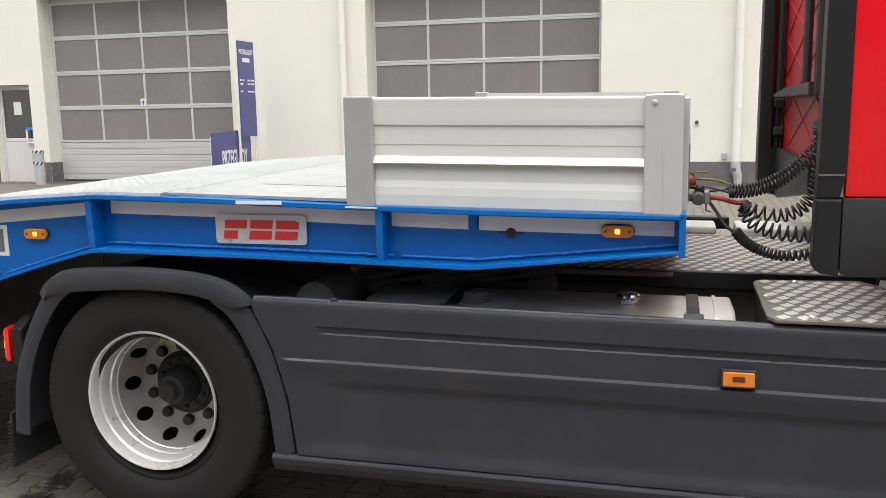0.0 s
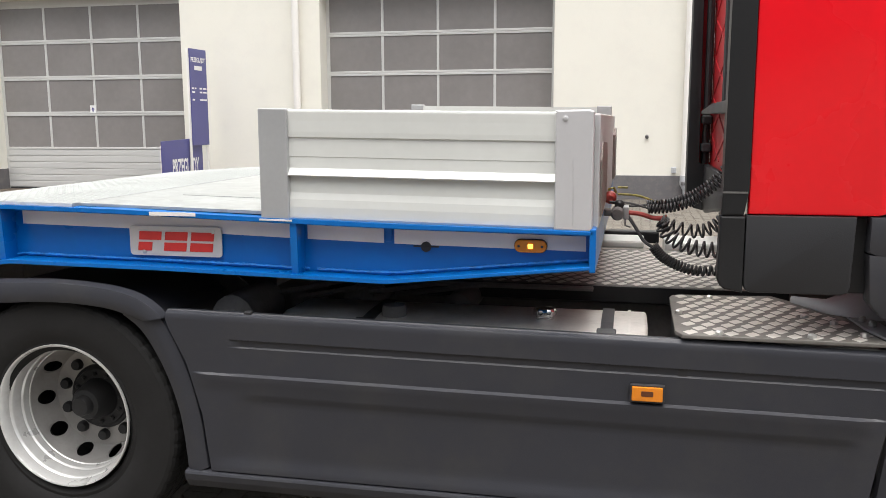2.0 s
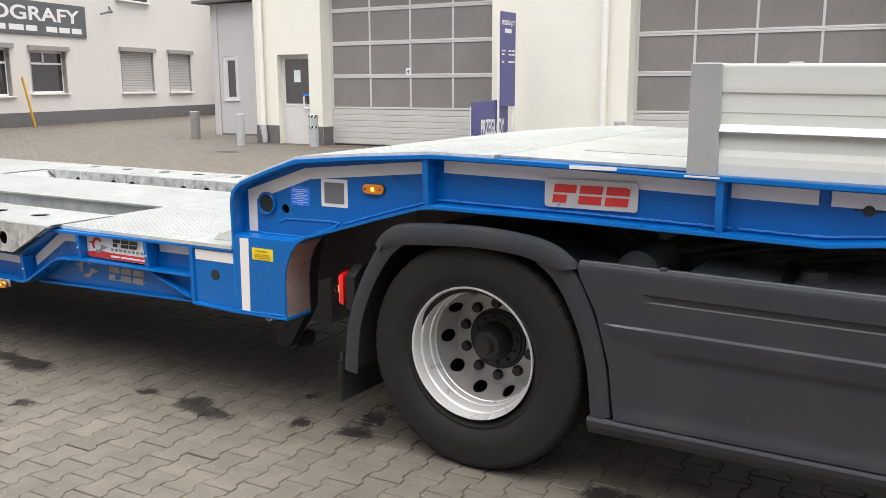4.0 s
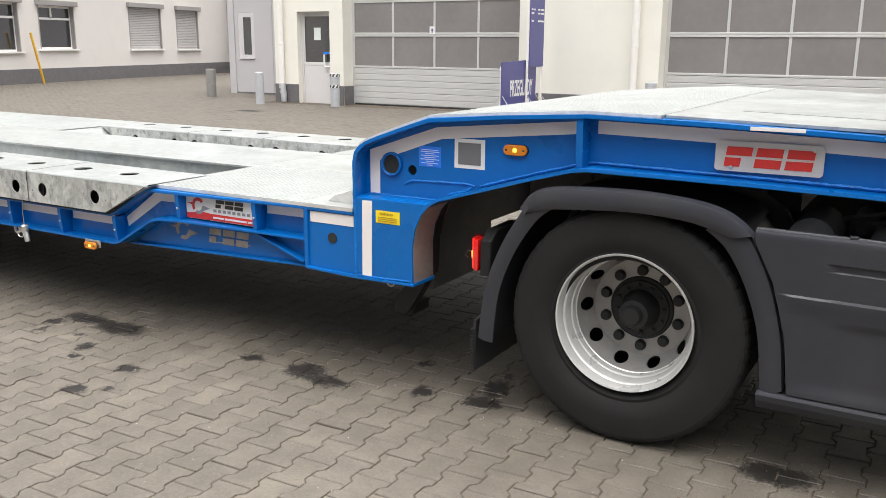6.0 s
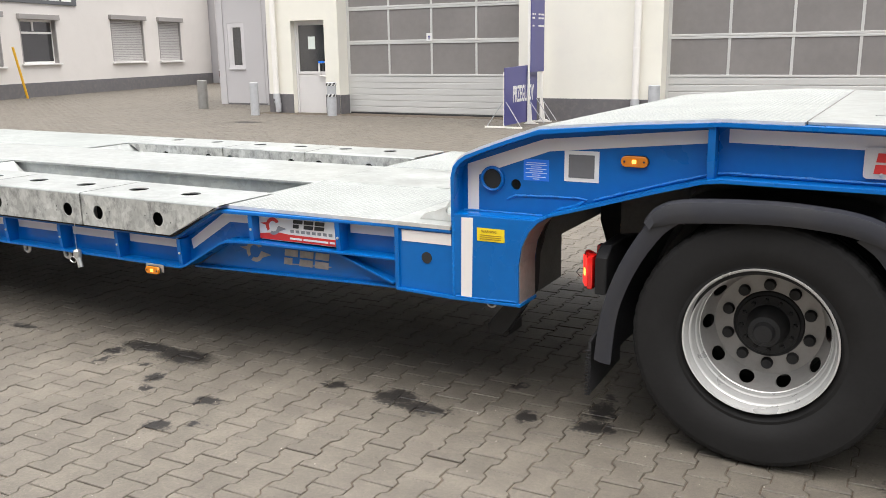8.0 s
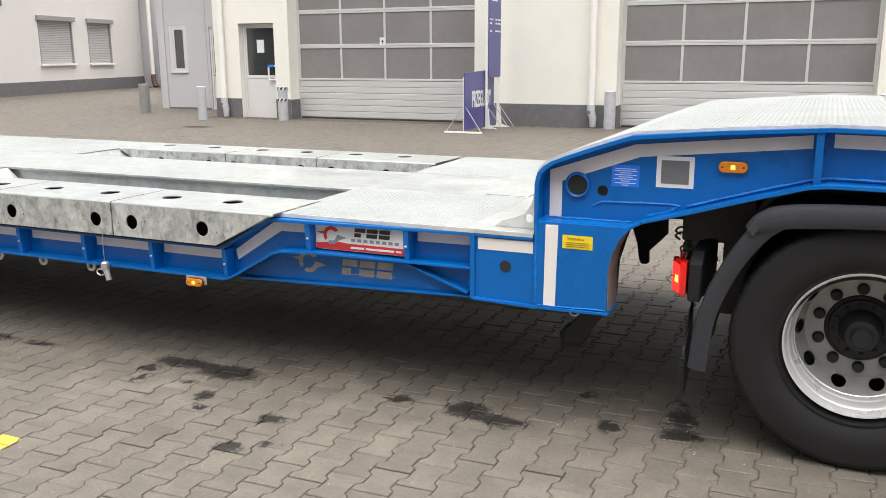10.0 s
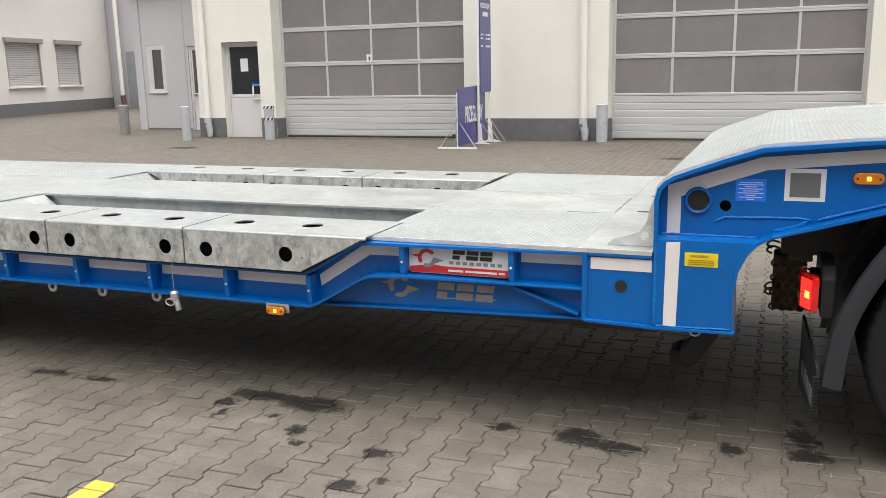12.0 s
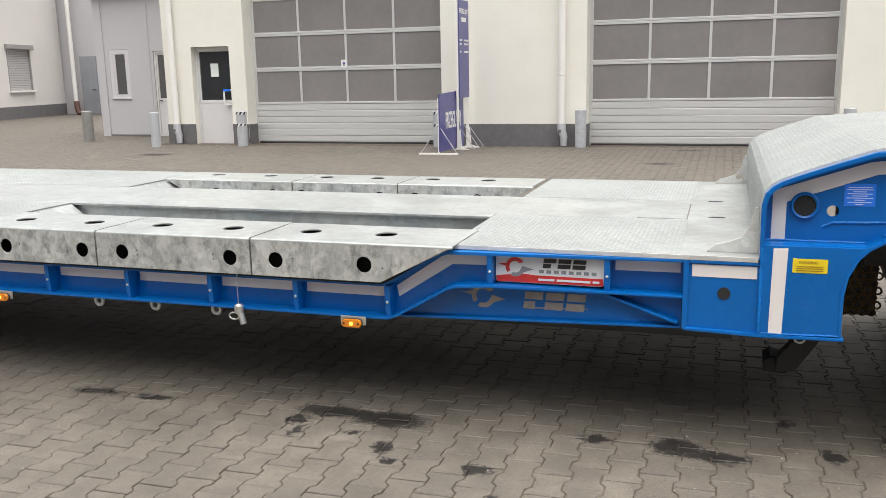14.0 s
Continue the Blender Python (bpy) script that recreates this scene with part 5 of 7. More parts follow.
for x, y0, y1 in ((-7.53, 3.52, YN), (-7.70, YE + 0.005, YR - 0.10)):
    part("rear_cross_wall", prism([(x - 0.02, ZL - 0.001), (x - 0.001, ZL - 0.001), (x + 0.31, 0.66), (x + 0.29, 0.655)], y0, y1), GALV, trailer)
for x in (-12.2, -11.2, -10.2, -9.2, -8.2, -7.2, -6.2, -5.2, -4.2):
    part("outrigger", box(x - 0.04, x + 0.04, YO + 0.1, YR - 0.1, 0.52, 0.665, 0.004), BLUE, trailer)
# leg braces and landing gear under the step
part("step_wall", box(-3.262, -3.25, YO + 0.2, YR - 0.2, 0.60, 1.15), CHASSIS, trailer)
# Unseen plate added so no light falls through the recesses to the ground.
part("under_floor", box(-13.0, -3.3, YO + 0.22, YR - 0.22, 0.56, 0.60), CHASSIS, trailer)
part("support_foot", prism([(-3.215, 0.295), (-3.12, 0.29), (-3.10, 0.31), (-3.10, 0.36), (-3.19, 0.37), (-3.22, 0.35)], 3.40, 3.56, 0.01), HUB_BLACK, trailer)
# Two unseen blocks added below the bed to keep the ground there dark.
part("light_block_beam", box(-13.0, -3.35, 4.02, 4.75, 0.25, 0.559, 0.006), CHASSIS, trailer, "unseen dark beam added under the bed to keep light out")
part("light_block_frame", box(-13.0, -6.7, 3.46, 5.40, 0.39, 0.559, 0.006), CHASSIS, trailer)
# Unseen floors added to bounce light onto the recess walls.
for y0, y1 in ((3.515, YN + 0.028), (YE - 0.028, 5.19)):
    part("recess_bounce_floor", box(-7.4, -4.665, y0, y1, 0.655, 0.661, 0.001), GALV, trailer)
part("stub_tube", tube([(-3.95, 3.92, 0.36), (-3.78, 3.92, 0.36)], 0.03, 12), ZINC, trailer, smooth=True)
part("stub_hanger", box(-3.89, -3.84, 3.90, 3.94, 0.38, 0.57), CHASSIS, trailer)
for y in (3.55, 5.15):
    part("neck_beam", prism([(-2.9, 0.98), (-2.62, 1.05), (-2.1, 1.15), (0.1, 1.15), (0.1, 1.34), (-2.85, 1.30)], y, y + 0.15), CHASSIS, trailer)
part("neck_floor", box(-2.0, 0.15, YO + 0.22, YR - 0.22, 1.30, 1.33), CHASSIS, trailer)
part("leg_guard", prism([(-3.24, 0.93), (-2.875, 0.93), (-2.915, 0.85), (-2.938, 0.74), (-2.944, 0.60), (-2.946, 0.56), (-2.98, 0.51), (-3.05, 0.41), (-3.07, 0.36), (-3.10, 0.33), (-3.17, 0.33), (-3.165, 0.40), (-3.08, 0.50), (-3.04, 0.56), (-3.24, 0.57)], YO + 0.192, YO + 0.262, 0.008), HUB_BLACK, trailer, "black tapered guard behind the leg")
part("hanging_guard", prism([(-3.25, 1.0), (-3.015, 1.0), (-3.015, 0.504), (-3.13, 0.38), (-3.13, 0.30), (-3.145, 0.29), (-3.18, 0.29), (-3.195, 0.32), (-3.21, 0.42), (-3.25, 0.548)], 5.20, 5.24), FAIRING, trailer, "black tapered guard hanging under the neck")

# silver dropside box on the neck, following the fall of the deck


def fall(bm):
    for v in bm.verts:
        v.co.z -= 0.0145 * (v.co.x + 0.43)
    return bm


part("headboard_post", fall(prism(rounded(-1.022, -0.914, 1.346, 1.746, 0.006), 3.135, 3.205, 0.004)), SILVER_DK, trailer, "grey corner post of the dropside box")
part("headboard_post", fall(prism([(0.045, 1.346), (0.172, 1.344), (0.172, 1.746), (0.158, 1.752), (0.045, 1.749)], 3.133, 3.205, 0.006)), SILVER_MID, trailer, "silver corner post of the dropside box")
part("post_foot", fall(box(-1.026, -0.900, 3.128, 3.150, 1.341, 1.348, 0.001)), SILVER, trailer)
part("bolt_head", lathe([(0.009, 3.133), (0.009, 3.129), (0.004, 3.127)], 0.078, 1.715, 12), SILVER_MID, trailer)
part("post_seam", weld([(0.108, 1.352), (0.108, 1.50), (0.106, 1.58)], 0.0018, 3.1328, 9), SILVER_MID, trailer)


def dropside(x0, x1, zb, zt, y, s):
    """Ribbed aluminium side: a rolled profile drawn along the truck; s is the outer side."""
    keys = [(0.0, 0.006), (0.02, 0.002), (0.12, 0.001), (0.19, 0.004), (0.25, 0.010), (0.36, 0.013), (0.395, 0.014), (0.403, -0.008), (0.412, -0.011), (0.462, 0.004), (0.475, 0.009), (0.575, 0.0105), (0.58, 0.0085), (0.66, 0.009), (0.70, 0.0095), (0.745, 0.010), (0.755, 0.004), (0.80, 0.003), (0.90, 0.003), (0.975, 0.002), (0.99, 0.003), (1.0, 0.009)]
    pts = [(y + s * o, zb + (zt - zb) * k) for k, o in keys]
    back = [(y + s * 0.042, z) for _, z in pts]
    return fall(prism(pts + back[::-1], x0, x1, axis="x"))


part("dropside", dropside(-0.914, 0.045, 1.346, 1.743, 3.150, 1), SILVER, trailer, "pale silver ribbed dropside of the neck box")
part("dropside", dropside(-1.02, 0.17, 1.346, 1.789, YR - 0.02, -1), SILVER, trailer, "pale silver ribbed dropside of the neck box")
part("front_wall", fall(box(0.135, 0.168, 3.21, YR - 0.07, 1.346, 1.742, 0.006)), SILVER, trailer, "pale silver front wall of the neck box")
part("front_panel", fall(box(0.170, 0.191, 3.215, YR - 0.08, 1.348, 1.738, 0.004)), SILVER_MID, trailer)
part("mounting_plate", prism([(3.30, 1.37), (3.27, 1.57), (3.40, 1.63), (3.90, 1.615), (3.98, 1.55), (3.95, 1.37)], 0.1915, 0.1965, 0.001, axis="x"), PRIMER, trailer, "brown-grey mounting plate on the front wall")
part("mounting_plate", prism([(5.25, 1.37), (5.25, 1.62), (5.30, 1.655), (5.55, 1.655), (5.60, 1.60), (5.60, 1.37)], 0.1915, 0.206, 0.001, axis="x"), PRIMER, trailer, "brown-grey mounting plate on the front wall")
part("hinge_catch", box(-0.47, -0.42, YR - 0.06, YR - 0.02, 1.786, 1.794, 0.003), CHASSIS, trailer)
part("headboard_post", fall(box(0.08, 0.17, YR - 0.065, YR + 0.0, 1.352, 1.797, 0.006)), SILVER_DK, trailer, "grey corner post of the dropside box")
part("headboard_post", fall(box(-1.1, -1.02, YR - 0.065, YR + 0.0, 1.352, 1.797, 0.006)), SILVER_DK, trailer, "grey corner post of the dropside box")

# ---- loose galvanised filler boxes lying in the side recesses ----


def filler_box(x0, x1, slant_end, holes_front, holes_top, y0, y1, zb, zt, label, r=0.040, end="right", seedn=0):
    """A folded sheet box with round holes in top and side; slant_end: how far the foot of one end is drawn in."""
    b = thing("filler_box", ((x0 + x1) / 2, (y0 + y1) / 2, zb), label, "box", "filler boxes in the recesses")
    f = 0.012
    s0, s1 = (slant_end, 0) if end == "left" else (0, slant_end)
    front = holed(x0 + 0.002, x1 - 0.002, zb, zt - f, [(x, z, r) for x, z in holes_front], y0, y0 + 0.006)
    for v in front.verts:
        k = (zt - v.co.z) / (zt - zb)
        a, c = max(h[0] for h in holes_front) + r, min(h[0] for h in holes_front) - r
        if s1 and v.co.x > a:
            v.co.x = a + (v.co.x - a) * (x1 - s1 * k - a) / (x1 - a)
        if s0 and v.co.x < c:
            v.co.x = c - (c - v.co.x) * (c - x0 - s0 * k) / (c - x0)
    part("side_sheet", front, GALV_DARK, b, "weathered galvanised side with round holes")
    top = holed(x0 + 0.002, x1 - 0.002, y0 + f, y1, [(x, y, 0.056) for x, y in holes_top], zt, zt - 0.006)
    for v in top.verts:
        v.co = (v.co.x, v.co.z, v.co.y)
    part("top_sheet", top, GALV, b, "pale galvanised top with round holes")
    arc = [(y0 + f - f * math.cos(t), zt - f + f * math.sin(t)) for t in [math.pi / 2 * k / 5 for k in range(6)]]
    part("folded_edge", prism(arc + [(y0 + f, zt - f)], x0 + 0.002, x1 - 0.002, axis="x"), GALV, b, smooth=True)
    part("back_sheet", box(x0 + s0 + 0.004, x1 - s1 - 0.004, y1 - 0.006, y1, zb, zt - 0.007), GALV_DARK, b)
    for xa, sl in ((x0 + 0.003, s0), (x1 - 0.009, -s1)):
        part("end_sheet", prism([(xa, zt - 0.007), (xa + 0.006, zt - 0.007), (xa + 0.006 + sl, zb), (xa + sl, zb)], y0 + 0.007, y1 - 0.007), GALV_DARK, b)
    # Near-black sheets inside stand for the darkness behind the holes.
    part("inside_shade_sheet", box(x0 + 0.012 + s0 * 0.3, x1 - 0.012 - s1 * 0.3, y0 + 0.09, y1 - 0.008, zt - 0.045, zt - 0.040), HOLLOW_SHADE, b)
    part("inside_shade_back", box(x0 + 0.02 + s0, x1 - 0.02 - s1, y0 + 0.09, y0 + 0.094, zb, zt - 0.046), HOLLOW_SHADE, b)
    # Added bearers, near-black so the gap below the box reads as shade.
    for xa in (x0 + s0 + 0.08, x1 - s1 - 0.14):
        part("dark_gap_bearer", box(xa, xa + 0.06, y0 + 0.02, y1 - 0.02, zb - 0.012, zb), HOLLOW_SHADE, b)
    rnd = random.Random(seedn)
    for x, z in holes_front:
        for dz in (-0.012, 0.012):
            # Dark dots on the sheet stand for the shade in small holes.
            part("pin_hole", disc(x - 0.095 if rnd.random() < 0.5 else x + 0.095, z + dz, 0.004, y0 - 0.0008, y0 - 0.0002, 8), HOLLOW_SHADE, b)
    return b


NF = "galvanised sheet filler box with round holes, lying in the near recess"
zt, zb, zh = 0.893, 0.704, 0.787
filler_box(-5.663, -4.605, 0.365, [(-5.527, zh), (-5.052, zh)], [(-5.443, 3.282), (-5.026, 3.282)], 3.045, 3.50, zb, zt, NF, end="right", seedn=1)
filler_box(-6.598, -5.669, 0, [(-6.437, zh), (-5.787, zh)], [(-6.345, 3.285), (-5.900, 3.282)], 3.045, 3.51, zb, zt, NF, seedn=2)
filler_box(-7.515, -6.604, 0, [(-7.205, zh), (-6.693, zh)], [(-7.275, 3.285), (-6.797, 3.285)], 3.045, 3.51, zb, zt, NF, seedn=3)
filler_box(-8.45, -7.521, 0, [(-8.15, zh), (-7.69, zh)], [(-8.15, 3.15), (-7.72, 3.15)], 3.045, 3.32, zb, zt, NF, seedn=4)
FF = "galvanised sheet filler box with round holes, lying in the far recess"
filler_box(-5.698, -4.690, 0.31, [(-5.567, zh), (-5.094, zh)], [(-5.525, 5.51), (-5.093, 5.51)], 5.20, 5.68, zb, zt, FF, 0.045, "right", 5)
filler_box(-6.560, -5.704, 0, [(-6.487, zh), (-5.842, zh)], [(-6.416, 5.51), (-5.98, 5.51)], 5.20, 5.68, zb, zt, FF, 0.045, "right", 6)
filler_box(-7.690, -6.566, 0.33, [(-7.233, zh), (-6.733, zh)], [(-7.407, 5.53), (-6.927, 5.53)], 5.20, 5.68, zb, zt, FF, 0.045, "left", 7)

# ---- tractor unit ----
YS = 3.11                                # outer face of skirt and mudguards
tractor = thing("tractor_unit", (0, YC, 0), "red tractor unit with dark grey side skirts under the trailer neck", "truck")
WX, WZ, WR = -1.915, 0.513, 0.506
RZ = 0.534                               # the loaded tyre sags under its rim


def tyre(dy):
    prof = [(0.285, 3.20), (0.296, 3.176), (0.312, 3.166), (0.325, 3.168), (0.345, 3.156), (0.385, 3.149), (0.40, 3.1485), (0.42, 3.149), (0.445, 3.150), (0.475, 3.154), (0.490, 3.160), (0.499, 3.170), (0.505, 3.188), (0.506, 3.225), (0.494, 3.228), (0.494, 3.238), (0.506, 3.241), (0.506, 3.285), (0.493, 3.288), (0.493, 3.298), (0.506, 3.301), (0.506, 3.345), (0.494, 3.348), (0.494, 3.358), (0.506, 3.361), (0.504, 3.390), (0.490, 3.42), (0.445, 3.445), (0.385, 3.450), (0.31, 3.43), (0.285, 3.40)]
    lug = lambda j, k: -0.004 if 10 <= j <= 13 and k % 4 == 0 else 0.0
    bm = lathe([(r + (0.004 if r > 0.47 else 0.0), y + dy) for r, y in prof], WX, WZ, 208, wobble=lug, closed=True)
    for v in bm.verts:                    # flattened where it stands
        if v.co.z < 0.004:
            v.co.z = 0.004
    return bm


wheel = part("wheel", tyre(-0.014), RUBBER, tractor, "drive wheel with black tyre and silver steel rim", smooth=True)
bm = lathe([(0.288, 3.162), (0.2965, 3.154), (0.2975, 3.146), (0.296, 3.141), (0.290, 3.143), (0.287, 3.149), (0.279, 3.186), (0.274, 3.192), (0.2715, 3.198), (0.265, 3.240), (0.260, 3.248), (0.2585, 3.255), (0.2565, 3.278), (0.2535, 3.281), (0.2530, 3.284), (0.256, 3.287), (0.2585, 3.290)], WX, RZ, 96)
for f in [f for f in bm.faces if len(f.verts) > 4]:
    bm.faces.remove(f)
rim = part("rim", bm, RIM, wheel, "silver painted steel rim", smooth=True)
rim.data.set_sharp_from_angle(angle=0.30)


def wheel_disc():
    """The dished disc between rim and hub, with ten oval hand holes."""
    bm = bmesh.new()
    r0, r1 = 0.258, 0.218

    def at(t, r):
        s = (r0 - r) / (r0 - r1)
        return (WX + r * math.cos(t), 3.287 + 0.128 * s ** 0.85, RZ + r * math.sin(t))

    for k in range(10):
        ta, tb = 2 * math.pi * (k - 0.5) / 10 + 0.03, 2 * math.pi * (k + 0.5) / 10 + 0.03
        tm, hm = (ta + tb) / 2, (tb - ta) / 2
        n = 24
        ev, iv, wv = [], [], []
        for q in range(n):
            a = 2 * math.pi * q / n
            c, s = math.cos(a), math.sin(a)
            m = 1 / max(abs(c), abs(s))
            ev.append(bm.verts.new(at(tm + hm * c * m, (r0 + r1) / 2 + (r0 - r1) / 2 * s * m)))
            iv.append(bm.verts.new(at(tm + 0.138 * c, (r0 + r1) / 2 + 0.0165 * s)))
            p = at(tm + 0.130 * c, (r0 + r1) / 2 + 0.0154 * s)
            wv.append(bm.verts.new((p[0], p[1] + 0.02, p[2])))
        for q in range(n):
            j = (q + 1) % n
            bm.faces.new((ev[q], ev[j], iv[j], iv[q]))
            bm.faces.new((iv[q], iv[j], wv[j], wv[q]))
    bmesh.ops.remove_doubles(bm, verts=bm.verts, dist=0.0008)
    return bm


part("wheel_disc", wheel_disc(), DISC, wheel, "dished silver disc with oval hand holes", smooth=True)
part("disc_face", lathe([(0.2185, 3.413), (0.213, 3.425), (0.203, 3.432), (0.13, 3.434)], WX, RZ, 64), DISC, wheel, smooth=True)
part("brake_drum", lathe([(0.25, 3.467), (0.25, 3.577), (0.1, 3.587)], WX, RZ, 40), CHASSIS, wheel)
part("hub", lathe([(0.143, 3.434), (0.143, 3.413), (0.139, 3.405), (0.128, 3.401), (0.124, 3.393), (0.088, 3.389), (0.084, 3.369), (0.078, 3.357), (0.070, 3.309), (0.062, 3.293), (0.044, 3.287), (0.040, 3.261), (0.036, 3.254), (0.01, 3.252)], WX, RZ, 48), HUB_BLACK, wheel, "black stepped hub with a round cap", smooth=True)
for k in range(12):
    a = 2 * math.pi * k / 12 + 0.1
    part("hub_bolt", lathe([(0.010, 3.394), (0.010, 3.381), (0.006, 3.378)], WX + 0.106 * math.cos(a), RZ + 0.106 * math.sin(a), 6), HUB_BLACK, wheel)
for k in range(10):
    a = 2 * math.pi * k / 10 + math.pi / 10 + 0.03
    cx, cz = WX + 0.1705 * math.cos(a), RZ + 0.1705 * math.sin(a)
    part("wheel_nut", lathe([(0.028, 3.434), (0.028, 3.421), (0.025, 3.416), (0.024, 3.397), (0.020, 3.388), (0.004, 3.386)], cx, cz, 12), HUB_BLACK, wheel, smooth=True)
inner = part("inner_wheel", tyre(0.345), RUBBER, tractor, "inner twin tyre", smooth=True)
part("far_wheel", tyre(2 * YC - 3.149 - 3.450), RUBBER, tractor, "drive wheel on the far side", smooth=True)
part("axle", lathe([(0.09, 3.5), (0.09, YR - 0.4)], WX, WZ, 20), CHASSIS, tractor)
part("axle_casing", lathe([(0.10, YC - 0.25), (0.24, YC - 0.14), (0.24, YC + 0.14), (0.10, YC + 0.25)], WX, WZ, 24), CHASSIS, tractor, smooth=True)

for ob in (wheel, inner):
    for f in ob.data.polygons:
        if math.hypot(f.center.x - WX, f.center.z - WZ) > 0.478:
            f.use_smooth = False

# mudguards


def guard(outer, inner, y0, y1, lip=0.02):
    """A moulded mudguard: a face band, a rounded shoulder and the roof over the tyre."""
    bm = bmesh.new()
    rows = []
    for (ox, oz), (ix, iz) in zip(outer, inner):
        o, i = Vector((ox, 0, oz)), Vector((ix, 0, iz))
        d = (i - o)
        k = d.length
        d = d / k
        y = lambda v: Vector((0, v, 0))
        sec = [i + y(y0 + 0.014), i + y(y0 + 0.006), i - d * 0.010 + y(y0 + 0.001), o + d * (lip + 0.020) + y(y0 - 0.003), o + d * (lip * 0.45) + y(y0 + 0.008), o + d * 0.003 + y(y0 + lip * 1.5), o + d * 0.040 + y(y0 + 0.11), o + d * 0.05 + y(y1), o + d * 0.056 + y(y1), o + d * 0.046 + y(y0 + 0.10), o + d * (lip + 0.014) + y(y0 + 0.016)]
        rows.append([bm.verts.new(p) for p in sec])
    n = len(rows[0])
    for a, b in zip(rows, rows[1:]):
        for k in range(n):
            bm.faces.new((a[k], a[(k + 1) % n], b[(k + 1) % n], b[k]))
    bm.faces.new(rows[0])
    bm.faces.new(rows[-1][::-1])
    return bm


def smooth_line(pts, n=6):
    """A rounded line through the points."""
    out = []
    for i in range(len(pts) - 1):
        p0, p1, p2, p3 = (Vector(pts[max(0, min(len(pts) - 1, i + k))]) for k in (-1, 0, 1, 2))
        for k in range(n):
            t = k / n
            out.append(tuple(0.5 * ((2 * p1) + (p2 - p0) * t + (2 * p0 - 5 * p1 + 4 * p2 - p3) * t * t + (3 * p1 - p0 - 3 * p2 + p3) * t ** 3)))
    out.append(tuple(pts[-1]))
    return out


lo = smooth_line([(-2.583, 0.365), (-2.553, 0.60), (-2.476, 0.81), (-2.37, 0.985), (-2.30, 1.05)])
li = smooth_line([(-2.500, 0.352), (-2.475, 0.585), (-2.405, 0.775), (-2.31, 0.925), (-2.235, 0.99)])
part("rear_mudguard", guard(lo, li, YS, 3.70), PLASTIC, tractor, "dark grey rear part of the mudguard", smooth=True)
to = smooth_line([(-2.385, 0.992), (-2.335, 1.050), (-2.22, 1.088), (-1.9, 1.103), (-1.66, 1.088), (-1.53, 1.058), (-1.45, 1.010), (-1.415, 0.972)])
ti = smooth_line([(-2.355, 0.962), (-2.29, 0.980), (-2.19, 0.996), (-1.9, 1.014), (-1.69, 1.004), (-1.58, 0.982), (-1.528, 0.966), (-1.505, 0.958)])
part("top_mudguard", guard(to, ti, YS - 0.014, 3.72, 0.03), PLASTIC, tractor, "dark grey top part of the mudguard", smooth=True)
ro = smooth_line([(-1.50, 1.02), (-1.425, 0.955), (-1.345, 0.80), (-1.288, 0.60), (-1.262, 0.385)])
ri = smooth_line([(-1.60, 0.975), (-1.515, 0.905), (-1.430, 0.755), (-1.375, 0.58), (-1.350, 0.355)])
part("front_mudguard", guard(ro, ri, YS + 0.004, 3.70), PLASTIC, tractor, "dark grey front part of the mudguard", smooth=True)
# Added plate behind the wheels, so that the well reads as dark shade.
WELL_BACKING = [(-2.56, 0.40), (-2.53, 0.62), (-2.45, 0.82), (-2.36, 0.98), (-2.28, 1.06), (-1.9, 1.098), (-1.55, 1.05), (-1.42, 0.95), (-1.34, 0.8), (-1.28, 0.6), (-1.26, 0.4)]
part("dark_well_backing", prism(WELL_BACKING, 3.86, 3.875), CHASSIS, tractor)
part("wheel_house", ribbon(offset_line([(-2.54, 0.42), (-2.47, 0.72), (-2.30, 0.98), (-1.9, 1.05), (-1.52, 0.97), (-1.33, 0.62)], -0.02), 3.70, 3.73, 0.02), CHASSIS, tractor)

# mud flap and tail lamp
def flap_sheet():
    bm = prism([(3.12, 0.20), (3.12, 0.44), (3.70, 0.50), (3.70, 0.16)], -2.600, -2.588, axis="x")
    for v in bm.verts:
        v.co.x -= (v.co.y - 3.12) * 0.08
    return bm


flap = part("mud_flap", flap_sheet(), BLACK, tractor, "black rubber mud flap with plain pale bars")
for k in range(14):
    part("flap_ridge", box(-2.610, -2.586, 3.108, 3.124, 0.20 + k * 0.0155, 0.199 + k * 0.0155, 0.002), BLACK, flap)
for k, (a, b) in enumerate(((3.22, 3.32), (3.34, 3.42), (3.44, 3.52), (3.56, 3.62))):
    bm = box(-2.6025, -2.6008, a - 0.03, b - 0.03, 0.245, 0.315)
    for v in bm.verts:
        v.co.x -= (v.co.y - 3.12) * 0.08
    part("print_bar", bm, LOGO_GRY, flap)
lampb = part("tail_lamp_bracket", prism([(3.17, 0.64), (3.17, 0.80), (3.24, 0.845), (3.45, 0.85), (3.75, 0.80), (3.75, 0.64)], -2.600, -2.545, 0.01, axis="x"), FAIRING, tractor)
tl = part("tail_lamp", prism([(-2.608, 3.166), (-2.632, 3.170), (-2.672, 3.245), (-2.682, 3.290), (-2.662, 3.302), (-2.606, 3.236)], 0.656, 0.804, 0.008, axis="z"), RED_LENS, tractor, "red tail lamp cluster, lit", smooth=True)
part("lit_side", prism([(-2.6365, 3.176), (-2.6395, 3.1745), (-2.6755, 3.242), (-2.6725, 3.244)], 0.668, 0.792, axis="z"), RED_LIT, tl)
part("lit_lens", prism([(-2.642, 3.182), (-2.646, 3.180), (-2.660, 3.206), (-2.656, 3.208)], 0.714, 0.742, axis="z"), YEL_LIT, tl)
part("lamp_body", box(-2.640, -2.57, 3.300, 3.46, 0.640, 0.79, 0.01), FAIRING, tl)
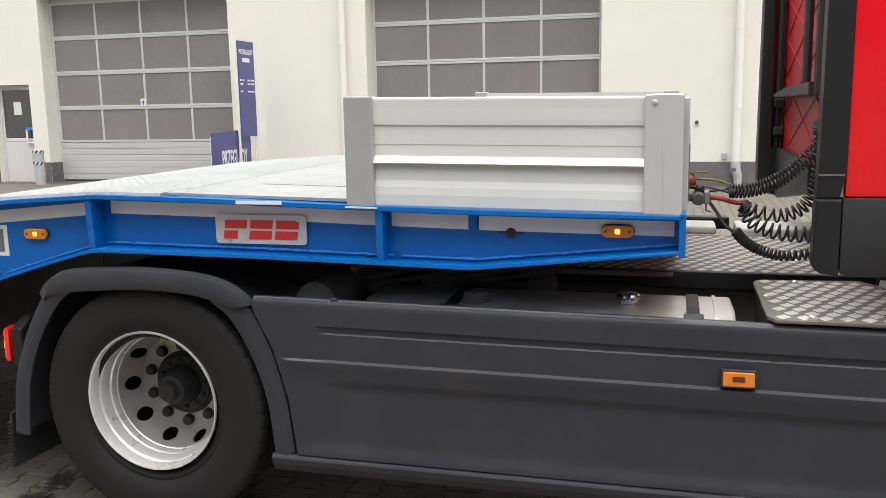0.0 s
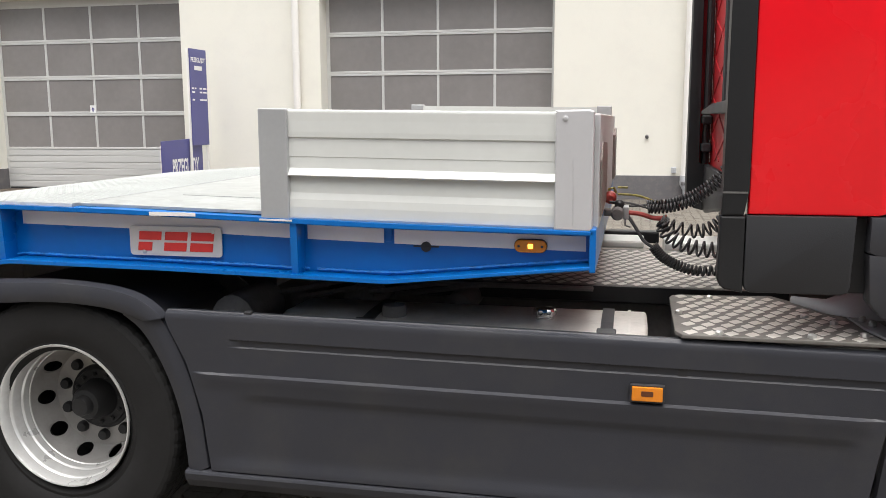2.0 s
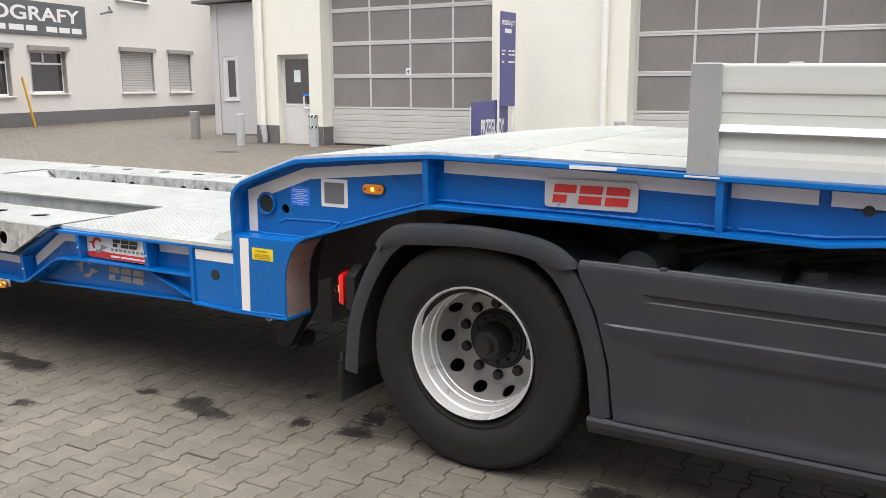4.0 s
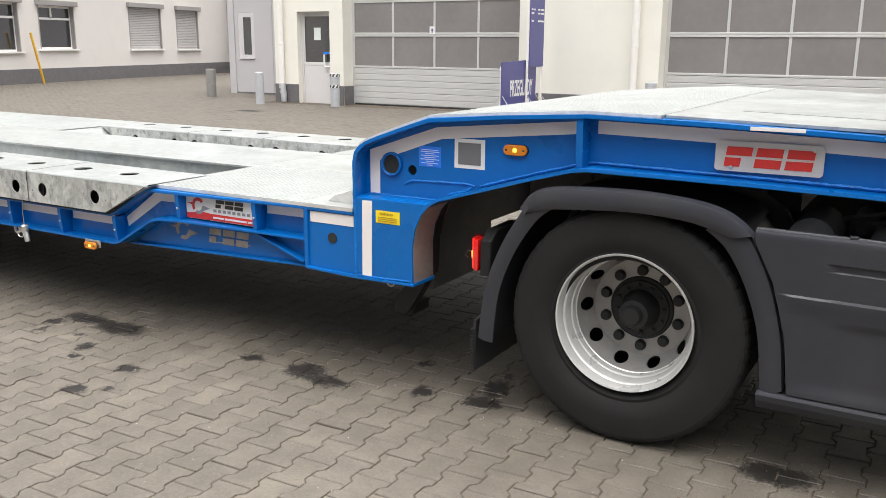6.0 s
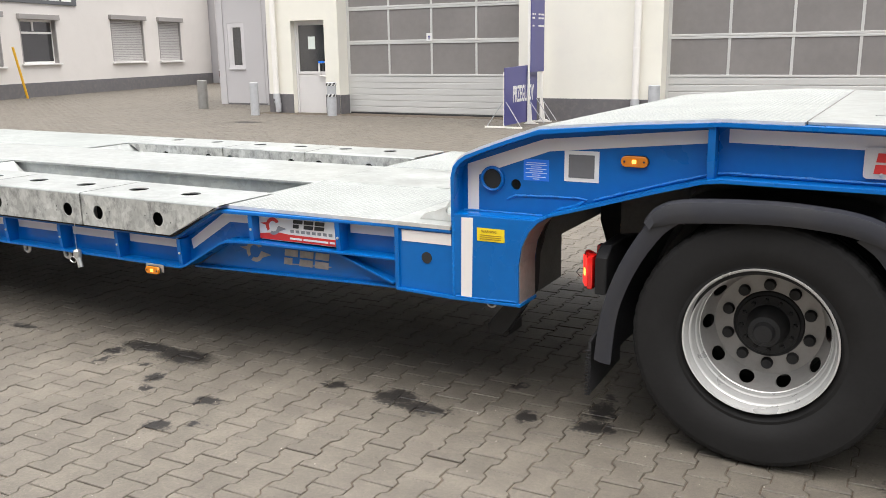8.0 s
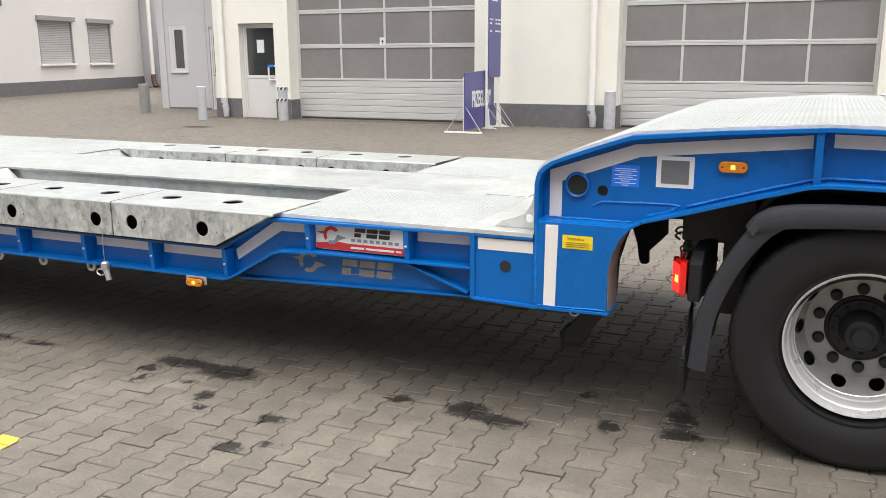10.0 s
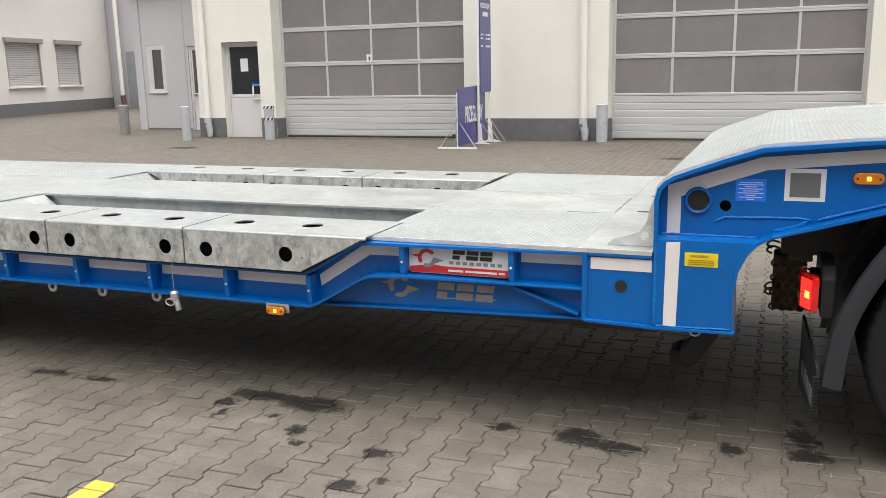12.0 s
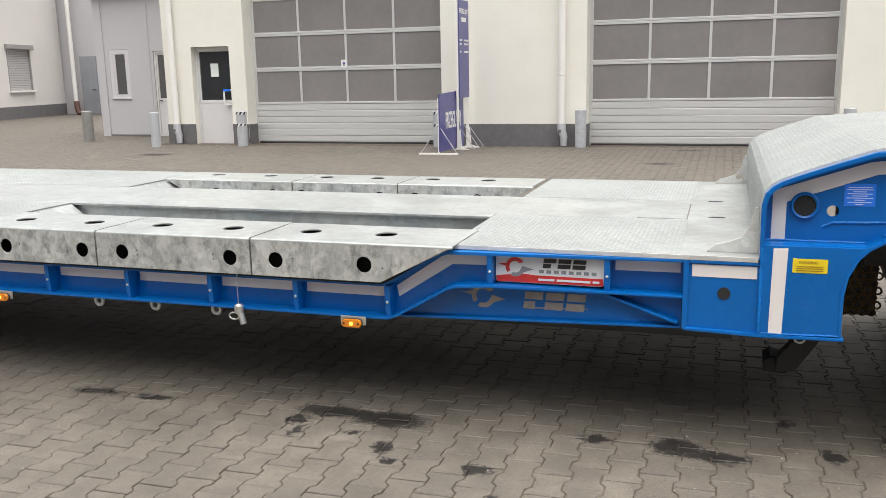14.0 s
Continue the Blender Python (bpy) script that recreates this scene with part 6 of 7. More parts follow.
part("lamp_window", box(-2.672, -2.650, 3.41, 3.46, 0.655, 0.80, 0.006), RED_LENS, tl)
part("wire_loop", tube([(-2.64, 3.2, 0.735), (-2.675, 3.2, 0.74), (-2.69, 3.2, 0.72), (-2.675, 3.2, 0.705)], 0.0025, 6), BLACK, tractor)

# bundle of rusty pipe ends under the frame end
bundle = part("rear_frame_block", box(-2.79, -2.62, 4.305, 4.5, 0.35, 0.66, 0.02), CHASSIS, tractor, "rusty block behind the frame")
for r in range(7):
    for c in range(4):
        px_, pz_ = -2.78 + c * 0.046 + (r % 2) * 0.023, 0.375 + r * 0.040
        ring_pts = [(px_ + 0.019 * math.cos(a), 4.296, pz_ + 0.019 * math.sin(a)) for a in [2 * math.pi * k / 10 for k in range(10)]]
        part("tube_end", tube(ring_pts, 0.006, 5, closed=True), RUST, bundle)
for pz_ in (0.47, 0.50, 0.70, 0.73):
    part("wire_hook", tube(smooth_line([(-2.76, 4.28, pz_), (-2.80, 4.27, pz_ + 0.012), (-2.825, 4.27, pz_ - 0.01), (-2.80, 4.28, pz_ - 0.03)]), 0.006, 6), RUST, bundle)
part("frame_end", box(-2.757, -2.40, 4.03, 4.145, 0.72, 1.13, 0.01), CHASSIS, tractor)
part("frame_end", box(-2.757, -2.40, 5.03, 5.145, 0.72, 1.13, 0.01), CHASSIS, tractor)
part("end_cross_member", box(-2.72, -2.60, 4.15, 5.02, 0.66, 1.0, 0.01), CHASSIS, tractor)

# side skirt


def lerp_line(z, pts):
    for (z0, x0), (z1, x1) in zip(pts, pts[1:]):
        if z0 >= z >= z1:
            return x0 + (x1 - x0) * (z0 - z) / (z0 - z1)
    return pts[-1][1]


def step(a, b, v):
    t = min(1, max(0, (v - a) / (b - a)))
    return t * t * (3 - 2 * t)


def skirt_panel():
    """The moulded side panel: rounded top edge, a long groove, a ledge and a sunk field below."""
    bm = bmesh.new()
    left = [(1.005, -1.415), (0.955, -1.415), (0.80, -1.336), (0.60, -1.279), (0.378, -1.252)]
    right = [(1.005, 1.168), (0.96, 1.160), (0.80, 1.134), (0.65, 1.108), (0.49, 1.085), (0.378, 1.080)]
    ks = [0, 0.004, 0.009, 0.016, 0.028, 0.06, 0.11, 0.157, 0.160, 0.163, 0.166, 0.170, 0.19, 0.203, 0.205, 0.209, 0.214, 0.217, 0.26, 0.32, 0.37, 0.373, 0.376, 0.380, 0.384, 0.387, 0.39, 0.41, 0.43, 0.46, 0.49, 0.51, 0.53, 0.55, 0.58, 0.65, 0.72, 0.80, 0.87, 0.90, 0.93, 0.96, 0.98, 1.0]
    nx = 110
    rows = []
    for k in ks:
        row = []
        for i in range(nx + 1):
            t = i / nx
            drop = -0.030 * t                      # the panel hangs a little lower towards the cab
            z = 1.003 - k * 0.625
            x = lerp_line(z, left) * (1 - t) + lerp_line(z, right) * t
            zz = z + drop * (1 - k)
            d = 0.0
            d += 0.022 * (1 - step(0, 0.028, k)) ** 2
            g = step(-1.15, -1.13, x) * (1 - step(1.10, 1.125, x))
            d += 0.012 * g * step(0.160, 0.166, k) * (1 - 0.45 * step(0.205, 0.214, k))
            l = step(-1.30, -1.275, x) * (1 - step(1.07, 1.09, x))
            d -= (0.0066 * g + 0.009 * l) * step(0.373, 0.384, k)
            d += 0.009 * l * step(0.39, 0.50, k)
            f = step(-1.16, -1.02, x + (k - 0.52) * 0.3) * (1 - step(0.98, 1.06, x))
            d += 0.012 * f * step(0.50, 0.545, k) * (1 - step(0.90, 0.99, k))
            row.append(bm.verts.new((x, YS + d, zz)))
        rows.append(row)
    for a, b in zip(rows, rows[1:]):
        for i in range(nx):
            bm.faces.new((a[i], a[i + 1], b[i + 1], b[i]))
    back = [bm.verts.new((v.co.x, YS + 0.06, v.co.z - 0.004)) for v in rows[0]]
    for i in range(nx):
        bm.faces.new((rows[0][i], back[i], back[i + 1], rows[0][i + 1]))
    return bm


skirt = part("side_skirt", skirt_panel(), PLASTIC, tractor, "dark grey moulded side skirt with long grooves", smooth=True)
part("skirt_sill", prism([(YS + 0.006, 0.373), (YS - 0.006, 0.369), (YS - 0.010, 0.360), (YS - 0.004, 0.335), (YS + 0.02, 0.300), (YS + 0.06, 0.283), (YS + 0.12, 0.280), (YS + 0.12, 0.373)], -1.36, 1.085, axis="x"), PLASTIC, tractor, "curved lower sill of the skirt")
part("clip", box(-1.10, -1.07, YS + 0.015, YS + 0.04, 0.995, 1.006, 0.003), BLACK, tractor)
lampf = part("indicator_lamp", prism(rounded(0.312, 0.428, 0.762, 0.826, 0.006), YS - 0.012, YS + 0.004, 0.003), BLACK, tractor, "amber side marker in a black frame on the skirt")
part("lens", prism(rounded(0.319, 0.421, 0.769, 0.819, 0.004), YS - 0.019, YS - 0.011, 0.003), AMBER, lampf)
part("lens_core", prism(rounded(0.350, 0.390, 0.787, 0.805, 0.003), YS - 0.0205, YS - 0.0185), mat("brown_lens_core", (0.10, 0.03, 0.01), 0.3), lampf)

# fuel tank, chassis and catwalks behind the skirt
part("frame_rail", box(-2.55, 2.5, 4.05, 4.13, 0.60, 0.90, 0.006), CHASSIS, tractor)
part("frame_rail", box(-2.55, 2.5, 5.04, 5.12, 0.60, 0.90, 0.006), CHASSIS, tractor)
for x in (-2.4, -1.0, 0.3, 1.6):
    part("cross_member", box(x - 0.06, x + 0.06, 4.13, 5.04, 0.65, 0.85), CHASSIS, tractor)
part("fifth_wheel", prism(rounded(-2.2, -1.2, 4.1, 5.1, 0.2), 1.07, 1.125, axis="z"), CHASSIS, tractor)
part("fifth_wheel_mount", box(-2.0, -1.4, 4.13, 5.04, 0.90, 1.07), CHASSIS, tractor)
part("under_floor", box(-1.3, 1.2, 3.25, 4.04, 0.36, 0.40), CHASSIS, tractor)
tp = [(3.20, 0.45), (3.20, 0.79), (3.215, 0.86), (3.26, 0.915), (3.33, 0.943), (3.42, 0.952), (3.66, 0.952), (3.74, 0.925), (3.77, 0.86), (3.77, 0.45)]
tank = part("fuel_tank", prism(tp, -1.05, 0.372, 0.012, axis="x"), ALU, tractor, "brushed aluminium fuel tank", smooth=True)
part("tank_end_rim", prism([(y, z + 0.006 * (z > 0.5)) for y, z in tp], 0.300, 0.312, axis="x"), ALU, tank)
for x in (0.19, -0.72):
    part("strap", prism(offset_line(tp[:9], 0.008) + tp[:9][::-1], x + 0.012, x + 0.058, axis="x"), BLACK, tank, "black tank strap")
    part("strap_clamp", prism([(3.19, 0.895), (3.215, 0.925), (3.30, 0.965), (3.30, 0.945), (3.20, 0.88)], x, x + 0.07, 0.004, axis="x"), BLACK, tank)
cap = part("filler_cap", lathe([(0.034, 0.948), (0.036, 0.958), (0.034, 0.964), (0.041, 0.968), (0.042, 0.985), (0.038, 0.994), (0.020, 0.998), (0.004, 0.998)], -0.013, 3.47, 32, axis="z", wobble=lambda j, k: 0.0035 if j in (3, 4) and k % 4 < 2 else 0), CHROME, tank, "chrome filler cap", smooth=True)
part("filler_cap", lathe([(0.05, 0.95), (0.05, 0.975), (0.044, 0.992), (0.01, 0.996)], -0.60, 3.42, 24, axis="z"), CHASSIS, tank, smooth=True)
for k, (x, y, r) in enumerate(((-1.25, 3.5, 0.09), (-0.85, 3.9, 0.07), (-0.4, 3.85, 0.06), (-1.1, 3.85, 0.05))):
    part("air_vessel", lathe([(r * 0.4, y - 0.2), (r, y - 0.16), (r, y + 0.16), (r * 0.4, y + 0.2)], x, 0.93, 16), CHASSIS, tractor, smooth=True)
for k in range(4):
    part("air_line", tube([(-1.3 + k * 0.2, 3.6 + k * 0.07, 0.95), (-0.9 + k * 0.2, 3.75, 1.02), (-0.3 + k * 0.15, 3.9, 0.99)], 0.012, 6), CHASSIS, tractor)


def checker(name, poly, z, thick, label):
    """Aluminium checker plate; its raised lozenges are one mesh on top, their sky glint painted pale."""
    p = part(name, prism(poly, z - thick, z, 0.003, axis="z"), CHECK, tractor, label)
    bm = bmesh.new()
    xs, ys = [q[0] for q in poly], [q[1] for q in poly]

    def inside(x, y):
        c = False
        for (x0, y0), (x1, y1) in zip(poly, poly[1:] + poly[:1]):
            if (y0 > y) != (y1 > y) and x < x0 + (x1 - x0) * (y - y0) / (y1 - y0):
                c = not c
        return c

    px, py = 0.033, 0.060
    n = 0
    x = min(xs) + 0.018
    while x < max(xs) - 0.012:
        y = min(ys) + (0.040 if n % 2 else 0.100)
        while y < max(ys) - 0.012:
            if all(inside(x + dx, y + dy) for dx, dy in ((-0.020, 0), (0.020, 0), (0, -0.040), (0, 0.040))):
                for L, W, h in ((0.0250, 0.0350, 0.0), (0.0225, 0.0300, 0.0018)):
                    ring_ = [bm.verts.new((x + u + 0.2 * v, y + v, z + h)) for u, v in ((L, 0), (0, W), (-L, 0), (0, -W))]
                    if h:
                        bm.faces.new(ring_)
                        for k in range(4):
                            bm.faces.new((low[k], low[(k + 1) % 4], ring_[(k + 1) % 4], ring_[k]))
                    low = ring_
            y += 2 * py
        x += px
        n += 1
    st = part("tread_relief", bm, LOZ_GLINT, p)
    tagged(st, kind="stuff")
    return p


stp = checker("step_plate", [(0.456, 3.165), (0.478, 3.115), (1.12, 3.115), (1.078, 3.30), (1.062, 3.48), (0.905, 3.76), (0.862, 3.83), (0.64, 3.80), (0.50, 3.795), (0.472, 3.775), (0.460, 3.73)], 1.002, 0.014, "worn aluminium checker plate step behind the cab")
for x, y in ((0.615, 3.73), (0.482, 3.44), (0.597, 3.14), (0.889, 3.15), (1.06, 3.2), (0.92, 3.45), (1.0, 3.36)):
    part("bolt_head", lathe([(0.014, 1.002), (0.014, 1.012), (0.008, 1.016)], x, y, 8, axis="z"), ZINC, stp)
part("step_skirt", prism([(3.12, 0.972), (3.12, 0.80), (3.72, 0.80), (3.72, 0.972)], 0.47, 0.50, axis="x"), BLACK, tractor)
part("step_bracket", prism([(1.066, 3.47), (1.15, 3.42), (1.18, 3.115), (1.123, 3.115), (1.082, 3.30)], 1.002, 1.010, 0.002, axis="z"), SILVER_DK, tractor, "grey bracket beside the step")
for x, y in ((1.10, 3.40), (1.115, 3.33), (1.14, 3.17)):
    part("bolt_head", lathe([(0.012, 1.010), (0.012, 1.022), (0.006, 1.028)], x, y, 8, axis="z"), ZINC, tractor)


def curved_sheet(low, high, n=6, th=0.005):
    """A bent sheet between two edges, bellied upwards, with its thickness."""
    bm = bmesh.new()
    rows = []
    for dz in (0.0, -th):
        rows.append([[bm.verts.new(Vector(p).lerp(Vector(q), k / n) + Vector((0, 0, dz + 0.018 * math.sin(math.pi * k / n)))) for k in range(n + 1)] for p, q in zip(low, high)])
    for side in rows:
        for a, b in zip(side, side[1:]):
            for k in range(n):
                bm.faces.new((a[k], a[k + 1], b[k + 1], b[k]))
    for k in range(n):
        for e in (0, -1):
            bm.faces.new((rows[0][e][k], rows[0][e][k + 1], rows[1][e][k + 1], rows[1][e][k]))
    for a, b, c, d in zip(rows[0], rows[0][1:], rows[1], rows[1][1:]):
        for e in (0, -1):
            bm.faces.new((a[e], b[e], d[e], c[e]))
    bmesh.ops.recalc_face_normals(bm, faces=bm.faces)
    return bm


part("bent_sheet", curved_sheet([(0.915, 3.72, 1.008), (1.0, 3.53, 1.010), (1.07, 3.46, 1.012), (1.15, 3.42, 1.013), (1.25, 3.40, 1.02)], [(0.925, 3.73, 1.010), (1.03, 3.64, 1.035), (1.10, 3.58, 1.085), (1.16, 3.55, 1.120), (1.26, 3.52, 1.16)]), SILVER_DK, tractor, "dusty bent sheet beside the step", smooth=True)
cat = checker("catwalk_plate", [(-1.1, 3.95), (0.95, 3.95), (0.95, 5.02), (-1.1, 5.02)], 1.0, 0.02, "aluminium checker plate catwalk over the frame")
part("catwalk_edge", box(-1.1, 0.95, 3.934, 3.948, 0.93, 0.998, 0.002), FAIRING, tractor)
part("battery_box", box(0.12, 0.38, 5.04, 5.3, 1.0, 1.045, 0.012), SILVER, tractor, "pale box beyond the catwalk")
part("rear_crossbar", box(0.1, 0.47, 5.41, 5.5, 0.98, 1.05, 0.01), FAIRING, tractor)
part("white_box", box(0.49, 0.95, 5.06, 5.4, 0.94, 1.035, 0.012), SILVER, tractor, "pale cover beyond the catwalk")

# cab
cabz = 3.6
part("cab_side", prism([(0.6685, 1.405), (0.6685, cabz), (1.083, cabz), (1.085, 1.60), (1.092, 1.46), (1.080, 1.412), (1.06, 1.405)], 3.125, 3.18, 0.012), RED, tractor, "glossy red cab side panel", smooth=True)
dpts = [(1.094, 1.44), (1.102, 1.412), (1.13, 1.405), (2.3, 1.405), (2.3, cabz), (1.092, cabz), (1.094, 1.60)]
cd = part("cab_door", prism(dpts, 3.122, 3.18, 0.012), RED, tractor, "glossy red cab door", smooth=True)
part("door_moulding", prism(rounded(1.15, 2.2, 1.50, 2.1, 0.05), 3.112, 3.124, 0.008), RED, cd, smooth=True)
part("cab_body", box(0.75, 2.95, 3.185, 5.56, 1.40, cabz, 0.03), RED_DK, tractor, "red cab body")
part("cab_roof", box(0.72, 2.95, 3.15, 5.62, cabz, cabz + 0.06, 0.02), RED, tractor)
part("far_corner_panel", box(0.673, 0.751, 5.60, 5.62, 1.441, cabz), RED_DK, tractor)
part("far_cab_side", box(0.752, 2.9, 5.565, 5.62, 1.405, cabz, 0.01), RED, tractor)
# quilted rear wall: pressed diagonal beads
def bead(z0, lean):
    pts = [(0.748, y, z0 + lean * (y - 4.35)) for y in [3.3 + 0.106 * k for k in range(21)]]
    return [p for p in pts if 1.47 < p[2] < 3.5]


for k in range(14):
    for lean in (0.29, -0.29):
        pts = bead(1.30 + 0.215 * k, lean)
        if len(pts) > 1:
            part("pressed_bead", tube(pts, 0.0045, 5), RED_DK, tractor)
part("rear_shelf", prism([(4.1, 1.735), (5.42, 1.735), (5.42, 1.755), (4.75, 1.785), (4.1, 1.79)], 0.68, 0.748, 0.006, axis="x"), BLACK, tractor)
for y in (5.50, 4.45, 4.08):
    part("rear_conduit", tube([(0.718, y, 1.45 if y > 5 else 1.74), (0.718, y, 3.4)], 0.020, 8), BLACK, tractor)
part("conduit_clip", box(0.690, 0.748, 5.44, 5.55, 1.52, 1.57, 0.01), BLACK, tractor)
part("conduit_clip", box(0.690, 0.748, 5.44, 5.55, 1.68, 1.73, 0.01), BLACK, tractor)
part("rear_apron", prism([(4.2, 1.31), (4.2, 1.45), (5.458, 1.45), (5.458, 1.178), (5.38, 1.172)], 0.71, 0.748, 0.012, axis="x"), FAIRING, tractor)
# side fairings
part("side_fairing", prism([(0.588, 1.50), (0.596, cabz), (0.668, cabz), (0.668, 1.48), (0.655, 1.40), (0.585, 1.40)], 3.118, 3.19, 0.008), FAIRING, tractor, "black plastic cab edge trim")
part("fairing_joint", box(0.586, 0.664, 3.116, 3.12, 1.474, 1.480), CHASSIS, tractor)
part("lower_fairing", prism([(0.582, 1.400), (0.581, 1.19), (0.588, 1.172), (0.604, 1.160), (0.660, 1.150), (0.660, 1.400)], 3.112, 3.18, 0.006), FAIRING, tractor)
part("lower_panel", prism([(0.662, 1.404), (0.662, 1.175), (0.668, 1.160), (0.682, 1.153), (0.955, 1.153), (0.976, 1.160), (0.985, 1.18), (0.992, 1.404)], 3.110, 3.17, 0.006), PLASTIC_L, tractor, "dark grey corner panel under the cab", smooth=True)
part("far_fairing", prism([(0.617, 1.45), (0.617, 1.28), (0.630, 1.225), (0.66, 1.190), (0.71, 1.178), (0.745, 1.178), (0.745, 1.44), (0.672, 1.45), (0.672, cabz), (0.625, cabz)], 5.46, 5.62, 0.01), FAIRING, tractor, "black plastic cab edge trim on the far side", smooth=True)
# entry steps and front mudguard
part("entry_panel", prism([(1.036, 1.404), (1.9, 1.404), (1.9, 1.19), (1.30, 1.19), (1.034, 1.29)], 3.12, 3.2, 0.01), PLASTIC, tractor, smooth=True)
part("entry_panel", prism([(1.034, 1.285), (1.9, 1.285), (1.9, 1.02), (1.22, 1.02), (1.08, 1.085), (1.044, 1.13)], 3.118, 3.2, 0.012), PLASTIC, tractor, "dark grey entry panel behind the front wheel", smooth=True)
go = smooth_line([(1.055, 1.15), (1.165, 1.045), (1.186, 0.985), (1.150, 0.80), (1.118, 0.60), (1.096, 0.40)])
gi = smooth_line([(1.12, 1.20), (1.32, 1.10), (1.38, 0.96), (1.30, 0.80), (1.235, 0.60), (1.215, 0.40)])
part("front_arch", guard(go, gi, YS + 0.012, 3.6), PLASTIC, tractor, "dark grey arch of the front wheel", smooth=True)
part("arch_grille", box(0.985, 1.10, 3.175, 3.4, 1.15, 1.40, 0.006), FAIRING, tractor)
fw = part("front_wheel", lathe([(0.3, 3.42), (0.31, 3.20), (0.40, 3.17), (0.47, 3.18), (0.50, 3.21), (0.505, 3.25), (0.505, 3.42), (0.48, 3.46), (0.3, 3.46)], 1.80, 0.508, 72), RUBBER, tractor, "front wheel", smooth=True)
part("rim", lathe([(0.30, 3.20), (0.29, 3.23), (0.26, 3.25), (0.10, 3.22), (0.02, 3.20)], 1.80, 0.508, 40), RIM, fw, smooth=True)
part("arch_liner", box(1.25, 2.4, 3.25, 3.6, 1.03, 1.10), CHASSIS, tractor)

# couplings and coiled lines between cab and trailer


def coil(path, turns, r, t, n=14):
    """A coiled line along a path."""
    pts = smooth_line(path, 12)
    out = []
    total = turns * n
    for k in range(total + 1):
        s = k / total * (len(pts) - 1)
        i = min(int(s), len(pts) - 2)
        f = s - i
        p = Vector(pts[i]) * (1 - f) + Vector(pts[i + 1]) * f
        d = (Vector(pts[i + 1]) - Vector(pts[i])).normalized()
        sd = d.cross(Vector((0, 0, 1))).normalized()
        up = sd.cross(d)
        a = 2 * math.pi * k / n
        out.append(p + r * (math.cos(a) * sd + math.sin(a) * up))
    return tube(out, t, 6)


CY = 3.95
COILS = [([(0.37, CY, 1.335), (0.45, CY, 1.338), (0.54, CY, 1.365), (0.62, CY, 1.42), (0.70, CY, 1.50), (0.745, CY, 1.56)], 30, 0.0165, 0.0048),
         ([(0.37, CY + 0.1, 1.345), (0.46, CY + 0.1, 1.352), (0.55, CY + 0.1, 1.385), (0.64, CY + 0.1, 1.45), (0.745, CY + 0.1, 1.58)], 30, 0.0155, 0.0046),
         ([(0.424, CY - 0.02, 1.286), (0.454, CY - 0.02, 1.271), (0.573, CY - 0.02, 1.246), (0.659, CY - 0.02, 1.283), (0.701, CY - 0.02, 1.352), (0.713, CY - 0.02, 1.427), (0.714, CY - 0.02, 1.516), (0.706, CY - 0.02, 1.611)], 25, 0.026, 0.0052),
         ([(0.428, CY - 0.06, 1.275), (0.467, CY - 0.06, 1.223), (0.541, CY - 0.06, 1.187), (0.629, CY - 0.06, 1.175), (0.708, CY - 0.06, 1.177)], 11, 0.030, 0.0055),
         ([(0.395, CY - 0.1, 1.19), (0.43, CY - 0.1, 1.15), (0.49, CY - 0.1, 1.115), (0.58, CY - 0.1, 1.092), (0.70, CY - 0.1, 1.105)], 24, 0.0175, 0.006)]
for path, turns, r, t in COILS:
    part("coiled_line", coil(path, turns, r, t), BLACK, tractor, "black coiled air or power line", smooth=True)
part("line_terminal", box(0.70, 0.745, CY - 0.03, CY + 0.11, 1.575, 1.635, 0.012), FAIRING, tractor, "black terminal block on the cab rear")
part("terminal_nut", lathe([(0.012, 1.585), (0.012, 1.60)], 0.712, CY - 0.02, 6, axis="z"), ZINC, tractor)
part("hose", tube(smooth_line([(0.28, CY, 1.318), (0.34, CY, 1.312), (0.40, CY, 1.295), (0.45, CY, 1.30)]), 0.010, 8), HOSE_R, tractor, "red air hose", smooth=True)
part("hose", tube(smooth_line([(0.24, CY + 0.2, 1.378), (0.33, CY + 0.2, 1.372), (0.42, CY + 0.2, 1.340)]), 0.0055, 8), HOSE_Y, tractor, "yellow striped air hose", smooth=True)
part("cable", tube(smooth_line([(0.285, CY - 0.03, 1.31), (0.315, CY - 0.05, 1.27), (0.355, CY - 0.08, 1.21), (0.395, CY - 0.1, 1.185)]), 0.007, 6), BLACK, tractor, smooth=True)
part("cable", tube(smooth_line([(0.21, CY, 1.362), (0.29, CY, 1.358), (0.37, CY, 1.338)]), 0.005, 6), BLACK, tractor, smooth=True)
part("cable", tube(smooth_line([(0.21, CY + 0.1, 1.35), (0.30, CY + 0.1, 1.335), (0.38, CY + 0.1, 1.345)]), 0.005, 6), BLACK, tractor, smooth=True)
cp = part("coupling", lathe([(0.022, CY - 0.10), (0.026, CY - 0.09), (0.026, CY + 0.05), (0.02, CY + 0.07)], 0.245, 1.318, 18), CHASSIS, trailer, "dark air coupling on the neck front", smooth=True)
part("coupling_arm", box(0.188, 0.29, CY - 0.025, CY + 0.025, 1.302, 1.334, 0.006), CHASSIS, cp)
part("coupling_flange", box(0.268, 0.292, CY - 0.05, CY + 0.04, 1.292, 1.346, 0.005), SILVER_DK, cp)
part("coupling_tail", tube([(0.278, CY - 0.05, 1.295), (0.278, CY - 0.05, 1.268), (0.30, CY - 0.05, 1.262)], 0.004, 6), CHASSIS, cp)
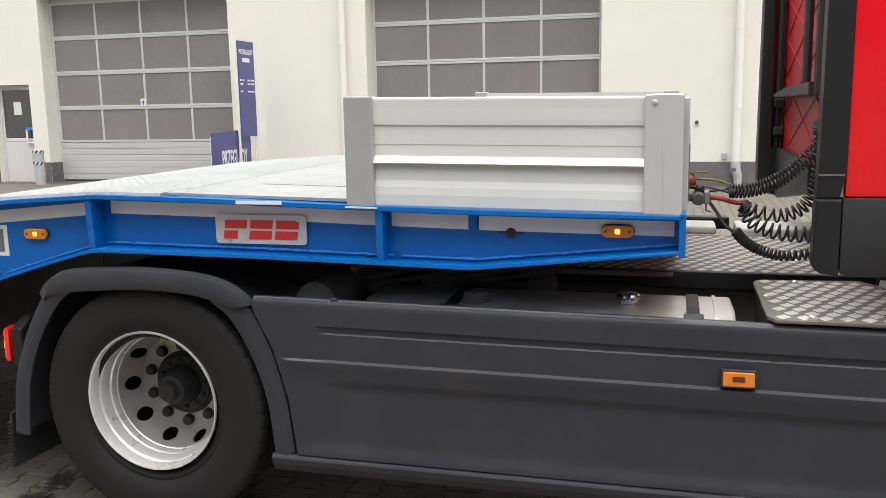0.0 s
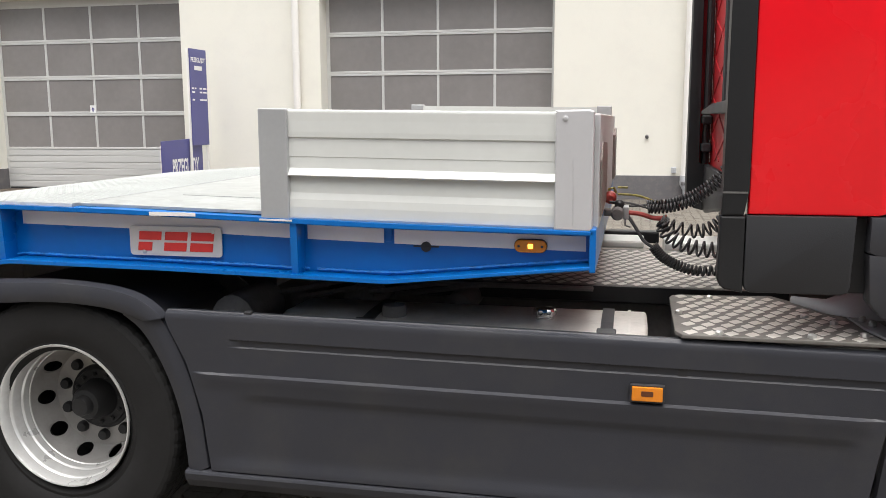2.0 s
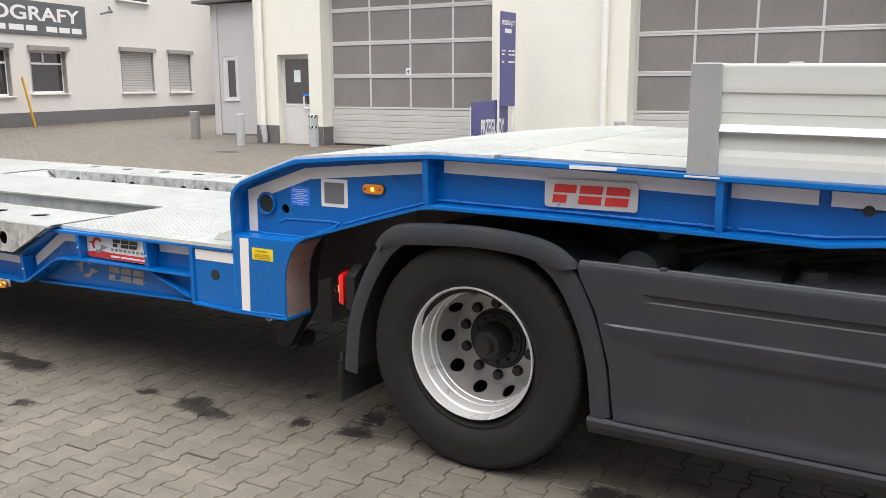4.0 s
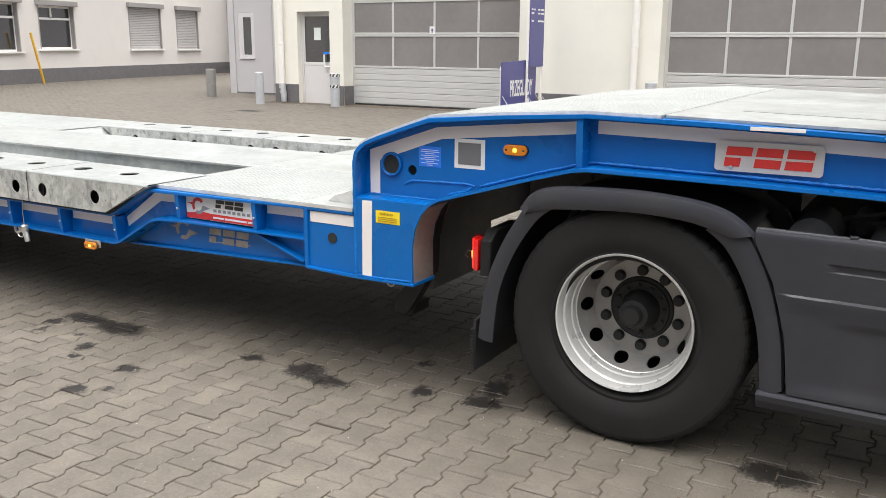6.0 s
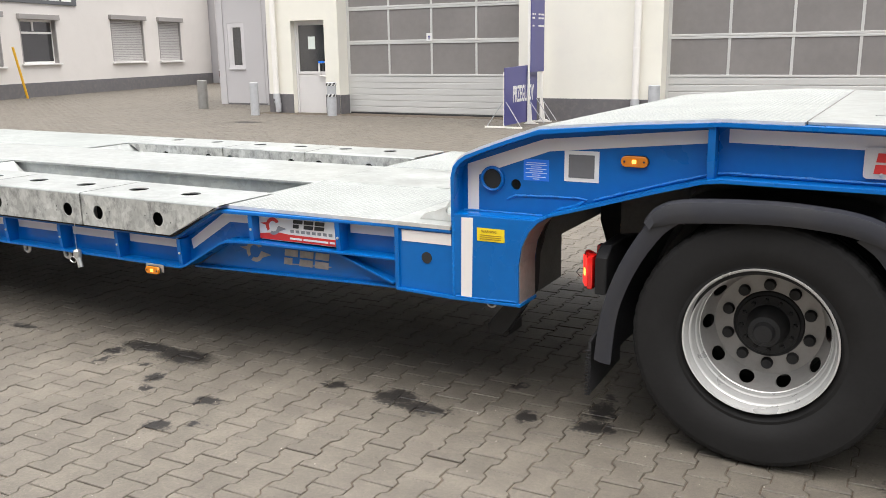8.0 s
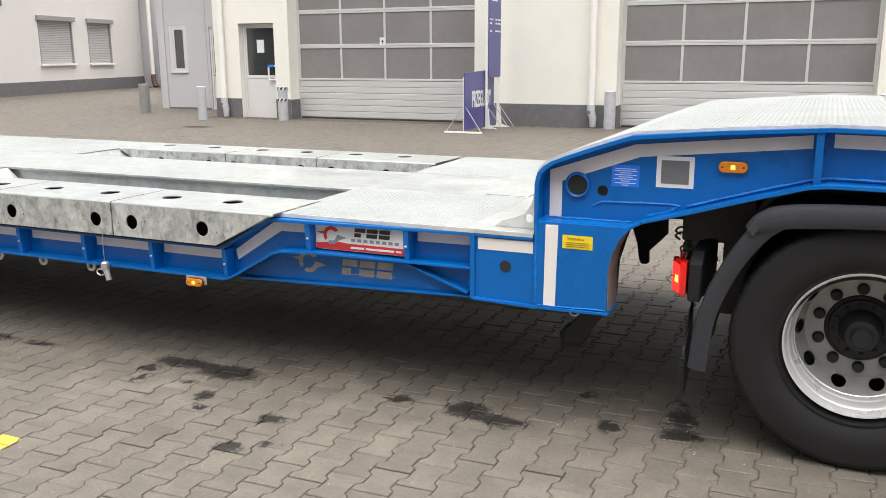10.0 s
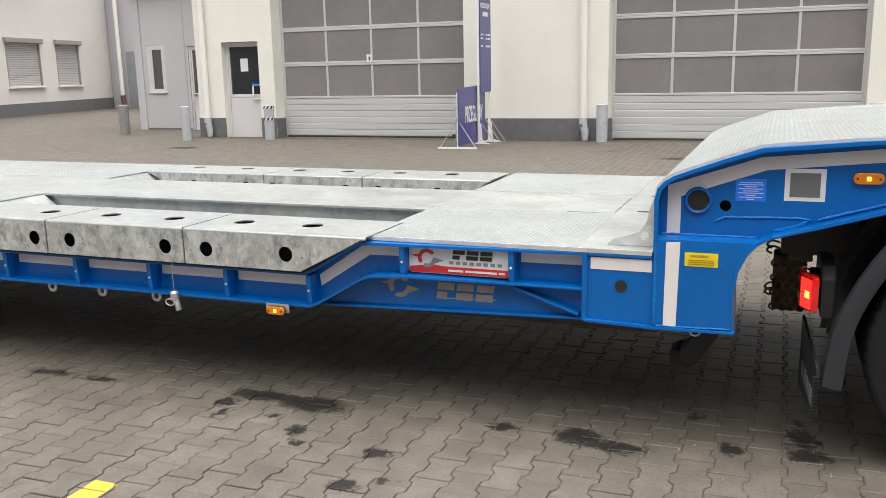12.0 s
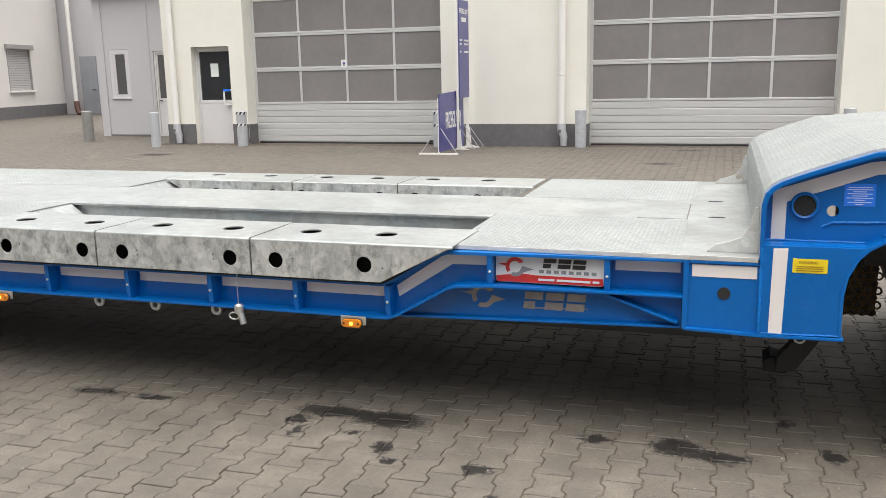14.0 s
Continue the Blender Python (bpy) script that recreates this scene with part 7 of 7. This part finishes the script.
part("red_coupling", lathe([(0.012, CY + 0.02), (0.026, CY + 0.03), (0.026, CY + 0.09), (0.02, CY + 0.10)], 0.212, 1.376, 18), HOSE_R, cp, "red coupling head", smooth=True)
part("yellow_coupling", tube([(0.20, CY + 0.15, 1.37), (0.205, CY + 0.15, 1.405), (0.225, CY + 0.15, 1.41), (0.235, CY + 0.15, 1.385)], 0.006, 8), HOSE_Y, cp, "yellow coupling lever", smooth=True)
part("yellow_handle", box(0.24, 0.285, CY + 0.14, CY + 0.17, 1.408, 1.416, 0.003), HOSE_Y, cp)
part("black_knob", lathe([(0.008, CY - 0.02), (0.020, CY - 0.01), (0.020, CY + 0.02), (0.008, CY + 0.03)], 0.252, 1.352, 16), BLACK, cp, smooth=True)

# ---- interlocking concrete pavers ----
PL, PS, PA, PK = 0.199, 0.1443, 0.0115, 0.036


def outline(gap, inset):
    """Double-T paver: wide ends, narrow waist; its length runs across the truck."""
    q, d = PL / 4, 0.012
    half = PL / 2 - gap - inset
    us = [-half, -q - d, -q + d, q - d, q + d, half]
    fs = [PA, PA, -PA, -PA, PA, PA]
    right = [(PS / 2 + f - gap - inset, u) for u, f in zip(us, fs)]
    left = [(-(PS / 2 + f - gap - inset), u) for u, f in zip(us, fs)]
    return right + left[::-1]


TOPO, EDGE = outline(0.0030, 0.0030), outline(0.0030, 0.0)
PX0, PY0 = -3.345, 2.43 + PL / 2


def paver_mesh(sides=True):
    """Vertices and faces of one paver about its middle, top at zero."""
    n = len(TOPO)
    vs = [(x, y + PK * x, 0.0) for x, y in TOPO] + [(x, y + PK * x, -0.003) for x, y in EDGE]
    fs = [tuple(range(n))] + [(i, n + i, n + (i + 1) % n, (i + 1) % n) for i in range(n)]
    if sides:
        vs += [(x, y + PK * x, -0.03) for x, y in EDGE]
        fs += [(n + i, 2 * n + i, 2 * n + (i + 1) % n, n + (i + 1) % n) for i in range(n)]
    return vs, fs


def spots(x0, x1, y0, y1):
    for k in range(math.ceil((x0 - PX0) / PS), math.floor((x1 - PX0) / PS) + 1):
        o = PY0 + (PL / 2 if k % 2 else 0)
        for j in range(math.ceil((y0 - o) / PL), math.floor((y1 - o) / PL) + 1):
            yield PX0 + k * PS, o + j * PL + PK * k * PS


def jitter(rnd):
    return rnd.gauss(0, 0.0009), rnd.gauss(0, 0.006), rnd.gauss(0, 0.006)


def paver_field(name, places, sides, seedn, label):
    rnd = random.Random(seedn)
    vs, fs = paver_mesh(sides)
    base = np.array(vs)
    V, F = [], []
    for x, y in places:
        dz, ax, ay = jitter(rnd)
        p = base.copy()
        p[:, 2] += dz + rise(y) + ax * base[:, 0] + (ay + (0.007 if 6.5 < y < 18 else 0)) * base[:, 1]
        p[:, 0] += x + rnd.gauss(0, 0.0007)
        p[:, 1] += y + rnd.gauss(0, 0.0007)
        o = len(V) * len(base)
        V.append(p)
        F += [tuple(o + i for i in f) for f in fs]
    me = bpy.data.meshes.new(name)
    me.from_pydata(np.concatenate(V).tolist(), [], F)
    me.materials.append(PAVER)
    ob = new(name, me)
    ob.parent = ground
    return tagged(ob, label, kind="stuff")


NEAR = (-5.95, -1.45, 1.55, 3.25)
near = [p for p in spots(*NEAR)][:300]
taken = {(round(x, 3), round(y, 3)) for x, y in near}
rest = [p for p in spots(-16, 8.0, -3.2, 6.6) if (round(p[0], 3), round(p[1], 3)) not in taken]
paver_field("paver_field", rest, True, 11, "grey double-T concrete pavers with sandy joints")
far = [p for p in spots(-34, 4.0, 6.6, 18.1) if p[0] > -24 or p[1] > 12] + list(spots(-37, -16.95, 18.1, 34.6))
paver_field("paver_field", far, False, 12, "grey double-T concrete pavers before the workshop")
part("outer_yard", prism([(-60, -60), (60, -60), (60, -3.25), (-60, -3.25)], -0.0075, -0.004, axis="z"), FAR_GROUND, ground)
part("outer_yard", prism([(-60, -3.25), (-16.05, -3.25), (-16.05, 6.5), (-60, 6.5)], -0.0075, -0.004, axis="z"), FAR_GROUND, ground)
part("outer_yard", prism([(8.05, -3.25), (60, -3.25), (60, 6.5), (8.05, 6.5)], -0.0075, -0.004, axis="z"), FAR_GROUND, ground)
vs, fs = paver_mesh(True)
pm = bpy.data.meshes.new("paver")
pm.from_pydata(vs, [], fs)
pm.materials.append(PAVER)
rnd = random.Random(5)
for x, y in near:
    dz, ax, ay = jitter(rnd)
    ob = new("paver", pm)
    ob.matrix_basis = pose(x + rnd.gauss(0, 0.0007), y + rnd.gauss(0, 0.0007), rise(y) + dz, math.degrees(ay), math.degrees(-ax), 0)
    ob.parent = ground

# loose grit on the paving
V, Fc = [], []
rnd = random.Random(21)
for k in range(420):
    x, y, s = rnd.uniform(-8.0, -0.8), rnd.uniform(0.6, 3.4), rnd.uniform(0.0015, 0.0045)
    o = len(V)
    a = rnd.uniform(0, 6.28)
    V += [(x + s * math.cos(a + 2.1 * i), y + s * math.sin(a + 2.1 * i), 0.0005) for i in range(3)] + [(x, y, 0.0005 + s * rnd.uniform(0.7, 1.3))]
    Fc += [(o, o + 1, o + 3), (o + 1, o + 2, o + 3), (o + 2, o, o + 3)]
me = bpy.data.meshes.new("grit")
me.from_pydata(V, [], Fc)
me.materials.append(mat("pale_grit", (0.42, 0.39, 0.34), 0.8, vary=0.3, scale=9))
tagged(new("grit", me), "pale loose grit scattered on the paving", "grit", kind="stuff")
